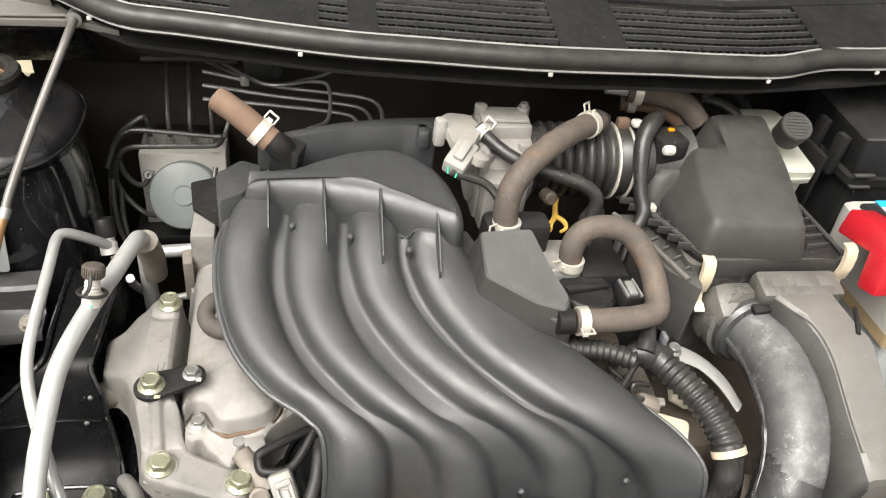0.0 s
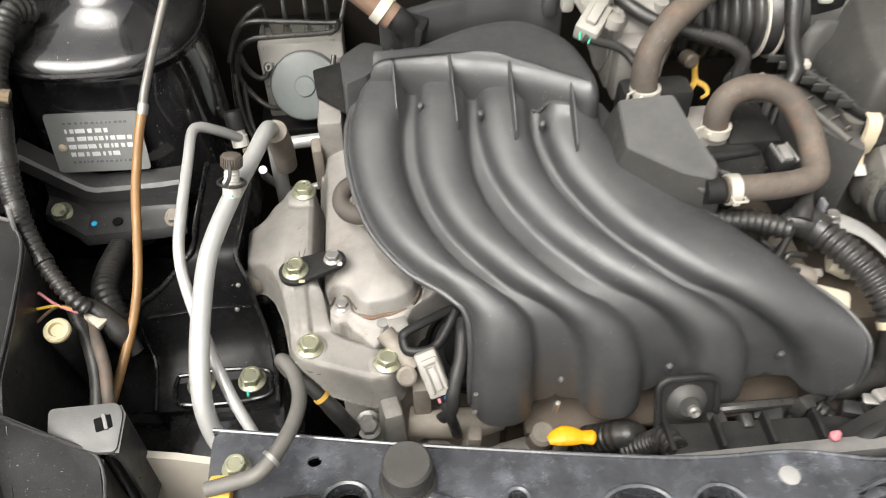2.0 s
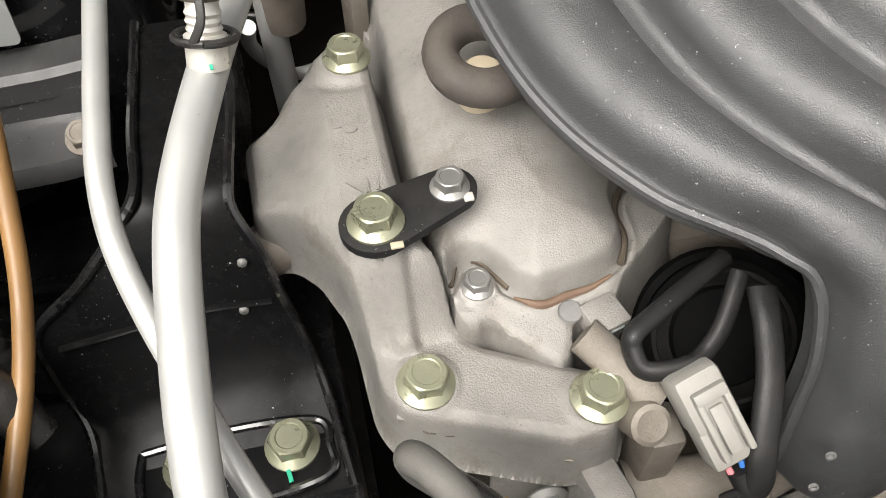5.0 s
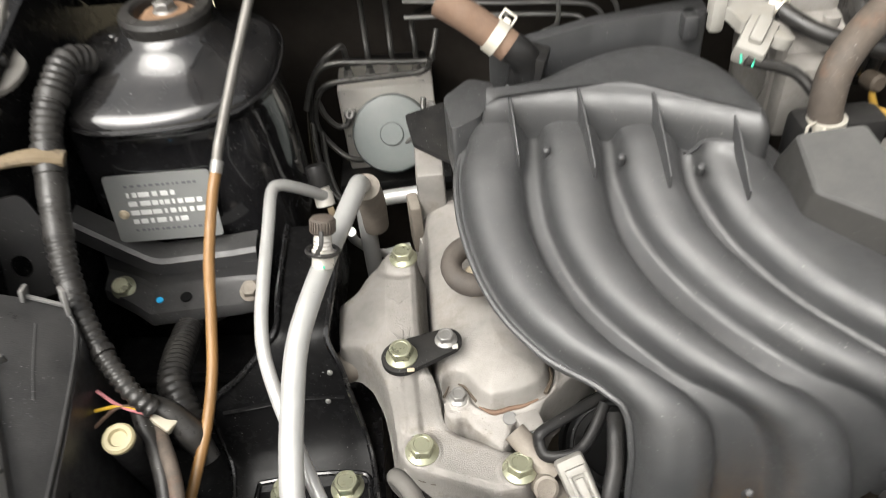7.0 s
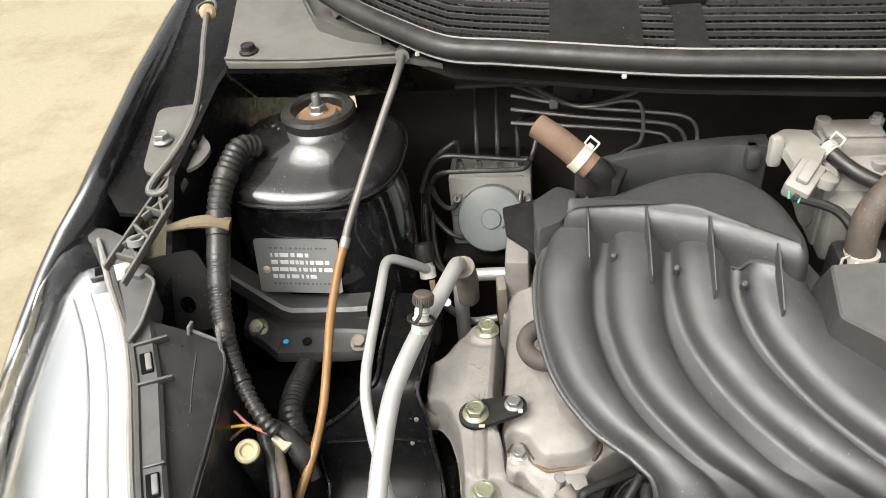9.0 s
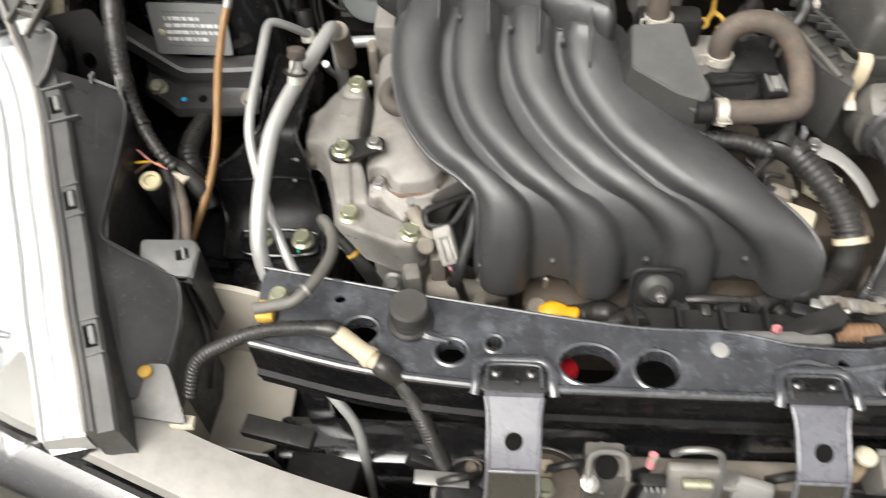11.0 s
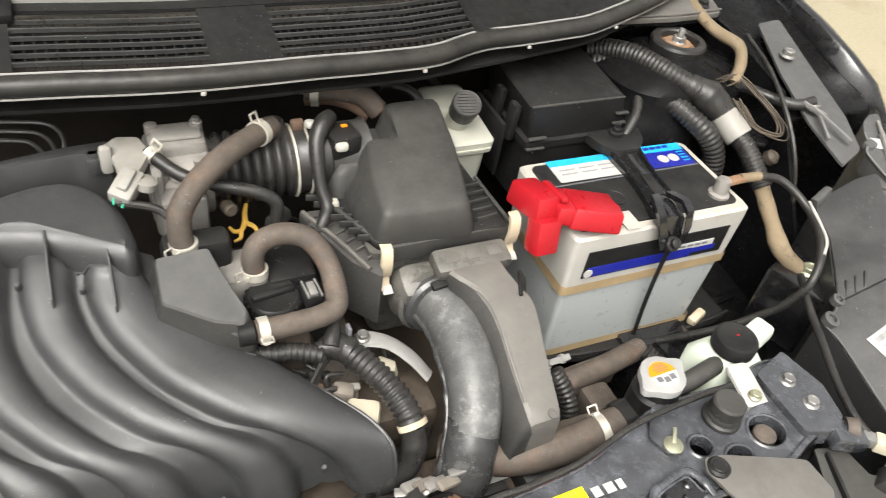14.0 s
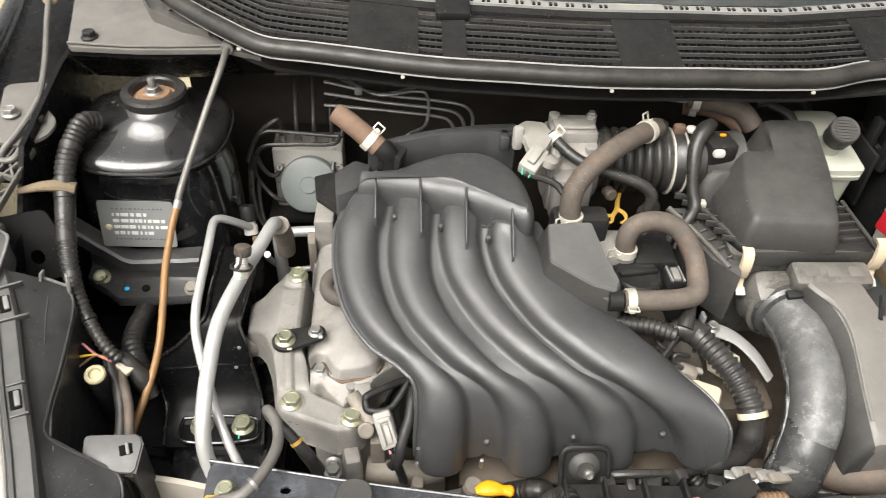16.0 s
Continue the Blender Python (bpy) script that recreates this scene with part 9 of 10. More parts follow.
part("label_band", box((0.064, 0.014, 0.0008), pose(0.793, 0.602, 0.8892, 0, 0, -2), 0), M["cyan"], bt)
for dx in (-0.006, 0.010):
    part("label_mark", lathe([(0.0075, 0), (0.0075, 0.0006), (0.0045, 0.0006)], (0.790 + dx, 0.580, 0.8892), seg=20), M["paper"], label_blue)
for i in range(4):
    part("print_bar", box((0.010, 0.002, 0.0005), pose(0.816, 0.590 - 0.006 * i, 0.8892), 0), M["cyan"], label_blue)
    part("print_bar", box((0.008, 0.005, 0.0005), pose(0.772 + 0.010 * i, 0.603, 0.8898), 0), M["blue"], label_blue)
part("lid_seam", box((0.22, 0.0015, 0.001), pose(0.717, 0.562, 0.8882), 0), M["ink"], bt)
part("vent_cap", lathe([(0.014, 0), (0.014, 0.0012), (0.012, 0.0014), (0.011, 0.0006)], (0.676, 0.527, 0.888), seg=26), M["black"], bt)
part("terminal", lathe([(0.013, 0), (0.013, 0.004), (0.009, 0.006), (0.009, 0.022), (0.008, 0.024)], (0.811, 0.501, 0.887), seg=22), M["alu"], bt, "lead battery post")
nc = thing("battery_cable", (0.86, 0.45, 0.75), "black negative battery cable with a taped end", "cable")
part("lug", box((0.030, 0.012, 0.008), pose(0.832, 0.502, 0.906, 0, 0, 4), 0.003), M["rust"], nc, "rust-brown terminal lug")
part("lug_tape", tube([(0.838, 0.503, 0.906), (0.868, 0.501, 0.906)], 0.006, 12), M["tapewrap"], nc)
part("cable", tube([(0.862, 0.502, 0.906), (0.897, 0.490, 0.902), (0.916, 0.452, 0.884), (0.900, 0.404, 0.872), (0.872, 0.374, 0.848), (0.857, 0.376, 0.812), (0.840, 0.392, 0.775), (0.815, 0.408, 0.745), (0.785, 0.430, 0.715), (0.76, 0.45, 0.69)], 0.0052, 12), M["rubber"], nc)
part("white_strip", tube([(0.917, 0.456, 0.892), (0.913, 0.430, 0.884), (0.902, 0.402, 0.879), (0.890, 0.388, 0.870)], 0.0018, 6), M["white"], nc, "bare pale strip on the sleeve")

hb = thing("battery_clamp", (0.725, 0.54, 0.87), "black steel battery hold-down bar with hook rods", "bracket")
rings = []
for x, y, z, w in ((0.735, 0.632, 0.884, 0.040), (0.735, 0.618, 0.894, 0.046), (0.733, 0.59, 0.895, 0.046), (0.728, 0.55, 0.894, 0.034), (0.722, 0.51, 0.894, 0.034), (0.716, 0.484, 0.897, 0.040), (0.714, 0.466, 0.895, 0.034), (0.713, 0.458, 0.872, 0.030)):
    rings.append([Vector((x - w / 2, y, z - 0.008)), Vector((x - w / 2, y, z)), Vector((x - w * 0.28, y, z + 0.006)), Vector((x + w * 0.28, y, z + 0.006)), Vector((x + w / 2, y, z)), Vector((x + w / 2, y, z - 0.008))])
part("bar", loft(rings), M["paint"], hb, angle=40)
part("bar_slot", box((0.014, 0.040, 0.003), pose(0.724, 0.525, 0.9005, 0, 0, -8), 0.001), M["black"], hb)
for k in (-1, 1):
    part("fork", loft([[Vector((x + k * w + e, y, z + h)) for e, h in ((-0.005, -0.003), (-0.005, 0.003), (0.005, 0.003), (0.005, -0.003))] for x, y, z, w in ((0.718, 0.500, 0.906, 0.010), (0.715, 0.478, 0.910, 0.019), (0.713, 0.464, 0.905, 0.020), (0.712, 0.455, 0.888, 0.017), (0.712, 0.452, 0.868, 0.010))]), M["paint"], hb, angle=40)
    part("clamp_edge", tube([(0.735 + k * 0.022, 0.612, 0.899), (0.728 + k * 0.016, 0.55, 0.898), (0.719 + k * 0.018, 0.495, 0.900)], 0.0022, 8), M["paint"], hb)
part("rod", tube([(0.712, 0.452, 0.875), (0.716, 0.458, 0.83), (0.726, 0.466, 0.76), (0.737, 0.471, 0.69)], 0.0028, 10), M["black"], hb)
part("rod_nut", lathe([(0.009, -0.004), (0.009, 0.002), (0.006, 0.003), (0.006, 0.009), (0.004, 0.010)], (0.712, 0.452, 0.872), (0, -0.7, 0.7), 16), M["black"], hb)
part("rear_plate", sheet(rounded([(0.695, 0.634), (0.775, 0.634), (0.765, 0.606), (0.750, 0.590), (0.716, 0.590), (0.702, 0.608)], 0.006), [], 0.9045, 0.012, bevel=0.002), M["black"], hb)
part("rear_rod", lathe([(0.009, 0), (0.009, 0.004), (0.0055, 0.005), (0.0055, 0.009), (0.0035, 0.010), (0.0035, 0.015)], (0.734, 0.624, 0.905), seg=14), M["black"], hb)

rt = thing("terminal_cover", (0.58, 0.51, 0.88), "red plastic battery terminal cover", "cover")
part("main", box((0.038, 0.058, 0.028), pose(0.561, 0.524, 0.910, -10, 8, 6), 0.004, (0.86, 0.92)), M["red"], rt)
part("arm", box((0.062, 0.056, 0.026), pose(0.618, 0.4975, 0.9035, -10, 8, -14), 0.004, (0.95, 0.9)), M["red"], rt)
part("arm_step", box((0.034, 0.052, 0.022), pose(0.588, 0.508, 0.907, -10, 8, -10), 0.004), M["red"], rt)
part("drop", box((0.030, 0.024, 0.040), pose(0.5570, 0.4895, 0.888, -14, 6, 6), 0.003), M["red"], rt)
part("hinge", box((0.008, 0.046, 0.006), pose(0.579, 0.517, 0.923, -10, 8, -2), 0.002), M["red"], rt)
part("latch", box((0.010, 0.006, 0.006), pose(0.578, 0.495, 0.914), 0.001), M["black"], rt)
part("tab", box((0.006, 0.014, 0.008), pose(0.651, 0.493, 0.903, -10, 0, -14), 0.002), M["red"], rt)

ty = thing("battery_tray", (0.74, 0.52, 0.66), "dusty black battery tray with a clip", "tray")
part("tray", sheet(rounded([(0.575, 0.478), (0.66, 0.462), (0.80, 0.458), (0.90, 0.470), (0.90, 0.64), (0.575, 0.64)], 0.01), [], 0.679, 0.008, bevel=0.002), M["black"], ty)
part("lip", tube([(0.575, 0.480, 0.682), (0.66, 0.464, 0.684), (0.75, 0.460, 0.684), (0.82, 0.462, 0.684), (0.90, 0.472, 0.684)], 0.003, 8), M["black"], ty)
part("bolt_pad", lathe([(0.008, 0), (0.008, 0.003), (0.005, 0.005)], (0.735, 0.466, 0.684), seg=14), M["black"], ty)
part("corner_clip", box((0.028, 0.012, 0.014), pose(0.840, 0.470, 0.692, 0, -10, 20), 0.003), M["clip"], ty)
part("stay", box((0.10, 0.03, 0.03), pose(0.63, 0.43, 0.685, 0, 8, 10), 0.006), M["hose"], ty)
part("stay_clip", box((0.05, 0.008, 0.004), pose(0.585, 0.440, 0.72, 20, -6, 0), 0.001), M["primer"], ty)
bolt(ty, (0.575, 0.437, 0.722), "steel", 0.6)
bolt(ty, (0.600, 0.442, 0.718), "steel", 0.6)
loom("tray_loom", [(0.580, 0.428, 0.72), (0.588, 0.410, 0.705), (0.592, 0.392, 0.685), (0.59, 0.38, 0.66)], 0.011, "black corrugated loom below the battery tray")
tk = thing("loom_under_tray", (0.66, 0.41, 0.66), "brown dusty pipe below the battery", "pipe")
part("pipe", tube([(0.600, 0.425, 0.695), (0.64, 0.425, 0.70), (0.68, 0.43, 0.705), (0.72, 0.44, 0.70)], 0.014, 14), M["hose"], tk)
part("elbow", tube([(0.72, 0.432, 0.705), (0.735, 0.41, 0.69), (0.74, 0.38, 0.66)], 0.012, 14, ribs=(0.006, 0.001)), M["rubber"], tk)
part("casting", box((0.04, 0.04, 0.05), pose(0.635, 0.395, 0.67), 0.008), M["hose"], tk)

# ---- fuse box and reservoir ----
fb = thing("fuse_box", (0.70, 0.70, 0.80), "black plastic fuse box with a sloping lid", "fuse box")
rings = [rect_ring(0.628, 0.772, 0.653, 0.772, 0.79, 0.008), rect_ring(0.625, 0.775, 0.650, 0.775, 0.880, 0.008), rect_ring(0.620, 0.778, 0.647, 0.778, 0.8805, 0.008), rect_ring(0.620, 0.778, 0.647, 0.778, 0.890, 0.008), rect_ring(0.626, 0.772, 0.652, 0.774, 0.892, 0.008), rect_ring(0.619, 0.758, 0.653, 0.775, 0.938, 0.006, 0.07), rect_ring(0.624, 0.752, 0.657, 0.770, 0.9415, 0.006, 0.07)]
part("case", loft(rings), M["black"], fb, angle=35)
part("lid_edge", tube([(0.620, 0.654, 0.9385), (0.69, 0.654, 0.9385), (0.757, 0.654, 0.9385)], 0.0016, 8), M["airbox"], fb, "worn pale lid edge")
for y in (0.68, 0.72):
    part("latch", box((0.010, 0.018, 0.05), pose(0.612, y, 0.905, 0, 4, 0), 0.003), M["black"], fb)
for z in (0.882, 0.897):
    part("catch", box((0.026, 0.006, 0.003), pose(0.633, 0.646, z), 0.001), M["airbox"], fb)
    part("catch", box((0.020, 0.006, 0.003), pose(0.757, 0.650, z + 0.02), 0.001), M["airbox"], fb)
part("side_rib", box((0.006, 0.08, 0.08), pose(0.604, 0.72, 0.86), 0.002), M["black"], fb)
br = thing("brake_fluid_reservoir", (0.545, 0.70, 0.82), "pale grey-green plastic brake fluid reservoir with a grey cap", "reservoir")
part("tank", loft([rect_ring(0.532, 0.566, 0.664, 0.70, 0.80, 0.006), rect_ring(0.526, 0.572, 0.660, 0.705, 0.874, 0.008), rect_ring(0.526, 0.573, 0.659, 0.706, 0.8765, 0.008), rect_ring(0.516, 0.578, 0.655, 0.716, 0.880, 0.009), rect_ring(0.514, 0.579, 0.654, 0.720, 0.895, 0.009, 0.10), rect_ring(0.519, 0.574, 0.660, 0.714, 0.900, 0.009, 0.10)]), M["brakefluid"], br, angle=45)
part("rear_chamber", loft([rect_ring(0.510, 0.568, 0.700, 0.754, 0.86, 0.010), rect_ring(0.507, 0.572, 0.697, 0.758, 0.912, 0.012), rect_ring(0.510, 0.569, 0.700, 0.755, 0.919, 0.012), rect_ring(0.516, 0.563, 0.706, 0.749, 0.9215, 0.010)]), M["brakefluid"], br, angle=45)
part("chamber_seam", loft([rect_ring(0.5095, 0.5765, 0.652, 0.7195, 0.8855, 0.009), rect_ring(0.5095, 0.5765, 0.652, 0.7195, 0.8875, 0.009)]), M["brakefluid"], br)
AXIS = Vector((-0.06, -0.52, 0.85)).normalized()
CAP = Vector((0.5375, 0.671, 0.939))
part("neck", lathe([(0.0145, -0.040), (0.0145, -0.006)], CAP, AXIS, 28), M["brakefluid"], br)
brake_cap = part("cap", lathe([(0.0165, -0.014), (0.0168, 0.0), (0.0178, 0.001), (0.0178, 0.009), (0.0165, 0.011), (0.0148, 0.0106), (0.0001, 0.0106)], CAP, AXIS, 36), M["airbox"], br, "ribbed dark grey cap")
tilt = look(CAP, CAP + AXIS)
for i in range(7):
    part("cap_rib", box((0.027 - 0.0024 * abs(i - 3) ** 1.4, 0.0014, 0.0012), tilt @ pose(0, -0.0117 + 0.0039 * i, -0.0112), 0), M["airbox"], brake_cap)
part("clutch_hose", tube([(0.44, 0.72, 0.95), (0.47, 0.74, 0.955), (0.51, 0.77, 0.94), (0.55, 0.78, 0.90)], 0.009, 12), M["rubber"], thing("rear_hoses", (0.47, 0.74, 0.90), "black hoses curving behind the air cleaner", "hose"))

# ---- right wing: looms and fittings ----
part("tower_apron", sheet(rounded([(0.86, 0.62), (0.955, 0.57), (0.985, 0.70), (0.98, 0.82), (0.86, 0.82)], 0.01), [], lambda x, y: 0.905 + 0.1 * (y - 0.7), 0.006, bevel=0.002), M["paint"], body, "black panel round the strut tower")
la = loom("wing_loom", [(0.770, 0.765, 0.945), (0.785, 0.742, 0.956), (0.806, 0.706, 0.962), (0.829, 0.662, 0.958), (0.852, 0.634, 0.950), (0.876, 0.618, 0.936), (0.886, 0.605, 0.926)], 0.0135, "thick black corrugated loom over the wing", pitch=0.006, depth=0.0012)
part("tape_wrap", tube([(0.842, 0.645, 0.954), (0.866, 0.628, 0.943), (0.888, 0.603, 0.925)], [0.0155, 0.021, 0.017], 14, dents=0.18), M["rubber"], la, "black tape wrap")
part("cloth_tape", tube([(0.885, 0.606, 0.926), (0.888, 0.588, 0.919), (0.893, 0.573, 0.911)], [0.018, 0.0185, 0.017], 14, dents=0.08), M["greige"], la, "cream cloth tape")
part("lower_sleeve", tube([(0.892, 0.575, 0.912), (0.899, 0.552, 0.898), (0.904, 0.516, 0.870)], 0.0125, 14, ribs=(0.005, 0.0009)), M["rubber"], la)
part("brown_sleeve", tube([(0.904, 0.516, 0.870), (0.905, 0.481, 0.842), (0.905, 0.447, 0.820), (0.928, 0.418, 0.80)], [0.011, 0.0105, 0.012, 0.010], 12, dents=0.12), M["tapewrap"], la, "brown cloth sleeve")
loom("wing_loom", [(0.768, 0.750, 0.935), (0.788, 0.728, 0.940), (0.803, 0.684, 0.938), (0.823, 0.643, 0.931), (0.846, 0.605, 0.917), (0.862, 0.588, 0.900), (0.872, 0.580, 0.876), (0.876, 0.575, 0.84)], 0.0135, "black corrugated loom beside the fuse box", pitch=0.0065, depth=0.0012)
fc = thing("fuse_cable", (0.76, 0.64, 0.88), "black cable from the fuse box to the battery clamp", "cable")
part("cable", tube([(0.790, 0.69, 0.938), (0.786, 0.668, 0.936), (0.772, 0.641, 0.921), (0.752, 0.626, 0.902), (0.742, 0.622, 0.890)], 0.0065, 12), M["rubber"], fc)
cw = thing("coiled_wire", (0.93, 0.60, 0.90), "loose coil of thin grey wire on the wing", "wire")
random.seed(11)
for i in range(5):
    o = Vector((random.uniform(-0.008, 0.008), random.uniform(-0.008, 0.008), random.uniform(-0.004, 0.006)))
    part("strand", tube([Vector(p) + o for p in ((0.892, 0.635, 0.955), (0.928, 0.640, 0.955), (0.938, 0.600, 0.945), (0.955, 0.570, 0.925), (0.945, 0.556, 0.915), (0.918, 0.575, 0.92), (0.908, 0.610, 0.94))], 0.0012, 6), M["grime"], cw)
ws2 = thing("washer_hose", (0.93, 0.70, 0.95), "dirty pale washer hose by the strut tower", "hose")
part("tube", tube([(0.925, 0.770, 1.002), (0.920, 0.735, 0.996), (0.925, 0.705, 0.990), (0.940, 0.675, 0.984), (0.935, 0.655, 0.968), (0.918, 0.640, 0.950)], 0.008, 12, dents=0.1), M["tapewrap"], ws2)
bl = thing("branch_loom", (0.97, 0.60, 0.92), "thin taped loom branching to the wing", "wiring loom", "wiring looms")
part("sleeve", tube([(0.915, 0.645, 0.94), (0.940, 0.640, 0.942), (0.960, 0.610, 0.942), (0.985, 0.585, 0.942), (1.010, 0.580, 0.948)], 0.0075, 12, dents=0.1), M["rubber"], bl)
part("stray_pipe", tube([(0.975, 0.70, 0.985), (0.965, 0.63, 0.97), (0.950, 0.56, 0.94), (0.948, 0.52, 0.90), (0.955, 0.50, 0.85)], 0.003, 8), M["rubber"], bl)
hr = thing("hinge_stay", (1.0, 0.60, 0.92), "grey primed wing stay with bolts", "bracket")
part("plate", sheet(rounded([(1.040, 0.745), (1.085, 0.750), (1.072, 0.66), (1.060, 0.56), (1.040, 0.505), (0.992, 0.486), (0.992, 0.56), (1.010, 0.65)], 0.006), [], lambda x, y: 0.952 + 0.24 * (y - 0.65), 0.004, bevel=0.001), M["panel"], hr)
bolt(hr, (1.038, 0.672, 0.962), "steel", 1.0)
bolt(hr, (1.010, 0.576, 0.938), "steel", 0.9)
for p0, p1 in (((1.000, 0.57, 0.945), (1.02, 0.51, 0.928)), ((0.990, 0.58, 0.948), (1.012, 0.555, 0.940)), ((1.000, 0.555, 0.940), (0.988, 0.52, 0.93))):
    part("stay_bar", bar(p0, p1, 0.004, 0.007), M["greyplastic"], hr)
ns = thing("hook_nut", (0.93, 0.545, 0.88), "steel ball fitting on the wing", "fitting")
part("ball", lathe([(0.006, -0.01), (0.010, -0.004), (0.010, 0.004), (0.005, 0.009)], (0.932, 0.545, 0.893), (0.2, -0.6, 0.8), 16), M["grime"], ns)
cg = thing("earth_bolt", (0.93, 0.415, 0.79), "yellow zinc earth bolt on the wing", "bolt")
bolt(cg, (0.928, 0.416, 0.806), "zinc", 1.1)
part("base", box((0.10, 0.08, 0.10), pose(0.945, 0.42, 0.755, 0, 0, 20), 0.006), M["paint"], cg)

# headlamp cover on the right, with its label
hp = thing("headlamp_cover", (0.92, 0.33, 0.60), "black plastic headlamp cover with a paper label", "cover")


def cover_z(x, y):
    return 0.86 + 0.35 * (x - 1.0) + 0.12 * (y - 0.40)


upper = [(1.060, 0.480), (1.030, 0.485), (0.9915, 0.4817), (0.966, 0.475), (0.960, 0.462), (0.953, 0.428), (0.930, 0.390), (0.905, 0.350), (1.004, 0.350), (1.012, 0.368), (1.040, 0.435)]
lower = [(0.905, 0.3495), (0.895, 0.342), (0.876, 0.340), (0.8775, 0.306), (0.8690, 0.233), (0.8620, 0.158), (0.890, 0.150), (0.925, 0.178), (0.964, 0.2535), (0.9855, 0.309), (1.0035, 0.3495)]
part("top", sheet(rounded(upper, 0.006), [], lambda x, y: cover_z(x, y) + 0.004 - 0.012 * math.exp(-((x - 0.985) / 0.03) ** 2 - ((y - 0.41) / 0.03) ** 2), 0.006, bevel=0.002), M["splash"], hp, "dark upper panel")
part("lower_top", sheet(rounded(lower, 0.004), [], cover_z, 0.006, bevel=0.0015), M["lampcover"], hp, "grey-black lower panel")
edge = [(0.966, 0.475), (0.960, 0.462), (0.953, 0.428), (0.930, 0.390), (0.905, 0.350), (0.895, 0.342), (0.876, 0.340), (0.8775, 0.306), (0.8690, 0.233), (0.8620, 0.158)]
part("face", wall(edge, [(0.6, cover_z(x, y) - 0.001) for x, y in edge], 0.003), M["splash"], hp)
part("edge_bead", tube([(x, y, cover_z(x, y) + 0.001) for x, y in edge[4:]], 0.0016, 8, 4), M["panel"], hp)
part("tab", box((0.034, 0.010, 0.016), pose(0.976, 0.480, 0.868, -14, -15, 18), 0.002), M["panel"], hp)
for x, y, r in ((0.883, 0.335, 0.010), (0.905, 0.352, 0.008)):
    part("mount_eye", lathe([(r, -0.004), (r, 0.004), (r * 0.55, 0.005), (r * 0.5, 0.001)], (x, y, cover_z(x, y) + 0.003), (0.1, -0.3, 1), 18), M["panel"], hp)
for k in range(4):
    part("fold_rib", bar((0.905 + 0.012 * k, 0.350, cover_z(0.905 + 0.012 * k, 0.350) + 0.003), (0.915 + 0.013 * k, 0.368, cover_z(0.915 + 0.013 * k, 0.368) + 0.006), 0.003, 0.004), M["splash"], hp)
lm2 = pose(0.9305, 0.2855, cover_z(0.9305, 0.2855) + 0.0008, 6.5, -19.3, 9)
cover_label = part("paper_label", box((0.054, 0.032, 0.0008), lm2, 0), M["paper"], hp, "white paper label")
random.seed(3)
for i in range(14):
    part("print_bar", box((random.choice((0.0008, 0.0014)), 0.007, 0.0004), lm2 @ pose(-0.018 + 0.0025 * i, 0.008, 0.0008), 0), M["ink"], cover_label)
for i in range(4):
    part("print_bar", box((0.036 - 0.004 * i, 0.0014, 0.0004), lm2 @ pose(0, -0.001 - 0.0036 * i, 0.0008), 0), M["ink"], hp)
cl = thing("lamp_connector", (0.83, 0.18, 0.77), "cream lamp plug with a black lead", "connector")
pm2 = pose(0.832, 0.183, 0.795, 0, 0, -42)
part("plug", box((0.036, 0.018, 0.016), pm2, 0.003), M["fluid"], cl)
part("plug_lug", box((0.014, 0.028, 0.012), pm2 @ pose(0.012, 0, -0.003), 0.003), M["fluid"], cl)
part("plug_boot", box((0.014, 0.014, 0.014), pm2 @ pose(-0.024, 0, 0), 0.003), M["greyplastic"], cl)
part("lead", tube([(0.817, 0.203, 0.798), (0.818, 0.225, 0.80), (0.828, 0.262, 0.805), (0.848, 0.31, 0.812), (0.868, 0.36, 0.82), (0.89, 0.40, 0.825)], 0.0045, 10), M["rubber"], cl)
fd = thing("side_flap", (0.83, 0.16, 0.74), "grey plastic side flap by the lamp", "flap")
part("flap", sheet(rounded([(0.762, 0.214), (0.796, 0.206), (0.804, 0.172), (0.830, 0.160), (0.802, 0.136), (0.730, 0.140)], 0.003), [], lambda x, y: 0.778 - 0.15 * (0.2 - y), 0.003, bevel=0.001), M["airbox"], fd)
part("flap_fold", box((0.03, 0.03, 0.02), pose(0.818, 0.155, 0.776, 10, -8, 30), 0.003, 0.8), M["airbox"], fd)
part("flap_rib", bar((0.770, 0.205, 0.781), (0.752, 0.146, 0.774), 0.004, 0.008), M["black"], fd)

# ---- behind the grille ----
ds = thing("oil_dipstick", (0.105, 0.338, 0.68), "yellow-orange plastic dipstick handle", "dipstick")
part("handle", tube([(0.085, 0.330, 0.712), (0.090, 0.331, 0.713), (0.098, 0.332, 0.714), (0.106, 0.331, 0.714), (0.114, 0.330, 0.713), (0.122, 0.3295, 0.712), (0.125, 0.329, 0.711)], [0.004, 0.0072, 0.0095, 0.0085, 0.006, 0.0072, 0.004], 14, flat=0.55), M["dipstick"], ds, angle=60)
part("tube_neck", tube([(0.100, 0.333, 0.708), (0.100, 0.342, 0.67), (0.10, 0.345, 0.62)], 0.006, 12), M["alu_dark"], ds)
lh = thing("lower_hose", (0.15, 0.33, 0.66), "black ribbed lower hose beside the dipstick", "hose", "hoses")
part("tube", tube([(0.12, 0.345, 0.68), (0.135, 0.335, 0.70), (0.150, 0.328, 0.715), (0.160, 0.33, 0.70), (0.165, 0.335, 0.65)], 0.012, 14, ribs=(0.006, 0.001)), M["rubber"], lh)
hn = thing("horn", (0.09, 0.16, 0.62), "round dusty brown horn below the support", "horn", "horns")
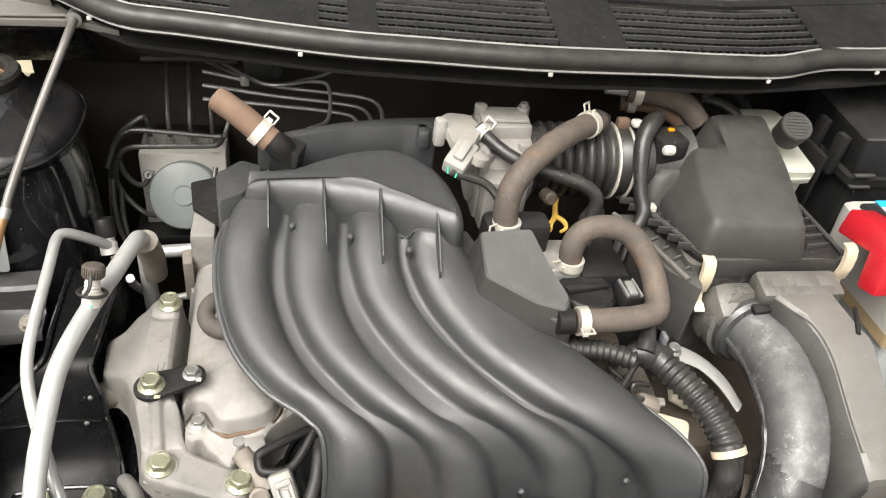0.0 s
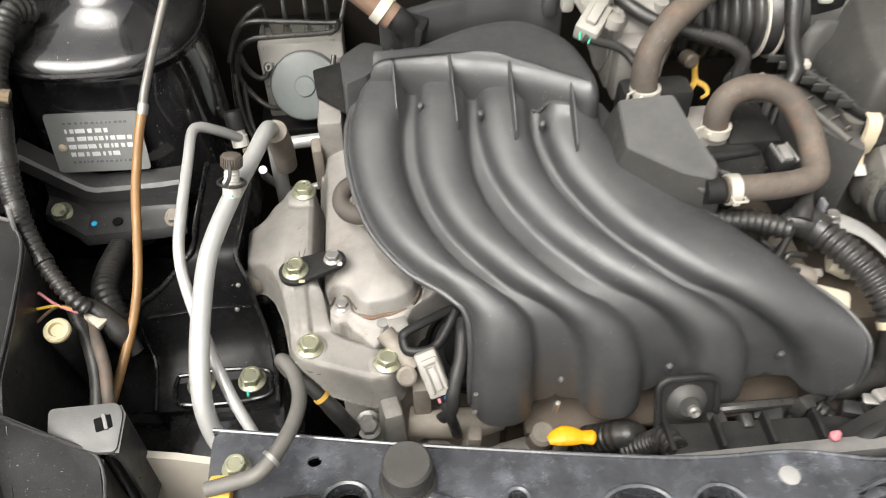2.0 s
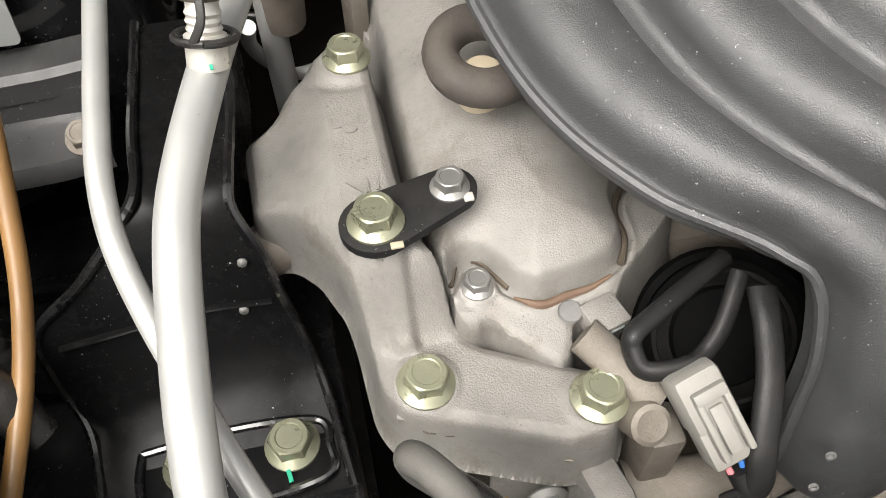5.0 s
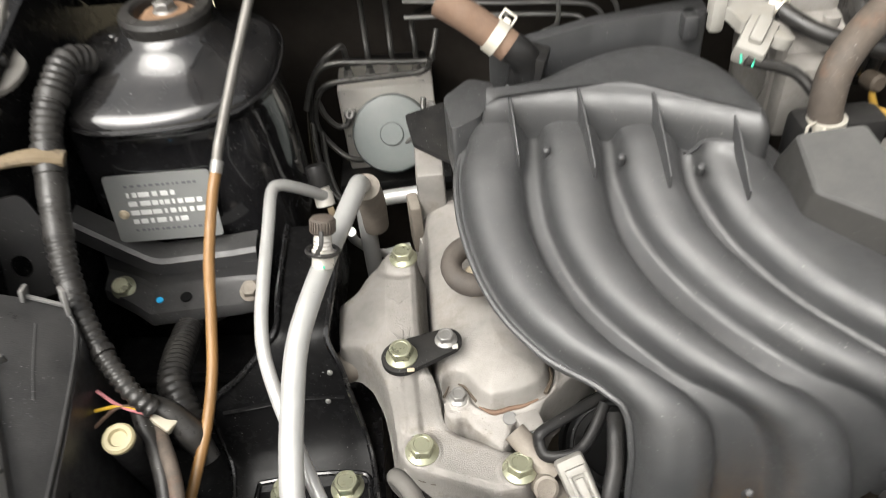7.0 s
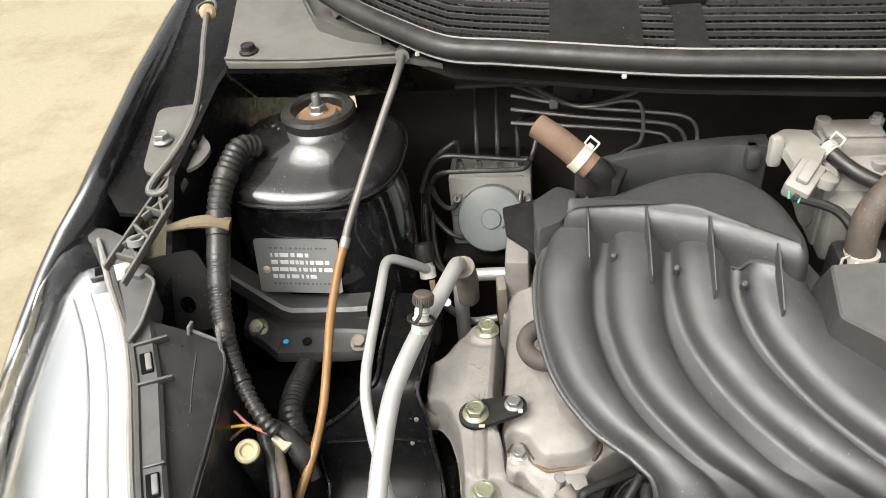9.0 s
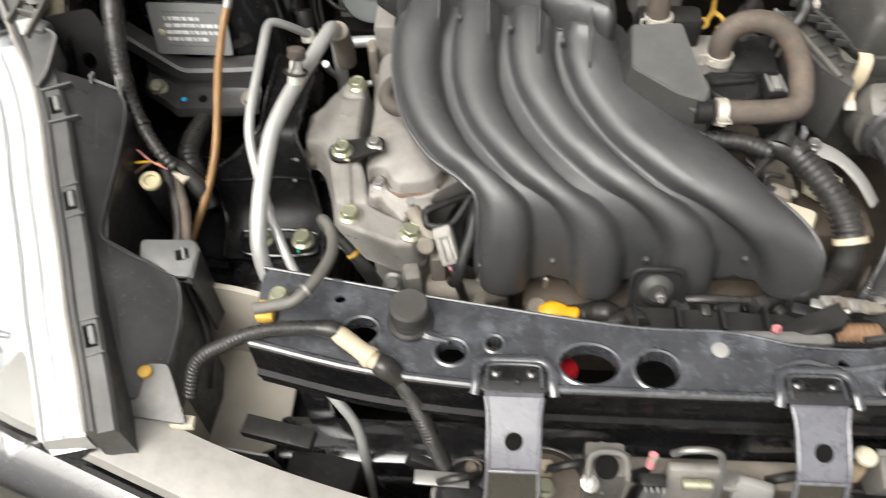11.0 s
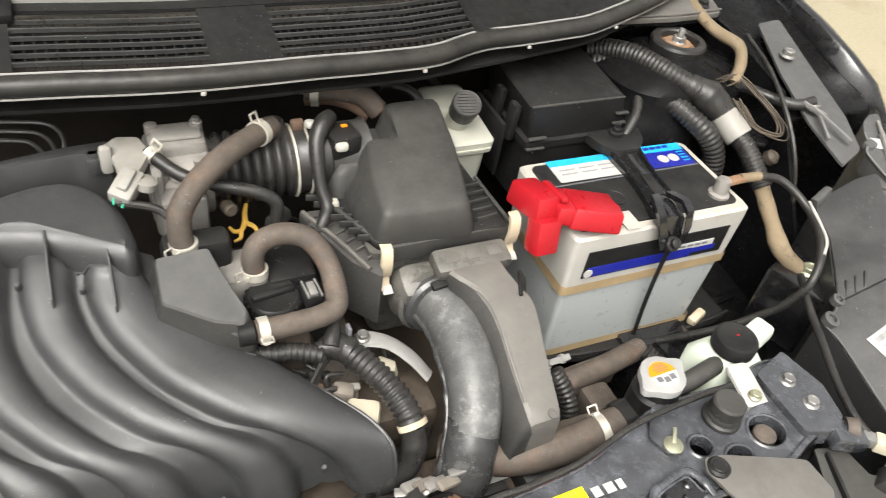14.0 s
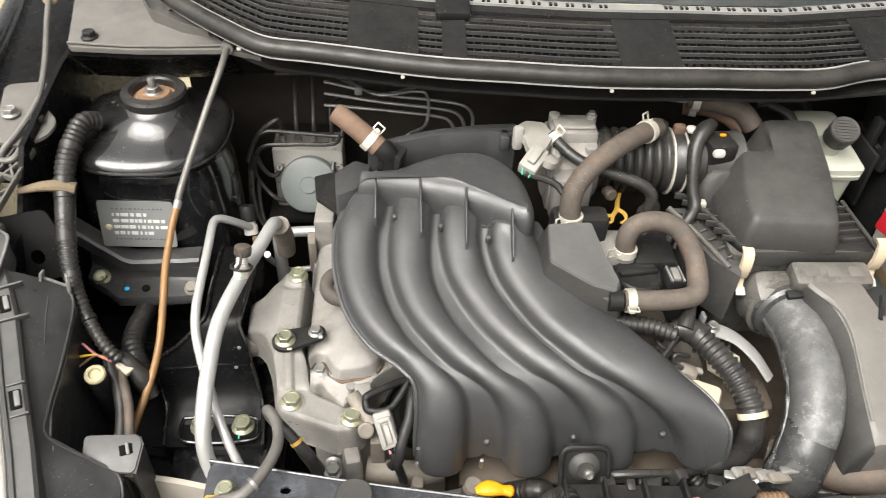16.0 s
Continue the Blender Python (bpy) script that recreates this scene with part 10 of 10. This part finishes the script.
part("disc", lathe([(0.036, 0), (0.042, 0.004), (0.042, 0.012), (0.036, 0.020), (0.020, 0.024), (0.010, 0.026)], (0.088, 0.158, 0.665), (0, -0.2, 1), 34), M["hose"], hn)
part("disc_rim", lathe([(0.043, 0.004), (0.045, 0.006), (0.045, 0.009), (0.043, 0.011)], (0.088, 0.158, 0.665), (0, -0.2, 1), 34), M["steel"], hn)
part("terminal", box((0.012, 0.010, 0.02), pose(0.088, 0.172, 0.700), 0.002), M["clip"], hn)
bolt(hn, (0.088, 0.158, 0.690), "zinc", 0.8)
h2 = thing("horn", (0.025, 0.155, 0.62), "round black horn with a bright rim", "horn", "horns")
part("disc", lathe([(0.030, 0), (0.036, 0.004), (0.036, 0.012), (0.030, 0.018), (0.012, 0.022)], (0.020, 0.160, 0.645), (0.3, -0.3, 1), 30), M["black"], h2)
part("disc_rim", lathe([(0.037, 0.004), (0.039, 0.006), (0.039, 0.010), (0.037, 0.012)], (0.020, 0.160, 0.645), (0.3, -0.3, 1), 30), M["steel"], h2)
part("bracket", bar((-0.03, 0.165, 0.685), (0.02, 0.165, 0.68), 0.014, 0.003), M["steel"], h2)
lt = thing("hood_latch", (0.19, 0.17, 0.60), "greasy steel hood latch on grey posts", "latch")
part("post", loft([rect_ring(0.121, 0.155, 0.148, 0.178, 0.52, 0.004), rect_ring(0.121, 0.155, 0.158, 0.188, 0.724, 0.004)]), M["dusty"], lt, "dusty grey channel post")
for x in (0.1215, 0.1545):
    part("post_flange", bar((x, 0.146, 0.58), (x, 0.158, 0.730), 0.004, 0.014, up=(0, -1, 0)), M["dusty"], lt)
part("post_top", tube([(0.1215, 0.156, 0.728), (0.1225, 0.168, 0.735), (0.130, 0.173, 0.738), (0.146, 0.173, 0.738), (0.1535, 0.168, 0.735), (0.1545, 0.156, 0.728)], 0.0030, 10), M["dusty"], lt)
part("post_hole", lathe([(0.0105, -0.001), (0.0105, 0.001), (0.004, 0.001)], (0.138, 0.165, 0.7255), (0, -0.35, 1), 22, squash=None), M["void"], lt)
part("post_rib", bar((0.138, 0.1485, 0.60), (0.138, 0.1555, 0.69), 0.004, 0.003, up=(0, -1, 0)), M["dusty"], lt)
part("pink_plug", lathe([(0.0035, 0), (0.004, 0.010), (0.0032, 0.016), (0.0036, 0.020)], (0.175, 0.168, 0.724), (0, 0.1, 1), 14), M["pink"], lt, "faded pink plug")
part("green_tip", lathe([(0.0040, 0.0), (0.0040, 0.002)], (0.1755, 0.170, 0.7395), (0, 0.1, 1), 12), M["green"], lt)
part("comb", box((0.022, 0.012, 0.09), pose(0.178, 0.158, 0.675), 0.002), M["black"], lt)
for i in range(4):
    part("comb_tooth", box((0.002, 0.006, 0.08), pose(0.171 + 0.005 * i, 0.150, 0.678), 0.0005), M["greyplastic"], lt)
part("latch_plate", box((0.045, 0.010, 0.060), pose(0.215, 0.165, 0.690, -12), 0.003), M["alu"], lt, "grease-stained latch plate")
part("latch_hook", tube([(0.195, 0.178, 0.728), (0.205, 0.176, 0.742), (0.225, 0.176, 0.742), (0.236, 0.174, 0.730), (0.240, 0.160, 0.69), (0.243, 0.15, 0.62)], 0.0032, 10), M["steel"], lt)
part("latch_pin", lathe([(0.005, -0.012), (0.005, 0.012)], (0.216, 0.158, 0.712), (1, 0, 0), 12), M["zinc"], lt)
part("base_block", box((0.05, 0.03, 0.03), pose(0.19, 0.135, 0.645), 0.005), M["grime"], lt)
mb = thing("crash_beam", (0.27, 0.15, 0.55), "oily brown crash beam behind the grille", "beam")
part("beam", box((0.30, 0.030, 0.08), pose(0.26, 0.188, 0.635, 6), 0.008), M["alu_dark"], mb)
part("beam", box((0.34, 0.030, 0.08), pose(0.53, 0.190, 0.640, 6), 0.008), M["grime"], mb)
bc = thing("sensor_box", (0.39, 0.165, 0.70), "grey sensor box with a pale plug", "sensor")
part("box", box((0.058, 0.030, 0.032), pose(0.388, 0.168, 0.722, 14, 4, 0), 0.003, 0.94), M["dusty"], bc)
part("box_lid", box((0.050, 0.006, 0.004), pose(0.386, 0.180, 0.7405, 14, 4, 0), 0.001), M["dusty"], bc)
part("box_step", box((0.05, 0.022, 0.030), pose(0.425, 0.186, 0.735, 10, -4, 0), 0.004), M["alu_dark"], bc, "brown stained rear block")
part("box_step", box((0.045, 0.016, 0.026), pose(0.462, 0.190, 0.742, 8, -6, 0), 0.004), M["grime"], bc)
part("box_ridge", box((0.004, 0.028, 0.006), pose(0.412, 0.166, 0.738, 14, 4, 0), 0.001), M["black"], bc)
part("plug", lathe([(0.0062, -0.010), (0.0062, 0.006), (0.0050, 0.008), (0.0050, 0.014), (0.0060, 0.016), (0.0060, 0.022)], (0.350, 0.172, 0.722), (0, 0.1, 1), 16), M["tapewrap"], bc, "tan threaded plug")
part("plug_cap", lathe([(0.0088, 0), (0.0088, 0.004), (0.006, 0.0065), (0.002, 0.007)], (0.350, 0.175, 0.743), (0, 0.1, 1), 18), M["fluid"], bc)
part("lead", tube([(0.412, 0.160, 0.722), (0.432, 0.158, 0.724), (0.450, 0.163, 0.731), (0.466, 0.172, 0.742), (0.482, 0.184, 0.752)], [0.0068, 0.0074, 0.0076, 0.0078, 0.0078], 14), M["dusty"], bc)
part("lead_mouth", lathe([(0.0070, 0.0), (0.0050, 0.0006)], (0.4118, 0.160, 0.722), (-1, -0.1, -0.1), 16), M["greyplastic"], bc)
ck2 = thing("grille_hook", (0.50, 0.165, 0.68), "black plastic grille hook under the support", "hook")
part("hook", loft([rect_ring(0.482, 0.510, 0.176, 0.194, 0.775, 0.005), rect_ring(0.485, 0.511, 0.160, 0.180, 0.750, 0.005), rect_ring(0.490, 0.512, 0.150, 0.168, 0.715, 0.005), rect_ring(0.498, 0.510, 0.144, 0.154, 0.690, 0.004)]), M["dusty"], ck2, "grey inner face of the hook")
for xa, xb, xc in ((0.481, 0.486, 0.497), (0.511, 0.513, 0.512)):
    part("hook_cheek", loft([[Vector((x - 0.0016, y, z)), Vector((x + 0.0016, y, z)), Vector((x + 0.0016, y + 0.030, z)), Vector((x - 0.0016, y + 0.030, z))] for x, y, z in ((xa, 0.168, 0.780), (xb, 0.150, 0.750), ((xb + xc) / 2, 0.138, 0.718), (xc, 0.132, 0.690))]), M["black"], ck2)
part("hook_frame", tube([(0.480, 0.176, 0.776), (0.480, 0.190, 0.785), (0.484, 0.195, 0.787), (0.507, 0.195, 0.787), (0.511, 0.190, 0.785), (0.511, 0.176, 0.776)], 0.0026, 8, 4), M["greyplastic"], ck2, "pale frame at the top of the hook")
part("hook_rib", bar((0.497, 0.157, 0.752), (0.502, 0.144, 0.708), 0.003, 0.006), M["black"], ck2)
ga = thing("grille_absorber", (0.48, 0.13, 0.62), "ribbed black plastic grille absorber with dust and water", "absorber")
part("floor", sheet([(0.345, 0.160), (0.45, 0.153), (0.56, 0.165), (0.665, 0.185), (0.685, 0.125), (0.56, 0.098), (0.45, 0.090), (0.345, 0.090)], [], 0.692, 0.01), M["black"], ga)
part("rear_rim", wall([(0.345, 0.160), (0.45, 0.153), (0.56, 0.165), (0.665, 0.185)], (0.68, 0.708), 0.003), M["black"], ga)
for i in range(6):
    x = 0.348 + i * 0.062
    part("cell_wall", wall([(x, 0.158 + 0.02 * max(0, i - 3) / 2), (x + 0.012, 0.092 + 0.012 * max(0, i - 2) / 2)], (0.68, 0.704), 0.003), M["black"], ga)
for i in range(5):
    x = 0.348 + i * 0.062
    yb, yf = 0.150 + 0.006 * i, 0.100 + 0.003 * max(0, i - 1)
    pad = rounded([(x + 0.007, yb), (x + 0.030, yb + 0.003), (x + 0.055, yb + 0.004), (x + 0.060, yf + 0.022), (x + 0.064, yf + 0.003), (x + 0.040, yf), (x + 0.018, yf - 0.002), (x + 0.012, yf + 0.02)], 0.006)
    part("cell_pad", sheet(pad, [], lambda px, py: 0.7005 + 0.05 * (py - 0.12), 0.010, bevel=0.003), M["wet"], ga, "grey dusty cell pad with wet patches")
    part("cell_stud", lathe([(0.004, 0), (0.004, 0.003), (0.002, 0.004)], (x + 0.045, yb - 0.012, 0.700), seg=12), M["black"], ga)
rt2 = thing("lamp_box", (-0.12, 0.16, 0.60), "dark plastic box in the shade behind the bumper", "box")
part("box", box((0.07, 0.06, 0.10), pose(-0.125, 0.170, 0.60, 0, 0, -12), 0.004), M["black"], rt2)
part("panel", box((0.05, 0.003, 0.10), pose(-0.190, 0.190, 0.64, 10, 0, -8), 0.001), M["primer"], rt2)
part("strip", box((0.07, 0.02, 0.012), pose(-0.16, 0.20, 0.69, 0, 0, -12), 0.002), M["black"], rt2)

# small things in the gap behind the support
lc = thing("shroud_clutter", (0.25, 0.32, 0.68), "dusty black clips, plugs and leads on the fan shroud", "clips")
for i, (x, y, z, w, h, a) in enumerate(((0.215, 0.318, 0.742, 0.020, 0.018, 10), (0.262, 0.322, 0.738, 0.030, 0.014, -12), (0.292, 0.325, 0.742, 0.016, 0.020, 20), (0.325, 0.312, 0.752, 0.022, 0.014, -25), (0.238, 0.312, 0.748, 0.012, 0.012, 0))):
    part("clip", box((w, 0.016, h), pose(x, y, z, 8, a * 0.4, a), 0.003, 0.8), M["black" if i % 2 else "rubber"], lc)
part("lead", tube([(0.205, 0.332, 0.735), (0.235, 0.326, 0.748), (0.27, 0.328, 0.745), (0.30, 0.334, 0.735), (0.325, 0.345, 0.725)], 0.0045, 10, dents=0.1), M["rubber"], lc)
part("lead", tube([(0.150, 0.318, 0.705), (0.165, 0.312, 0.728), (0.172, 0.305, 0.745), (0.175, 0.292, 0.750)], 0.009, 12, ribs=(0.005, 0.0009)), M["rubber"], lc)
part("arm", loft([[Vector((x, y - w, z)), Vector((x, y + w, z)), Vector((x, y + w, z - 0.012)), Vector((x, y - w, z - 0.012))] for x, y, z, w in ((0.295, 0.288, 0.757, 0.004), (0.318, 0.290, 0.762, 0.010), (0.345, 0.296, 0.772, 0.012), (0.352, 0.298, 0.774, 0.012))]), M["black"], lc)
part("pink_plug", lathe([(0.003, 0), (0.0045, 0.004), (0.002, 0.009)], (0.292, 0.284, 0.762), (0.2, 0, 1), 12), M["pink"], lc)
random.seed(21)
for i in range(5):
    x, y = 0.345 + 0.012 * i + random.uniform(-0.004, 0.004), 0.312 + random.uniform(-0.008, 0.008)
    part("grey_tab", box((0.020, 0.010, 0.004), pose(x, y, 0.760 + 0.003 * i, random.uniform(-15, 15), random.uniform(-20, 10), random.uniform(-30, 30)), 0.0015), M["primer" if i % 2 else "steel"], lc)

# loose fittings between the support and the bumper
gcl = thing("grille_clutter", (0.15, 0.17, 0.62), "dark greasy brackets, nuts and leads behind the grille", "brackets")
random.seed(8)
for i in range(26):
    x = -0.02 + 0.62 * i / 25 + random.uniform(-0.008, 0.008)
    y, z = random.uniform(0.150, 0.186), random.uniform(0.662, 0.715)
    kind = i % 4
    if kind == 0:
        part("bracket", box((random.uniform(0.018, 0.04), 0.012, random.uniform(0.012, 0.03)), pose(x, y, z, random.uniform(-20, 20), random.uniform(-15, 15), random.uniform(-25, 25)), 0.003, 0.85), M["primer" if i % 8 else "black"], gcl)
    elif kind == 1:
        part("lead", tube([(x - 0.02, y, z - 0.02), (x - 0.01, y - 0.006, z + 0.004), (x + 0.008, y - 0.004, z + 0.010), (x + 0.022, y + 0.006, z - 0.01)], random.uniform(0.0025, 0.005), 8), M["rubber"], gcl)
    elif kind == 2:
        part("nut", lathe([(0.008, 0), (0.008, 0.004), (0.005, 0.005), (0.005, 0.012), (0.003, 0.013)], (x, y, z + 0.008), (random.uniform(-0.4, 0.4), -0.4, 1), 10), M["grime" if i % 3 else "steel"], gcl)
    else:
        part("plate", box((0.03, 0.022, 0.004), pose(x, y, z + 0.006, random.uniform(-30, 10), random.uniform(-20, 20), random.uniform(-40, 40)), 0.001), M["alu" if i % 3 else "black"], gcl)

# fittings on the firewall
fw = thing("firewall_bracket", (-0.04, 0.80, 0.90), "dusty black steel bracket and bolt on the firewall", "bracket")
part("plate", box((0.035, 0.004, 0.04), pose(-0.035, 0.800, 0.925, 10), 0.001), M["airbox"], fw)
bolt(fw, (-0.018, 0.797, 0.928), "black", 0.9, (80, 0, 0))
part("clip", box((0.010, 0.008, 0.012), pose(-0.052, 0.796, 0.915), 0.002), M["greige"], fw)
for i, (x0, x1, z) in enumerate(((0.06, 0.20, 0.925), (-0.16, -0.06, 0.930), (0.30, 0.42, 0.93), (0.45, 0.60, 0.92))):
    part("swage_bar", tube([(x0, 0.812, z), ((x0 + x1) / 2, 0.810, z + 0.003), (x1, 0.812, z)], 0.006, 10, flat=0.6), M["felt"], fw)
fl2 = thing("brake_line", (0.10, 0.80, 0.86), "thin dark brake lines bent across the firewall", "pipe", "brake lines")
for i in range(3):
    z = 0.905 - 0.012 * i
    part("line", tube([(-0.10, 0.835 - 0.01 * i, z), (-0.02, 0.80, z + 0.002), (0.05, 0.79, z), (0.09 - 0.01 * i, 0.785, z - 0.006), (0.10 - 0.01 * i, 0.78, z - 0.03), (0.085, 0.76, z - 0.06)], 0.0024, 8), M["steel"], fl2)
rh = thing("heater_pipe", (0.40, 0.74, 0.90), "rust-brown heater hose with a pale clamp behind the air cleaner", "hose", "hoses")
part("tube", tube([(0.36, 0.735, 0.935), (0.385, 0.728, 0.938), (0.41, 0.715, 0.935), (0.43, 0.70, 0.925)], 0.011, 14), M["rusthose"], rh)
clamp(rh, (0.372, 0.732, 0.937), (1, -0.3, 0.05), 0.0115, ear=(0, 0, 1))
part("lead", tube([(0.43, 0.73, 0.93), (0.46, 0.735, 0.94), (0.49, 0.72, 0.935), (0.50, 0.70, 0.92)], 0.006, 10), M["rubber"], rh)

# loose wires over the gearbox and behind the battery
gw = thing("gearbox_wires", (0.30, 0.42, 0.78), "tangle of thin black wires over the gearbox", "wires")
random.seed(31)
for i in range(12):
    x, y, z = 0.255 + 0.10 * random.random(), 0.400 + 0.06 * random.random(), 0.785 + 0.03 * random.random()
    pts = [Vector((x, y, z))]
    for k in range(4):
        pts.append(pts[-1] + Vector((random.uniform(-0.018, 0.022), random.uniform(-0.016, 0.014), random.uniform(-0.016, 0.008))))
    part("wire", tube(pts, random.choice((0.0014, 0.0018, 0.0026)), 8, 5), M["rubber"], gw)
for i in range(5):
    part("clip", box((0.010, 0.008, 0.008), pose(0.26 + 0.022 * i, 0.415 + 0.03 * random.random(), 0.795, random.uniform(-30, 30), random.uniform(-30, 30), random.uniform(0, 90)), 0.002), M["greige" if i % 2 else "black"], gw)
sc_ = thing("spare_connector", (0.80, 0.65, 0.89), "black spare connector with green and orange wires", "connector")
part("body", box((0.030, 0.020, 0.018), pose(0.812, 0.640, 0.905, 0, 10, -30), 0.004), M["greyplastic"], sc_)
for i, key in enumerate(("green", "amber", "green", "rubber", "rubber")):
    part("wire", tube([(0.800, 0.648, 0.908), (0.790, 0.652 + 0.003 * i, 0.912), (0.778, 0.650 + 0.004 * i, 0.905), (0.770, 0.645, 0.890)], 0.0013, 8), M[key], sc_)
tw = thing("gap_wires", (0.30, 0.60, 0.85), "thin dark leads in the gap beside the throttle", "wires")
for i in range(7):
    x, y, z = 0.25 + 0.09 * random.random(), 0.555 + 0.05 * random.random(), 0.845 + 0.02 * random.random()
    part("wire", tube([(x, y, z), (x + 0.012, y + 0.015, z + 0.012), (x + 0.030, y + 0.018, z + 0.004), (x + 0.040, y + 0.030, z - 0.012)], random.choice((0.002, 0.003, 0.0045)), 8), M["rubber"], tw)
part("red_cap", lathe([(0.012, 0), (0.012, 0.012), (0.009, 0.015)], (0.100, 0.238, 0.752), (0.2, 0.1, 1), 18), M["red"], thing("red_plug", (0.100, 0.238, 0.74), "red plastic plug under the support hole", "plug"))
